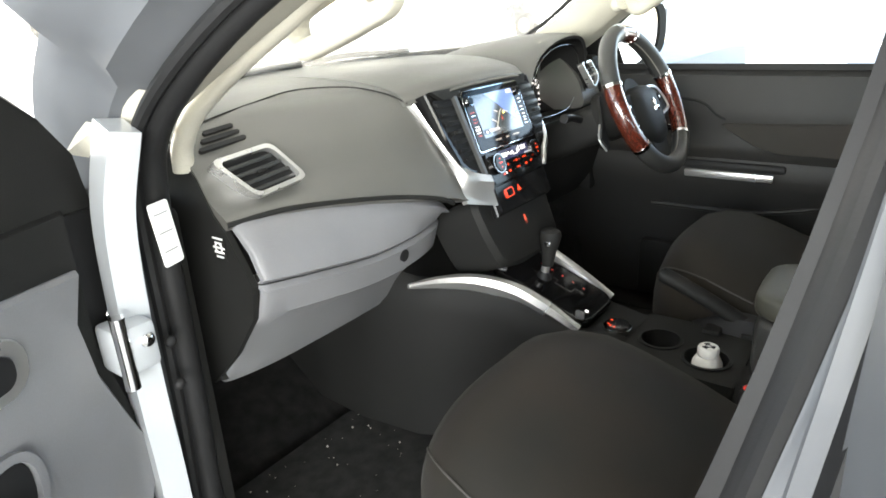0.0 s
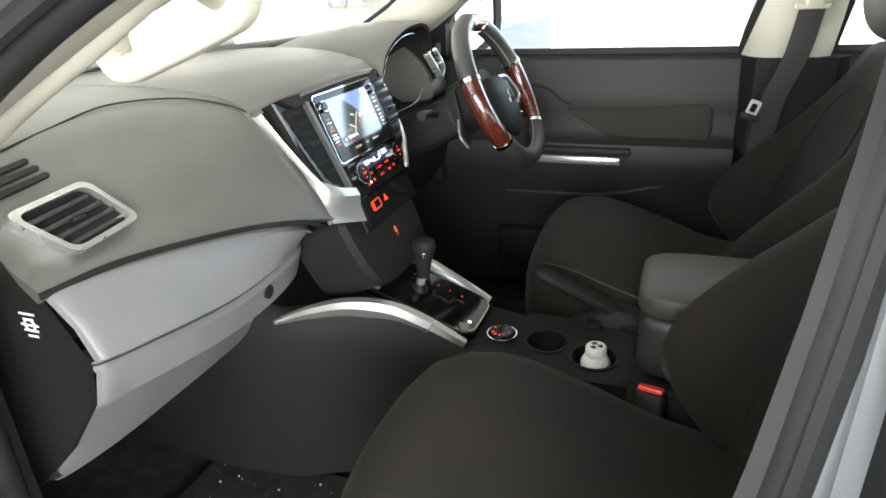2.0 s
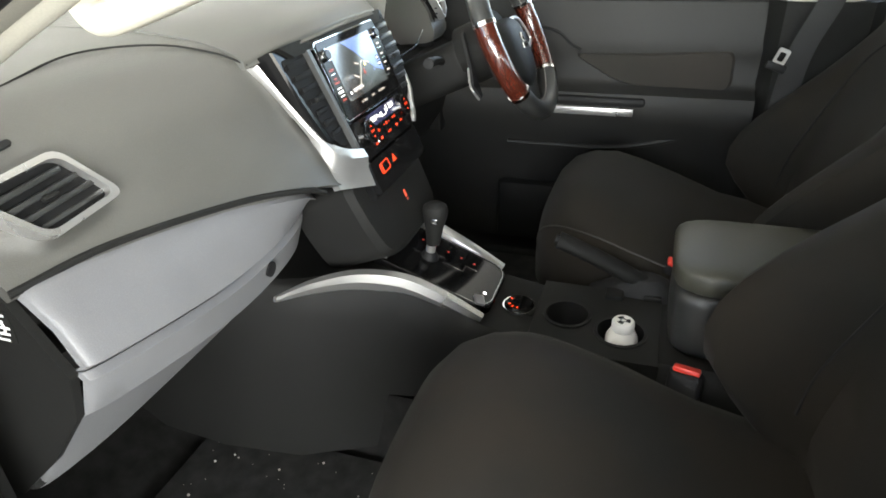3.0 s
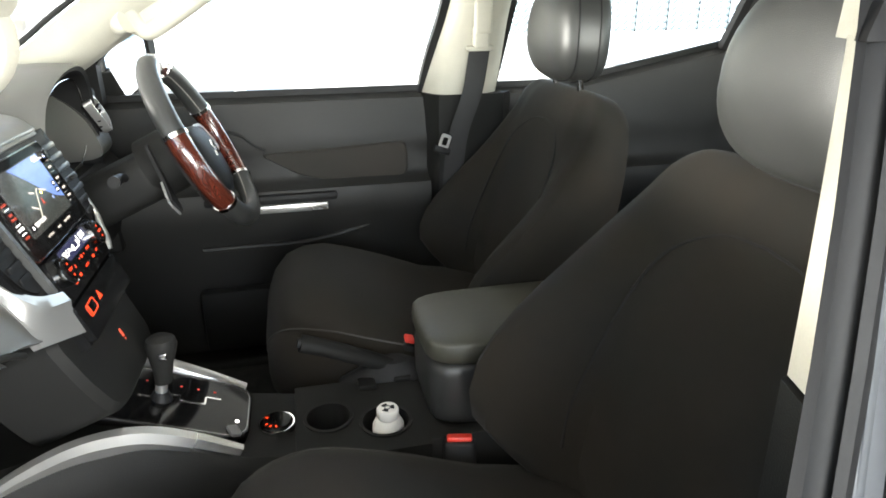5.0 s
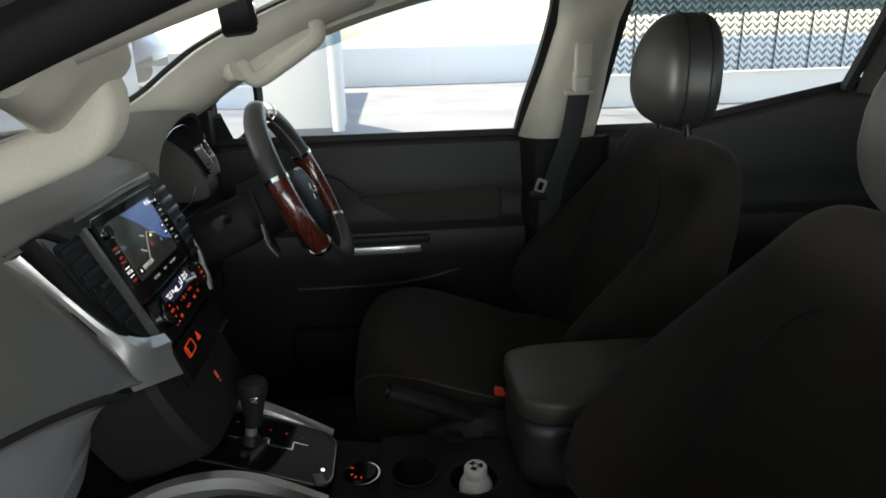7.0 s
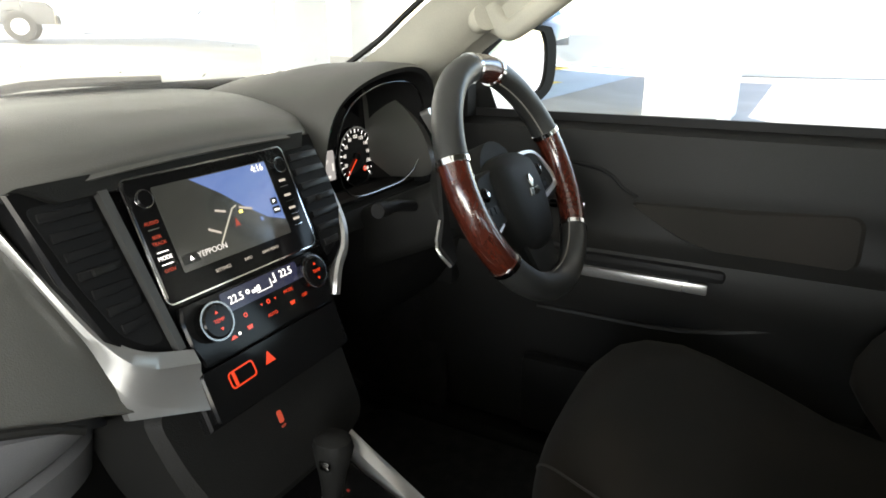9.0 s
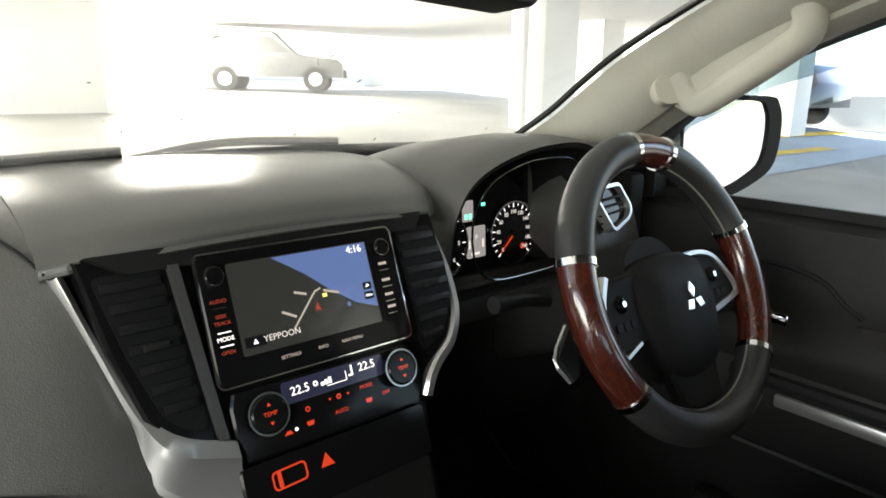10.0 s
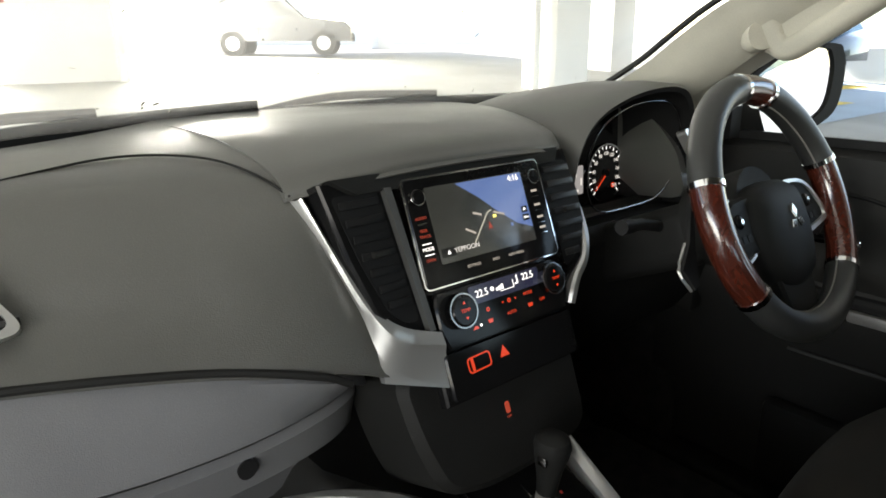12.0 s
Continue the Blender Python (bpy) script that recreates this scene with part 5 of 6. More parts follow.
def switch_row():
    t = thing("switch_panel", STACK @ Vector((-0.03, -0.2, 0)), "black switch row with red-lit hazard and car symbols", "switches")
    part("panel", plate(at(STACK, 0.005, -0.197), rrect(0.185, 0.048, 0.004), -0.004, 0.004, 0.002), PIANO, t)
    g = at(STACK, 0, 0, 0.0042)
    part("car_symbol", frame_ring(at(g, -0.0475, -0.191, 0, 2), rrect(0.031, 0.016, 0.004), rrect(0.028, 0.013, 0.003), 0, 0.0005), REDLIT, t)
    part("car_symbol", plate(at(g, -0.0565, -0.191, 0, 2), rrect(0.0035, 0.013, 0.001), 0, 0.0006), REDLIT, t)
    part("hazard_symbol", plate(at(g, -0.013, -0.190), [(-0.0065, -0.005), (0.0065, -0.005), (0, 0.0065)], 0, 0.0006), REDLIT, t)
    part("seat_symbol", plate(at(STACK, -0.027, -0.245, 0.0045), rrect(0.006, 0.012, 0.002), 0, 0.0005), REDDIM, t)
    lettering("key_text", "OFF", at(STACK, -0.027, -0.2545, 0.0045), 0.0035, REDDIM, t)
    return t


switch_row()


def passenger_side():
    m = plane_of((-0.466, 0.678, 1.146), (0.99, -0.09, 0.03), (-0.05, 0.50, 0.83))
    outl = soft_poly([(-0.068, 0.030), (0.030, 0.037), (0.064, -0.026), (-0.024, -0.035)], 0.014)
    inn = soft_poly([(-0.0570, 0.0248), (0.0265, 0.0305), (0.0555, -0.0208), (-0.0215, -0.0285)], 0.012)
    v = part("side_vent", frame_ring(m, outl, inn, -0.014, 0.015), SILVER, dash, "silver-framed air vent")
    part("vent_well", plate(m, inn, -0.012, 0.004), VENTBLACK, v)
    for k in range(4):
        y = -0.018 + k * 0.0125
        part("slat", solid((0.002 - 0.011 * (k - 1.5), y, 0.006), (0.080, 0.0055, 0.006), 0.001, m=m @ pose(0, 0, 0, 14, 0, 5)), LEATHER, v)
    part("vent_tab", solid((0.0, 0.0, 0.011), (0.016, 0.005, 0.008), 0.0015, m=m), DARK, v)
    d = plane_of((-0.488, 0.728, 1.1965), (0.985, 0.02, 0.08), (-0.02, 0.75, 0.66))
    for k in range(3):
        part("demist_slot", plate(at(d, 0.005 * k, -0.012 + 0.0125 * k), rrect(0.078 - 0.014 * k, 0.0065, 0.003), -0.010, 0.0035), RUBBER, dash)
    # pale grey glovebox: an upper shelf panel, and the lid below its crease
    up, lid = [], []
    for x, top, mid, bot in ((-0.542, (0.655, 1.096), (0.612, 1.022), (0.748, 0.835)), (-0.53, (0.645, 1.100), (0.600, 1.022), (0.74, 0.828)), (-0.45, (0.638, 1.098), (0.592, 1.012), (0.735, 0.822)), (-0.35, (0.620, 1.083), (0.592, 0.998), (0.735, 0.82)), (-0.26, (0.602, 1.067), (0.594, 0.995), (0.735, 0.82)), (-0.185, (0.590, 1.046), (0.600, 1.000), (0.735, 0.822)), (-0.142, (0.602, 1.024), (0.618, 1.002), (0.735, 0.83)), (-0.122, (0.636, 1.012), (0.646, 1.002), (0.74, 0.84))):
        ty, tz = top
        my, mz = mid
        by, bz = bot
        up.append([(x, ty + 0.03, tz + 0.004), (x, ty, tz), (x, ty - 0.010, tz - 0.010), (x, (ty + my) / 2 - 0.010, (tz + mz) / 2 + 0.004), (x, my - 0.004, mz + 0.006), (x, my + 0.004, mz), (x, my + 0.05, mz)])
        lid.append([(x, my + 0.05, mz - 0.002), (x, my + 0.006, mz - 0.003), (x, my - 0.001, mz - 0.010), (x, my + 0.012, mz - 0.05), (x, (my + by) / 2 + 0.012, (mz + bz) / 2), (x, by - 0.018, bz + 0.02), (x, by, bz), (x, by + 0.02, bz + 0.004)])
    part("shelf_panel", loft([smooth_line([r[i] for r in up], 4) for i in range(7)], closed=False, caps=False), GREY, dash, "pale grey upper glovebox panel")
    lidp = part("glovebox_lid", loft([smooth_line([r[i] for r in lid], 4) for i in range(8)], closed=False, caps=False), GREY, dash, "pale grey glovebox lid")
    part("lock", sweep([(-0.268, 0.612, 0.977), (-0.269, 0.592, 0.974)], disc(0.009, 14, 0.011)), RUBBER, lidp)
    # dark lower closing pieces
    side = [(0.86, 1.226), (0.80, 1.22), (0.745, 1.202), (0.70, 1.155), (0.675, 1.11), (0.655, 1.09), (0.614, 1.02), (0.625, 0.97), (0.68, 0.90), (0.75, 0.832), (0.79, 0.84), (0.86, 0.95)]
    part("end_cover", loft([[(x, y, z) for y, z in side] for x in (-0.5505, -0.541)]), DARK, dash, "dark dashboard end cover")
    lab = plane_of((-0.5508, 0.672, 1.066), (0, -1, 0), (0, 0, 1)) @ Matrix.Diagonal((0.72, 0.72, 1, 1))
    st = part("sticker", plate(lab, rrect(0.042, 0.05, 0.006), 0, 0.0008), DARK, dash)
    for k, w in enumerate((0.03, 0.02, 0.034, 0.028, 0.02)):
        part("print_bar", solid((0, 0.018 - 0.009 * k, 0.0012), (w, 0.0035, 0.0006), m=lab), PAPER, st)
    part("print_ring", frame_ring(lab, disc(0.011, 16), disc(0.008, 16), 0.0009, 0.0018), PAPER, st)
    part("under_cover", solid((-0.33, 0.83, 0.86), (0.44, 0.2, 0.05), 0.01), CARPET, dash)
    # thin dark tube drawn where the pad's shading softly changes
    arc = smooth_line([(-0.186, 0.634, 1.2065), (-0.200, 0.665, 1.2225), (-0.222, 0.715, 1.2345), (-0.258, 0.765, 1.2375), (-0.31, 0.785, 1.2365), (-0.39, 0.775, 1.2285), (-0.465, 0.762, 1.2205), (-0.54, 0.75, 1.208)], 6)
    part("pad_shade_line", sweep(arc, disc(0.0013, 8)), DARK, dash)
    # dark tube for the seam and for the shade under the rolled lip
    part("pad_seam_shade", sweep(smooth_line([(x, s[5][0] - 0.002, s[5][1] - 0.006) for x, s in SECTIONS], 6), disc(0.004, 8)), DARK, dash)


passenger_side()


def driver_side():
    rows = []
    for x in (0.10, 0.16, 0.22, 0.32, 0.42, 0.52, 0.61):
        rows.append([(x, 0.70, 1.10), (x, 0.645, 1.092), (x, 0.628, 1.07), (x, 0.632, 1.0), (x, 0.655, 0.92), (x, 0.70, 0.86), (x, 0.76, 0.85), (x, 0.80, 0.95)])
    part("knee_panel", loft(rows), DARK, dash)
    part("key_barrel", plate(plane_of((0.084, 0.572, 0.957), (1, 0, 0), (0, 0.37, 0.93)), disc(0.013, 20), -0.02, 0.018, 0.002), PIANO, dash)
    m = plane_of((0.507, 0.626, 1.181), (0.98, 0.18, 0), (0.05, 0.4, 0.9))
    outl = soft_poly([(-0.048, 0.034), (0.040, 0.034), (0.058, -0.006), (0.040, -0.022), (-0.018, -0.034)], 0.010)
    inn = soft_poly([(-0.0405, 0.0290), (0.0365, 0.0290), (0.0520, -0.0050), (0.0370, -0.0180), (-0.0160, -0.0285)], 0.008)
    v = part("side_vent", frame_ring(m, outl, inn, -0.006, 0.009), SILVER, dash, "silver-framed air vent")
    part("vent_well", plate(m, inn, -0.012, 0.0), PIANO, v)
    for k in range(4):
        part("slat", solid((0.004, -0.017 + 0.011 * k, 0.002), (0.07, 0.003, 0.006), 0.001, m=m @ pose(0, 0, 0, 20, 0, 0)), RUBBER, v)
    part("end_cover", solid((0.63, 0.76, 1.04), (0.04, 0.2, 0.36), 0.01), DARK, dash)


driver_side()


# ---- steering wheel ----
HUB = Vector((0.343, 0.422, 1.1525))
TILT_W = radians(26)
WHEEL = plane_of(HUB, (1, 0, 0), (0, math.sin(TILT_W), math.cos(TILT_W)))
RW, RT = 0.147, 0.0178


def steering_wheel():
    t = thing("steering_wheel", HUB, "black leather steering wheel with red burl wood and chrome rings", "steering wheel")

    def arc(a0, a1, r, rb, material, name, label="", n=None, thick=1.0):
        n = n or max(6, int((a1 - a0) / 4))
        line = [WHEEL @ Vector((RW * math.cos(radians(a0 + (a1 - a0) * k / n)), RW * math.sin(radians(a0 + (a1 - a0) * k / n)), 0)) for k in range(n + 1)]
        up = WHEEL.to_3x3() @ Vector((0, 0, 1))
        return part(name, sweep(line, disc(r, 16, rb), up=up), material, t, label)

    for a0, a1 in ((16, 69), (95, 162), (216, 316)):
        leather = arc(a0, a1, RT, RT * 1.05, LEATHER, "leather_rim", "stitched black leather rim")
        line = [WHEEL @ Vector(((RW - RT + 0.0004) * math.cos(radians(a)), (RW - RT + 0.0004) * math.sin(radians(a)), 0.003)) for a in range(a0, a1 + 1, 2)]
        part("stitching", sweep(line, disc(0.0012, 6), up=WHEEL.to_3x3() @ Vector((0, 0, 1))), STITCH, leather)
    for a0, a1 in ((71, 93), (164, 214), (318, 374)):
        arc(a0, a1, RT * 1.0, RT * 1.03, WOOD, "wood_rim", "glossy red burl wood rim")
    for a in (15, 70, 94, 163, 215, 317):
        arc(a - 1.3, a + 1.3, RT * 1.09, RT * 1.14, CHROME, "chrome_ring", n=2)
    # hub, spokes and switches
    up = WHEEL.to_3x3() @ Vector((0, 0, 1))
    pad = [(-0.062, 0.016), (-0.045, 0.028), (-0.02, 0.033), (0.02, 0.033), (0.045, 0.028), (0.062, 0.016), (0.068, -0.02), (0.06, -0.06), (0.042, -0.092), (0.0, -0.102), (-0.042, -0.092), (-0.06, -0.06), (-0.068, -0.02)]
    fine = [(p.x, p.y) for p in smooth_line([(*q, 0) for q in pad + pad[:1]], 3)][:-1]
    rings = []
    for k, z in ((1.0, -0.045), (1.0, -0.018), (0.97, -0.008), (0.86, 0.001), (0.6, 0.007), (0.25, 0.009)):
        rings.append([WHEEL @ Vector((0.004 + x * k, -0.03 + (y + 0.03) * k, z)) for x, y in fine])
    hub = part("airbag_pad", loft(rings), DARK, t, "dark grey airbag pad")
    for a in (90, 210, 330):
        q = WHEEL @ pose(0.009, -0.021, 0.0095, 0, 0, a)
        part("emblem", plate(q, [(0.001, 0), (0.010, 0.0062), (0.0185, 0), (0.010, -0.0062)], -0.004, 0.002, 0.0005), CHROME, hub)
    for s in (-1, 1):
        sp = [(s * 0.045, 0.022), (s * 0.09, 0.020), (s * 0.112, 0.006), (s * 0.122, -0.024), (s * 0.12, -0.046), (s * 0.105, -0.052), (s * 0.055, -0.046)]
        if s < 0:
            sp = sp[::-1]
        spoke = part("spoke", plate(at(WHEEL, 0.004, 0, 0), sp, -0.03, -0.008, 0.004), DARK, t)
        if s < 0:
            edge = [(-0.098, 0.024), (-0.112, 0.0), (-0.120, -0.03), (-0.122, -0.054), (-0.112, -0.058), (-0.072, -0.046)]
            wide = lambda f: 0.9 - 0.35 * f
        else:
            edge = [(0.040, 0.024), (0.075, 0.023), (0.100, 0.014), (0.118, -0.008), (0.127, -0.026), (0.120, -0.034), (0.062, -0.044)]
            wide = lambda f: 0.7 + 0.3 * f
        line = smooth_line([WHEEL @ Vector((x, y, -0.008)) for x, y in edge], 5)
        part("spoke_trim", sweep(line, [(-0.0045, -0.004), (0.0045, -0.004), (0.003, 0.003), (-0.003, 0.003)], up=up, scale=wide), SILVER, spoke)
        for k in range(3):
            part("button", plate(at(WHEEL, s * (0.075 + 0.0115 * k), -0.026, -0.008), rrect(0.0095, 0.009, 0.002), 0, 0.002, 0.0006), RUBBER, spoke)
        part("roller", dome(at(WHEEL, s * 0.086, -0.005, -0.007), 0.008, 0.009, 0.004, 14, 8), PIANO, spoke)
        part("roller_mark", plate(at(WHEEL, s * 0.086, -0.005, -0.004), disc(0.003, 10), 0, 0.0012), CHROME, spoke)
    low = [(-0.045, -0.07), (-0.038, -0.115), (-0.034, -0.136), (0.034, -0.136), (0.038, -0.115), (0.045, -0.07)]
    part("lower_spoke", plate(WHEEL, low, -0.02, -0.006, 0.004), DARK, t)
    for s in (-1, 1):
        pd = [(s * 0.055, 0.046), (s * 0.066, 0.042), (s * 0.101, -0.012), (s * 0.130, -0.040), (s * 0.118, -0.067), (s * 0.108, -0.064), (s * 0.089, -0.015)]
        part("shift_paddle", plate(at(WHEEL, 0.0, 0, -0.068), pd if s > 0 else pd[::-1], -0.003, 0.003, 0.001), RUBBER, t, "black shift paddle with a silver edge")
        part("paddle_edge", sweep(smooth_line([WHEEL @ Vector((x, y, -0.071)) for x, y in pd[2:5]], 3), disc(0.0021, 6), up=(0, 0, 1)), SILVER, t, "silver paddle edge")
    part("back_cover", sweep([WHEEL @ Vector((0, 0, -0.10)), WHEEL @ Vector((0, 0, -0.02))], disc(0.055, 24), up=(0, 0, 1)), DARK, t)
    return t


steering_wheel()


def column():
    t = thing("steering_column", (0.375, 0.55, 1.05), "dark steering column shroud with indicator stalks", "steering column")
    m = Matrix.Translation((0.345, 0.585, 1.07)) @ pose(0, 0, 0, -24, 0, 0)
    part("shroud", solid((0, 0, 0), (0.11, 0.2, 0.085), 0.025, 4, m=m), DARK, t)
    for s in (-1, 1):
        st = part("stalk", sweep([m @ Vector((s * 0.05, -0.05, 0.02)), m @ Vector((s * 0.10, -0.06, 0.03)), m @ Vector((s * 0.135, -0.065, 0.032))], disc(0.0075, 10)), RUBBER, t)
        part("stalk_tip", sweep([m @ Vector((s * 0.13, -0.064, 0.032)), m @ Vector((s * 0.15, -0.066, 0.033))], disc(0.0095, 10)), RUBBER, st)
    return t


column()


# ---- centre console ----
def console():
    t = thing("centre_console", (0, 0.25, 0.5), "dark centre console with gloss black shift panel and silver edges", "console")
    rings = []
    for y, z, hw in ((1.08, 0.93, 0.17), (0.80, 0.90, 0.19), (0.66, 0.885, 0.175), (0.60, 0.882, 0.145), (0.52, 0.868, 0.108), (0.44, 0.832, 0.095), (0.37, 0.800, 0.093), (0.302, 0.788, 0.093), (0.300, 0.735, 0.093), (0.112, 0.735, 0.095), (0.110, 0.785, 0.095), (-0.25, 0.785, 0.10)):
        rings.append([(-hw - 0.015, y, 0.55), (-hw - 0.008, y, z - 0.06), (-hw, y, z - 0.015), (-hw + 0.014, y, z), (hw - 0.014, y, z), (hw, y, z - 0.015), (hw + 0.012, y, z - 0.06), (hw + 0.05, y, 0.55)])
    part("body", loft(rings), DARK, t)
    slope = plane_of((0.004, 0.465, 0.848), (1, 0, 0), (0, 0.92, 0.36))
    gp = part("shift_panel", plate(slope, rrect(0.135, 0.215, 0.03, 5), -0.01, 0.006, 0.003), PIANO, t, "gloss black shift panel")
    part("panel_ring", frame_ring(slope, rrect(0.128, 0.206, 0.03, 5), rrect(0.126, 0.204, 0.029, 5), 0.004, 0.0072), DARKCHROME, gp)
    zig = [(-0.002, 0.05), (-0.002, 0.02), (0.012, 0.02), (0.012, -0.005), (0.0, -0.005), (0.0, -0.04), (0.018, -0.04), (0.018, -0.06)]
    for (x0, y0), (x1, y1) in zip(zig, zig[1:]):
        part("gate_line", solid(((x0 + x1) / 2, (y0 + y1) / 2, 0.0064), (abs(x1 - x0) + 0.0022, abs(y1 - y0) + 0.0022, 0.0008), m=slope), CHROME, gp)
    for k in range(5):
        part("gate_mark", solid((0.034, 0.045 - 0.024 * k, 0.0064), (0.003, 0.0035, 0.0006), m=slope), REDPL, gp)
    for x, y in ((-0.052, 0.085), (-0.052, -0.085)):
        part("corner_tab", plate(at(slope, x, y, 0.005, 25), rrect(0.022, 0.016, 0.004), 0, 0.005, 0.001), GREY, gp)
    part("indicator", plate(at(slope, -0.028, -0.088, 0.0062), disc(0.003, 10), 0, 0.001), WHITELIT, gp)
    left = [(-0.225, 0.628, 0.897), (-0.175, 0.597, 0.896), (-0.126, 0.55, 0.889), (-0.092, 0.49, 0.871), (-0.079, 0.43, 0.843), (-0.074, 0.372, 0.811)]
    sec = [(-0.026, -0.030), (-0.017, -0.002), (-0.002, 0.008), (0.010, 0.006), (0.012, -0.006), (0.0, -0.024)]
    part("silver_edge", sweep(smooth_line(left, 6), sec, scale=lambda f: 0.10 + 1.05 * math.sin(math.pi * min(1, f * 0.72 + 0.06))), SILVER, t, "satin silver console edge")
    right = [(0.120, 0.59, 0.893), (0.104, 0.55, 0.890), (0.090, 0.49, 0.872), (0.084, 0.43, 0.844), (0.082, 0.375, 0.812)]
    part("silver_edge", sweep(smooth_line(right, 6), [(-a * 0.55, b * 0.45) for a, b in sec]), SILVER, t, "satin silver console edge")
    bm = bmesh.new()
    wells = ((0.0, 0.252, 0.034), (-0.028, 0.168, 0.036))
    edges = []
    for loop in ([(-0.0925, 0.1105), (0.0925, 0.1105), (0.0915, 0.3015), (-0.0915, 0.3015)], *[[(x + r * a, y + r * b) for a, b in disc(1, 28)] for x, y, r in wells]):
        vs = [bm.verts.new((x, y, 0.7885)) for x, y in loop]
        edges += [bm.edges.new((vs[i], vs[(i + 1) % len(vs)])) for i in range(len(vs))]
    bmesh.ops.triangle_fill(bm, edges=edges, use_beauty=True)
    tray = part("cup_tray", bm, DARK, t, "dark cup holder tray")
    for x, y, r in wells:
        m = plane_of((x, y, 0.7885), (1, 0, 0), (0, 1, 0))
        part("cup_holder", frame_ring(m, disc(r + 0.004, 28), disc(r - 0.001, 28), -0.05, 0.003), RUBBER, tray)
    for s in (-1, 1):
        part("tray_side", solid((s * 0.093, 0.206, 0.762), (0.004, 0.192, 0.052)), DARK, tray)
    m = plane_of((-0.008, 0.328, 0.79), (1, 0, 0), (0, 1, 0))
    k = part("drive_dial", plate(m, disc(0.024, 28), 0, 0.014, 0.003), PIANO, t, "gloss black drive selector dial")
    part("dial_ring", frame_ring(m, disc(0.0265, 28), disc(0.0242, 28), 0, 0.010), CHROME, k)
    for a in (120, 150, 180, 60):
        part("dial_mark", solid((0.016, 0, 0.0144), (0.004, 0.0022, 0.0006), m=m @ pose(0, 0, 0, 0, 0, a)), REDLIT, k)
    part("key_slot", solid((0.075, 0.185, 0.791), (0.03, 0.03, 0.012), 0.004), DARK, t)
    part("key_slot", solid((0.085, 0.125, 0.791), (0.025, 0.03, 0.010), 0.004), DARK, t)
    box_m = Matrix.Translation((0.022, -0.055, 0.0))
    # same vinyl as the lid; black leather puts its shade into the colour
    part("storage_box", cushion((0, 0.0, 0.838), (0.178, 0.318, 0.115), m=box_m, power=6.5), LEATHER, t, "padded storage box, coloured darker than its lid for shade")
    part("armrest_lid", cushion((0, -0.002, 0.911), (0.188, 0.330, 0.044), m=box_m, power=5.5), ARMREST, t, "olive grey padded armrest lid")
    return t


console()


def shift_lever():
    t = thing("shift_lever", (0.0, 0.475, 0.86), "black automatic shift lever with leather knob", "shift lever")
    part("stem", sweep([(0.002, 0.482, 0.855), (0.002, 0.474, 0.90)], disc(0.008, 12), up=(1, 0, 0)), SILVER, t)
    part("boot", sweep([(0.002, 0.484, 0.850), (0.002, 0.479, 0.872)], disc(0.02, 14), up=(1, 0, 0), scale=lambda f: 1 - 0.5 * f), RUBBER, t)
    rings = []
    for z, r, dy in ((0.885, 0.0095, 0.0), (0.90, 0.011, -0.002), (0.915, 0.013, -0.003), (0.932, 0.0165, -0.005), (0.945, 0.0185, -0.006), (0.954, 0.0165, -0.006), (0.959, 0.010, -0.006)):
        rings.append([(0.002 + r * math.cos(a), 0.474 + dy + 1.15 * r * math.sin(a), z) for a in [2 * math.pi * i / 18 for i in range(18)]])
    part("knob", loft(rings), DARK, t)
    part("button", solid((-0.0155, 0.465, 0.935), (0.005, 0.012, 0.010), 0.002), DARKCHROME, t)
    return t


shift_lever()


def handbrake():
    t = thing("handbrake", (0.105, 0.15, 0.79), "black handbrake lever lowered beside the console", "handbrake")
    part("grip", sweep(smooth_line([(0.092, 0.285, 0.872), (0.094, 0.24, 0.854), (0.100, 0.18, 0.824), (0.104, 0.14, 0.802)], 4), disc(0.0165, 14, 0.014)), DARK, t)
    part("button", sweep([(0.092, 0.281, 0.871), (0.092, 0.290, 0.874)], disc(0.008, 12)), RUBBER, t)
    part("boot", loft([[(0.105 + a * w, 0.14 + b * l, z) for a, b in disc(1, 16)] for w, l, z in ((0.032, 0.09, 0.785), (0.026, 0.06, 0.80), (0.018, 0.03, 0.815))]), RUBBER, t)
    return t


handbrake()


def cup_bottle():
    t = thing("freshener_can", (-0.032, 0.165, 0.76), "small white can with a vented cap in the cup holder", "can")
    o = Vector((-0.032, 0.165, 0))
    rings = [[o + Vector((r * math.cos(a), r * math.sin(a), z)) for a in [2 * math.pi * i / 24 for i in range(24)]] for r, z in ((0.024, 0.74), (0.024, 0.783), (0.0235, 0.787), (0.0185, 0.797), (0.0165, 0.799))]
    part("body", loft(rings), WHITEPL, t)
    rings = [[o + Vector((r * math.cos(a), r * math.sin(a), z)) for a in [2 * math.pi * i / 24 for i in range(24)]] for r, z in ((0.0155, 0.798), (0.0168, 0.801), (0.0168, 0.812), (0.0148, 0.815))]
    cap = part("cap", loft(rings), WHITEPL, t)
    m = plane_of(o + Vector((0, 0, 0.815)), (1, 0, 0), (0, 1, 0))
    for a in (30, 150, 270):
        part("vent_slot", plate(m @ pose(0, 0, 0, 0, 0, a), [(0.004, -0.003), (0.0095, -0.005), (0.0105, 0.0), (0.0095, 0.005), (0.004, 0.003)], -0.002, 0.0006), RUBBER, cap)
    part("vent_ring", frame_ring(m, disc(0.005, 14), disc(0.0035, 14), 0, 0.001), GREY, cap)
    return t


cup_bottle()


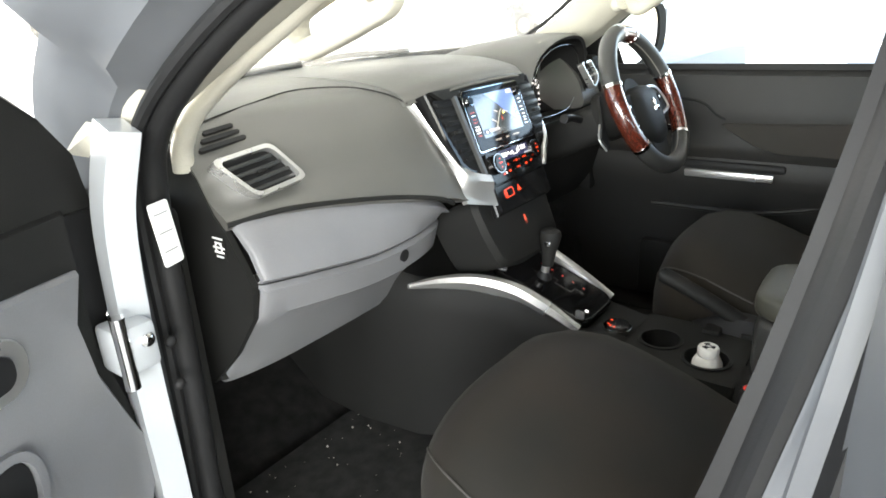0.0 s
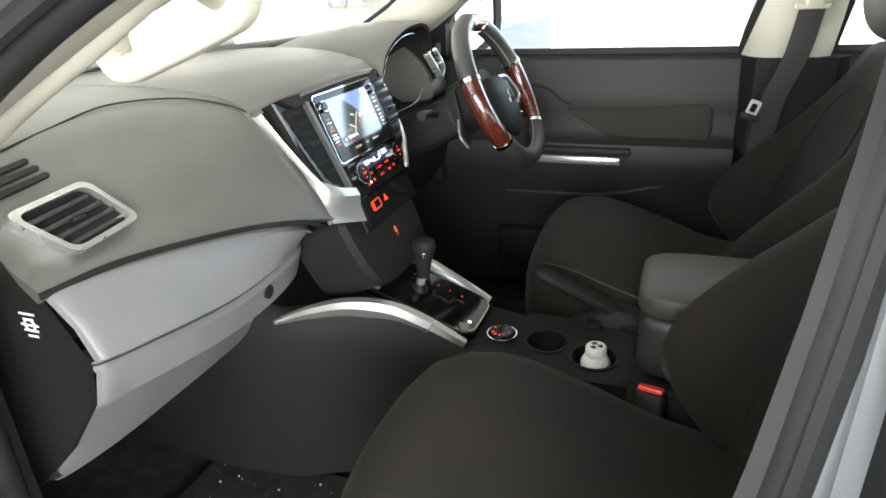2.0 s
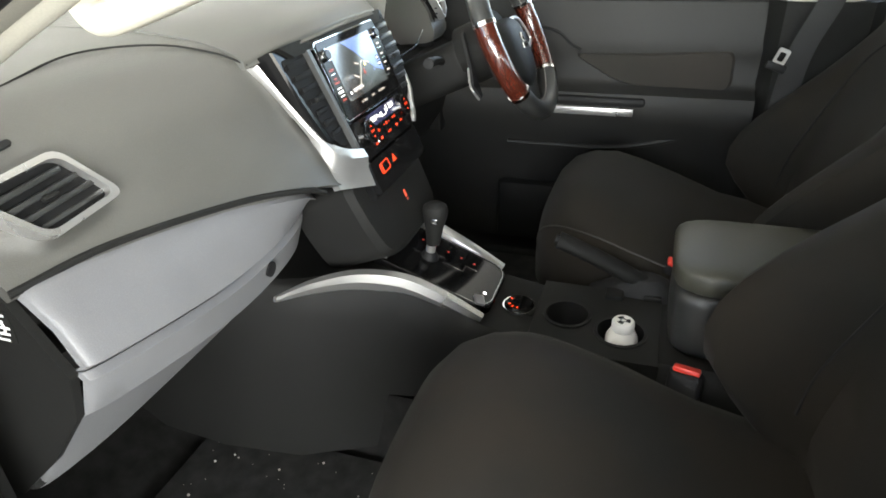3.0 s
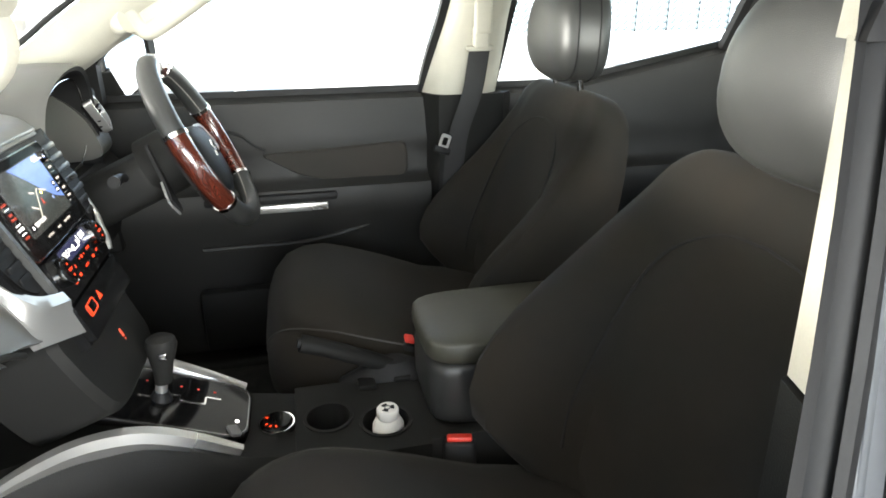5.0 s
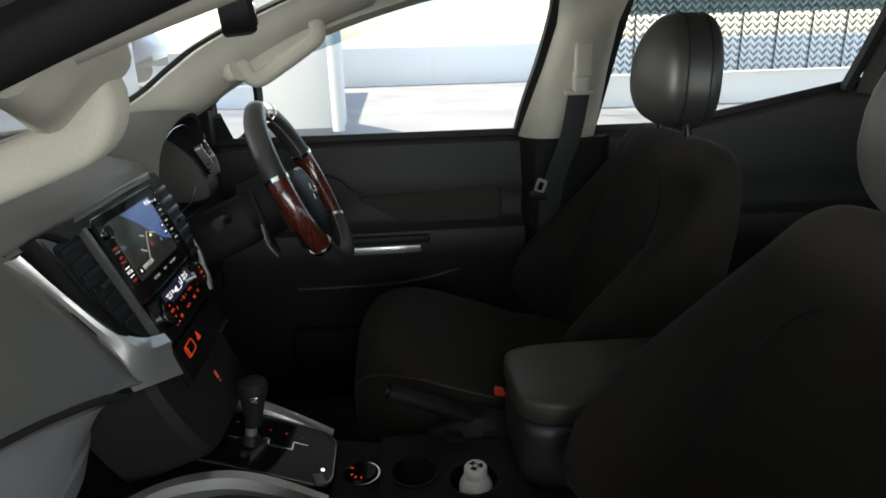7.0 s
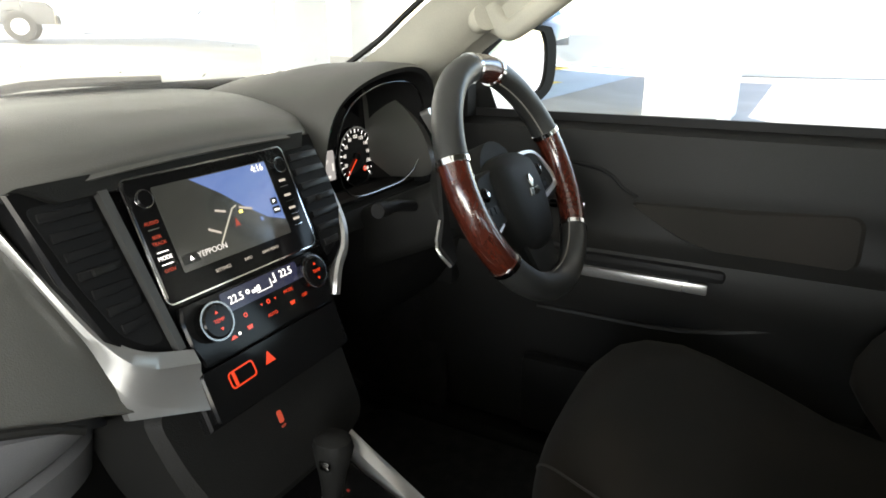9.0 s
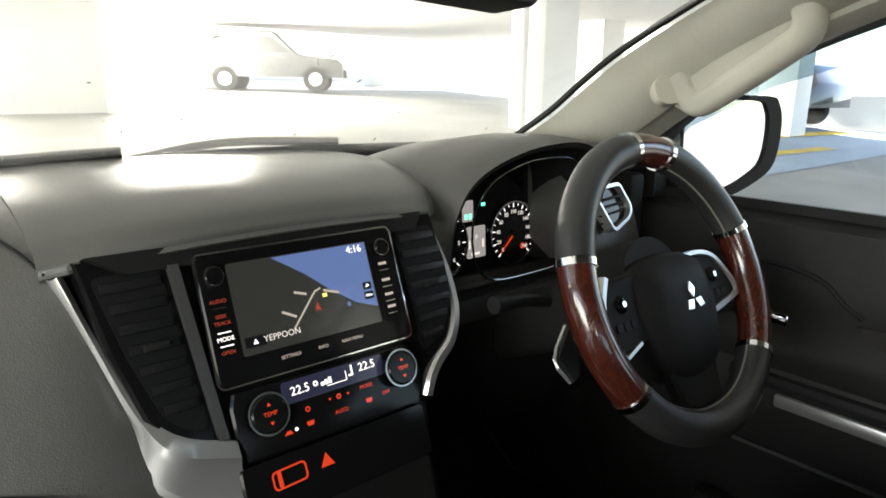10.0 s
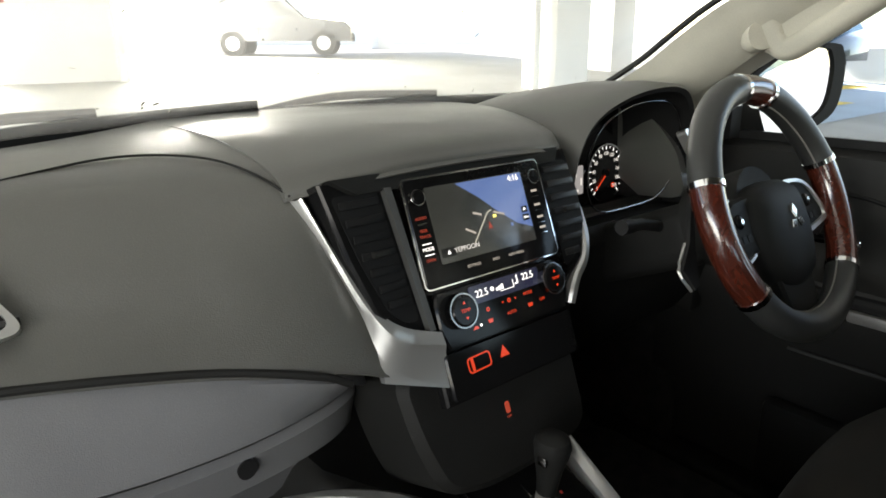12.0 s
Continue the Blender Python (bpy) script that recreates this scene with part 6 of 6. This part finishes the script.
# ---- seats and belts ----
def front_seat(x, dy, label):
    t = thing("front_seat", (x, 0.1 + dy, 0.52), label, "car seat", "front seats")
    o = Matrix.Translation((x, dy, 0))

    def P(px, py, pz):
        return o @ Vector((px, py, pz))

    # cushion: rings from back to front
    rings = []
    for y, zt, hw, zb in ((-0.16, 0.775, 0.215, 0.62), (-0.05, 0.785, 0.235, 0.62), (0.06, 0.806, 0.243, 0.62), (0.15, 0.845, 0.247, 0.62), (0.23, 0.875, 0.245, 0.63), (0.28, 0.89, 0.236, 0.64), (0.325, 0.892, 0.218, 0.645), (0.36, 0.882, 0.192, 0.65), (0.386, 0.855, 0.16, 0.66), (0.402, 0.815, 0.125, 0.67), (0.408, 0.765, 0.09, 0.69)):
        ring = []
        for k in range(32):
            a = 2 * math.pi * k / 32
            c, s = math.cos(a), math.sin(a)
            px = hw * math.copysign(abs(c) ** 0.74, c)
            pz = (zt + zb) / 2 + ((zt - zb) / 2 + 0.009) * math.copysign(abs(s) ** 0.80, s)
            ring.append(P(px, y, pz))
        rings.append(ring)
    cu = part("seat_cushion", loft(rings), CLOTH, t, "dark brown-black cloth seat cushion")
    # piping along the shoulder of both sides and round the nose
    edge = [r[13] for r in rings] + [rings[-1][k] for k in (11, 8, 5)] + [r[3] for r in rings[::-1]]
    part("piping", sweep(smooth_line(edge, 2), disc(0.0016, 6)), PIPING, cu)
    # backrest, reclined, with deep bolsters at the waist
    B = o @ Matrix.Translation((0, -0.09, 0.76)) @ pose(0, 0, 0, 16, 0, 0)

    def back_ring(z, hw, d0, d1, bol):
        ring = []
        for u, f, g in ((-1.0, 0.1, 0.35), (-0.985, 0.6, 0.75), (-0.93, 0.92, 0.96), (-0.85, 1, 1), (-0.75, 1, 0.9), (-0.66, 1, 0.55), (-0.58, 1, 0.16), (-0.5, 1, 0), (-0.25, 0.93, 0), (0, 0.9, 0), (0.25, 0.93, 0), (0.5, 1, 0), (0.58, 1, 0.16), (0.66, 1, 0.55), (0.75, 1, 0.9), (0.85, 1, 1), (0.93, 0.92, 0.96), (0.985, 0.6, 0.75), (1.0, 0.1, 0.35)):
            ring.append(B @ Vector((hw * u, d0 * f + bol * g, z)))
        for u, f in ((1.0, 0.35), (0.97, 0.75), (0.88, 0.96), (0.5, 1.0), (0, 1.02), (-0.5, 1.0), (-0.88, 0.96), (-0.97, 0.75), (-1.0, 0.35)):
            ring.append(B @ Vector((hw * u, -d1 * f, z)))
        return ring

    wide, deeper = (1.10, 0.024) if x < 0 else (1.0, 0.0)
    keys = ((0.0, 0.21, 0.035, 0.05, 0.06), (0.05, 0.232, 0.05, 0.06, 0.115), (0.12, 0.244, 0.055, 0.065, 0.112), (0.20, 0.247, 0.055, 0.066, 0.074), (0.28, 0.243, 0.052, 0.062, 0.030), (0.35, 0.232, 0.046, 0.056, 0.004), (0.405, 0.216, 0.040, 0.050, -0.008), (0.44, 0.200, 0.034, 0.044, -0.006), (0.462, 0.178, 0.026, 0.034, -0.004), (0.474, 0.150, 0.015, 0.022, 0.0), (0.478, 0.11, 0.005, 0.010, 0.0))
    grid = [smooth_line([(k[i], k[0], 0) for k in keys], 2) for i in (1, 2, 3, 4)]
    rings = [back_ring(a.y, a.x * wide, b.x, c.x, d.x + deeper * max(0.0, math.sin(math.pi * min(1, a.y / 0.46)))) for a, b, c, d in zip(*grid)]
    bk = part("backrest", loft(rings), CLOTH, t, "dark cloth backrest with side bolsters")
    for k in (-1, 1):
        line = smooth_line([B @ Vector((k * u * hw * wide, d, z)) for z, hw, u, d in ((0.06, 0.232, 0.58, 0.070), (0.12, 0.244, 0.58, 0.074), (0.20, 0.247, 0.57, 0.067), (0.28, 0.243, 0.56, 0.057), (0.35, 0.232, 0.5, 0.047), (0.395, 0.215, 0.28, 0.037), (0.405, 0.21, 0.0, 0.035))], 5)
        part("seam", sweep(line, disc(0.0024, 6)), BOLSTER, bk)
    H = o @ Matrix.Translation((0, -0.09, 0.76)) @ pose(0, 0, 0, 13, 0, 0) @ Matrix.Translation((0, 0.0, 0.47)) @ pose(0, 0, 0, -9, 0, 0) @ Matrix.Translation((0, 0, -0.47))
    tall, deep, wide_h = 0.099, 0.056, 0.113

    def head_point(a, v):
        """A point of the headrest: a round the outline, v from back to front; narrower towards the top."""
        c, d = math.cos(a), math.sin(a)
        k = (1 - abs(v) ** 4.0) ** (1 / 3.0)
        hx = wide_h * k * math.copysign(abs(c) ** 0.72, c)
        hz = tall * k * math.copysign(abs(d) ** (0.80 if d > 0 else 0.62), d)
        hx *= 1 - 0.40 * max(0.0, (hz / tall + 0.3) / 1.3) ** 2
        return H @ Vector((hx, 0.002 + deep * v - 0.012 * (hz / tall) ** 2, (0.583 if x > 0 else 0.572) + hz))

    def band(v):
        return [head_point(math.tau * k / 44, v) for k in range(44)]

    hr = part("headrest", loft([band(math.sin(math.pi / 2 * (-0.985 + 1.97 * k / 22))) for k in range(23)]), LEATHER, t, "black leather headrest")
    for v in (0.42, -0.30):
        part("seam", sweep(band(v), disc(0.0016, 6), up=(0, 1, 0), closed=True), RUBBER, hr)
    for k in (-1, 1):
        part("headrest_post", sweep([H @ Vector((k * 0.06, -0.026, 0.42)), H @ Vector((k * 0.06, -0.002, 0.53))], disc(0.0065, 12), up=(0, 1, 0)), CHROME, t)
        part("post_guide", sweep([H @ Vector((k * 0.06, -0.023, 0.445)), H @ Vector((k * 0.06, -0.018, 0.468))], disc(0.012, 12), up=(0, 1, 0)), RUBBER, t)
    part("base", solid((0, 0.12, 0.585), (0.42, 0.44, 0.10), 0.02, 3, m=o), DARK, t)
    for s in (-1, 1):
        part("rail", solid((s * 0.18, 0.12, 0.53), (0.05, 0.55, 0.03), 0.006, m=o), DARK, t)
    side = -1 if x < 0 else 1
    part("side_cover", solid((side * 0.245, 0.02, 0.66), (0.03, 0.36, 0.12), 0.014, 3, m=o), DARK, t)
    return t


front_seat(-0.352, 0.0, "dark cloth passenger seat with black leather headrest")
front_seat(0.365, -0.055, "dark cloth driver seat with black leather headrest")


def rear_bench():
    t = thing("rear_bench", (0, -0.95, 0.52), "dark cloth rear bench with two headrests", "bench")
    part("seat_cushion", cushion((0, -0.85, 0.72), (1.26, 0.5, 0.2), power=5), CLOTH, t)
    part("backrest", cushion((0, 0, 0.28), (1.26, 0.16, 0.6), m=Matrix.Translation((0, -1.13, 0.74)) @ pose(0, 0, 0, 10, 0, 0), power=5), CLOTH, t)
    for x in (-0.37, 0.37):
        part("headrest", cushion((x, -1.24, 1.38), (0.25, 0.1, 0.14), power=3.5), CLOTH, t)
    part("base", solid((0, -0.9, 0.58), (1.2, 0.5, 0.14), 0.02), CARPET, t)
    return t


rear_bench()


def buckle(x, y, z, turn, label):
    t = thing("belt_buckle", (x, y, z - 0.06), label, "buckle", "seat belt buckles")
    m = Matrix.Translation((x, y, z)) @ pose(0, 0, 0, 18, 0, turn)
    b = part("housing", solid((0, 0, -0.03), (0.046, 0.03, 0.06), 0.008, 3, m=m), RUBBER, t)
    part("release_button", solid((0, 0.004, 0.002), (0.036, 0.018, 0.008), 0.003, m=m), REDPL, t)
    part("stalk", sweep([m @ Vector((0, 0, -0.055)), m @ Vector((0.01, 0, -0.17))], disc(0.012, 10)), RUBBER, t)
    return t


buckle(-0.110, 0.074, 0.802, 78, "black seat belt buckle with red release button")
buckle(0.165, 0.095, 0.815, 0, "black seat belt buckle with red release button")


def seat_belt(s, dy):
    t = thing("seat_belt", (s * 0.63, -0.16 + dy, 0.6), "black seat belt hanging from the centre pillar", "seat belt", "seat belts")
    part("anchor", solid((s * 0.60, -0.155 + dy, 1.300), (0.022, 0.036, 0.05), 0.007, 3), LINING, t)
    part("anchor_cover", solid((s * 0.594, -0.158 + dy, 1.345), (0.016, 0.042, 0.075), 0.008, 3), LINING, t)
    part("slot_guide", solid((s * 0.600, -0.152 + dy, 1.278), (0.018, 0.064, 0.012), 0.004), LINING, t)
    pts = [(s * 0.597, -0.152 + dy, 1.279), (s * 0.598, -0.135 + dy, 1.18), (s * 0.60, -0.10 + dy, 1.07), (s * 0.60, -0.085 + dy, 0.9), (s * 0.605, -0.08 + dy, 0.7), (s * 0.61, -0.08 + dy, 0.56)]
    rows = [[p + Vector((0, -0.024, 0)), p + Vector((s * -0.0012, 0, 0)), p + Vector((0, 0.024, 0)), p + Vector((s * 0.0012, 0, 0))] for p in smooth_line(pts, 6)]
    part("webbing", loft(rows), BELT, t)
    m = plane_of((s * 0.585, -0.068 + dy, 1.077), (0, -s, -0.35), (0, -s * 0.35, 1)) @ Matrix.Diagonal((0.78, 0.78, 1, 1))
    tg = part("tongue", frame_ring(m, rrect(0.03, 0.042, 0.006), rrect(0.016, 0.024, 0.004), -0.002, 0.002), SILVER, t)
    part("tongue_grip", solid((0, -0.027, 0), (0.05, 0.02, 0.012), 0.004, m=m), RUBBER, tg)
    return t


seat_belt(1, 0.0)
seat_belt(-1, -0.03)


# ---- roof fittings and mirrors ----
def pillar_grip(s):
    t = thing("assist_grip", (s * 0.56, 0.5, 1.38), "beige moulded assist grip on the windscreen pillar", "grab handle", "pillar grips")
    if s > 0:
        m, thin = plane_of((0.512, 0.470, 1.392), (-0.10, -0.80, 0.50), (-0.10, 0.50, 0.80)), 1.0
    else:
        m, thin = plane_of((-0.485, 0.474, 1.352), (0.05, -0.94, 0.33), (0.06, 0.33, 0.94)), 0.72
    loop = [(-0.080, -0.010), (-0.072, -0.028), (-0.045, -0.032), (0.045, -0.032), (0.075, -0.028), (0.088, -0.008), (0.082, 0.020), (0.055, 0.032), (-0.045, 0.032), (-0.072, 0.020)]
    loop = [(x * (0.6 + 0.4 * thin), y * thin) for x, y in loop]
    line = [m @ p for p in smooth_line([(x, y, 0) for x, y in loop + loop[:1]], 4)][:-1]
    part("grip", sweep(line, rrect(0.033 * thin, 0.030, 0.012 * thin), up=(s, 0, 0), closed=True), LINING, t)
    k = m.to_3x3() @ Vector((0, 0, 1))
    k = k if k.x * s > 0 else -k
    if s > 0:
        root = [m @ Vector((-0.098, 0.004, 0)) + k * 0.030, m @ Vector((-0.088, 0.002, 0)) + k * 0.012, m @ Vector((-0.072, 0.0, 0))]
    else:
        root = [Vector((-0.556, 0.392, 1.405)), Vector((-0.52, 0.396, 1.392)), m @ Vector((0.072, 0.004, 0))]
    part("mount", sweep(smooth_line(root, 4), rrect(0.040 * thin, 0.082 * thin, 0.017 * thin), up=(s, 0, 0)), LINING, t)
    if s > 0:
        part("recess", plate(m, rrect(0.2, 0.07, 0.03), -0.012, 0.006), LINING, t)
    return t


pillar_grip(1)
pillar_grip(-1)


def roof_grip():
    t = thing("assist_grip", (0.55, -0.63, 1.53), "beige folding assist grip above the rear door", "grab handle")
    m = plane_of((0.462, -0.56, 1.522), (0, -1, 0), (0.8, 0, 0.6))
    part("tray", frame_ring(m, rrect(0.25, 0.055, 0.02), rrect(0.22, 0.03, 0.012), -0.01, 0.008), LINING, t)
    part("grip", solid((0, -0.004, 0.012), (0.19, 0.018, 0.012), 0.005, m=m), LINING, t)
    return t


roof_grip()


def sun_visor(s):
    t = thing("sun_visor", (s * 0.3, 0.25, 1.5), "beige sun visor folded up against the headliner", "sun visor", "sun visors")
    m = plane_of((s * 0.31, 0.20, 1.528), (1, 0, 0), (0, 0.97, -0.10))
    part("panel", plate(m, rrect(0.36, 0.15, 0.03), -0.006, 0.012, 0.005), FELT, t)
    part("pivot", sweep([(s * 0.49, 0.26, 1.50), (s * 0.14, 0.272, 1.512)], disc(0.006, 8)), LINING, t)
    return t


sun_visor(1)
sun_visor(-1)


def rear_view_mirror():
    t = thing("rear_view_mirror", (0, 0.33, 1.46), "black interior mirror on the windscreen", "mirror")
    m = plane_of((0.03, 0.425, 1.437), (0.97, 0.2, 0), (0.03, 0.1, 1))
    part("housing", plate(m, rrect(0.24, 0.062, 0.025, 5), -0.03, 0.006, 0.006), RUBBER, t)
    part("glass", plate(m, rrect(0.222, 0.05, 0.02, 5), 0.0062, 0.0075), MIRROR, t)
    part("stem", sweep([(0.03, 0.445, 1.45), (0.025, 0.46, 1.50)], disc(0.009, 10), up=(1, 0, 0)), RUBBER, t)
    return t


rear_view_mirror()


def wing_mirror(s):
    t = thing("wing_mirror", (s * 0.86, 0.68, 1.2), "silver door mirror with black surround", "mirror", "door mirrors")
    m = plane_of((s * 0.838, 0.632, 1.256), (0.94, -0.34 * s, 0), (0, 0.02, 1)) @ Matrix.Diagonal((1.12, 1.0, 1, 1))
    outl = [(-0.095, 0.062), (-0.075, 0.078), (0.06, 0.080), (0.085, 0.066), (0.094, 0.03), (0.088, -0.03), (0.06, -0.06), (0.0, -0.088), (-0.05, -0.088), (-0.088, -0.05)]
    fine = [(p.x, p.y) for p in smooth_line([(*q, 0) for q in outl + outl[:1]], 3)][:-1]
    if s < 0:
        fine = [(-x, y) for x, y in fine][::-1]
    rings = [[m @ Vector((x * k, y * k, z)) for x, y in fine] for k, z in ((1.0, 0.006), (1.04, -0.01), (1.02, -0.05), (0.9, -0.09), (0.55, -0.115))]
    h = part("housing", loft(rings), PAINT, t)
    part("surround", frame_ring(m, [(x * 1.03, y * 1.03) for x, y in fine], [(x * 0.86 - 0.009 * s, y * 0.90 + 0.002) for x, y in fine], -0.004, 0.013), RUBBER, t)
    part("glass", plate(m, [(x * 0.95, y * 0.95) for x, y in fine], 0.0062, 0.0078), MIRROR, t)
    part("foot", loft([[(s * 0.72, y, z) for y, z in ((0.62, 1.19), (0.73, 1.19), (0.73, 1.23), (0.64, 1.24))], [(s * 0.78, y, z) for y, z in ((0.66, 1.20), (0.73, 1.20), (0.73, 1.25), (0.66, 1.25))]]), RUBBER, t)
    return t


wing_mirror(1)


# ---- open passenger door ----
def open_door():
    t = thing("car_door", (-0.8, 0.7, 0.5), "open silver passenger door with pale grey inner panel", "car door")
    a = radians(62)
    d = Vector((-math.sin(a), -math.cos(a), 0))
    n = Vector((math.cos(a), -math.sin(a), 0))
    fr = Matrix((d, Vector((0, 0, 1)), n)).transposed().to_4x4()
    fr.translation = (-0.74, 0.66, 0.0)

    def Q(u, z, w):
        return fr @ Vector((u, z, w))

    rows = []
    for u in (-0.10, -0.085, 0.3, 0.6, 0.92, 0.94):
        i = 0.012 if u in (-0.10, 0.94) else 0.0
        rows.append([Q(u, z, w) for z, w in ((0.60, -0.13 + i), (0.60, -0.03 - i), (0.8, -0.025 - i), (1.15, -0.025 - i), (1.17, -0.04), (1.17, -0.07), (0.9, -0.15 + i), (0.75, -0.15 + i))])
    part("shell", loft(rows), PAINT, t)
    edge = [(-0.085, 1.16), (0.0, 1.17), (0.0, 0.64), (-0.055, 0.62), (-0.082, 0.80)]
    part("edge_seal", plate(fr, edge, -0.028, -0.018, 0.003), RUBBER, t)
    dark = [(-0.02, 1.165), (0.90, 1.175), (0.92, 1.10), (0.92, 0.66), (0.05, 0.64), (-0.035, 0.70), (-0.08, 0.80), (-0.05, 0.90), (-0.02, 1.0)]
    part("upper_panel", plate(fr, dark, -0.03, -0.006, 0.006), DARK, t, "dark grey upper door panel")
    grey = [(-0.008, 1.10), (0.3, 1.125), (0.9, 1.13), (0.9, 0.78), (0.3, 0.70), (0.04, 0.70), (-0.02, 0.745), (-0.064, 0.82), (-0.03, 0.90), (0.0, 0.975), (0.012, 1.05)]
    part("inner_panel", plate(fr, grey, -0.02, 0.004, 0.006), GREY, t, "pale grey inner door panel")
    part("release_cup", plate(at(fr, 0.15, 1.05, 0.003), rrect(0.12, 0.062, 0.03, 5), -0.004, 0.004, 0.002), SILVER, t)
    part("release_handle", plate(at(fr, 0.155, 1.05, 0.006), rrect(0.09, 0.036, 0.016, 5), 0, 0.005, 0.002), RUBBER, t)
    part("armrest", plate(at(fr, 0.42, 0.90, 0.0), rrect(0.5, 0.09, 0.042, 5), 0, 0.045, 0.012), DARK, t)
    part("pull_cup", plate(at(fr, 0.19, 0.93, 0.003), rrect(0.13, 0.075, 0.03, 5), -0.006, 0.004, 0.002), RUBBER, t)
    part("pull_frame", frame_ring(at(fr, 0.19, 0.93, 0.003), rrect(0.15, 0.095, 0.04, 5), rrect(0.13, 0.075, 0.03, 5), 0, 0.009), GREY, t)
    sail = [(-0.075, 1.15), (-0.066, 1.215), (-0.03, 1.262), (0.02, 1.302), (0.10, 1.35), (0.15, 1.375), (0.16, 1.168)]
    part("mirror_sail", plate(fr, sail, -0.05, -0.012, 0.008), DARK, t, "dark triangular mirror cover")
    for u, z in ((-0.068, 1.055), (-0.06, 1.02)):
        part("bolt", dome(fr @ pose(u, z, -0.016), 0.007, 0.009, 0.004, 10, 6), CHROME, t)
    part("check_strap", solid((-0.13, 0.98, -0.06), (0.12, 0.03, 0.012), 0.003, m=fr), CHROME, t)
    part("window_frame", sweep(smooth_line([Q(-0.05, 1.16, -0.05), Q(0.15, 1.28, -0.06), Q(0.36, 1.41, -0.10), Q(0.6, 1.50, -0.13), Q(0.8, 1.52, -0.14), Q(0.89, 1.50, -0.14), Q(0.91, 1.17, -0.05)], 5), [(-0.018, -0.014), (0.018, -0.014), (0.018, 0.014), (-0.018, 0.014)], up=n), RUBBER, t)
    pane = loft([[Q(u, 1.165, -0.05) for u in (-0.04, 0.25, 0.55, 0.9)], [Q(u, z, -0.1) for u, z in ((-0.03, 1.18), (0.29, 1.36), (0.6, 1.49), (0.87, 1.5))]], closed=False, caps=False)
    part("pane", pane, GLASS, t)
    return t


open_door()
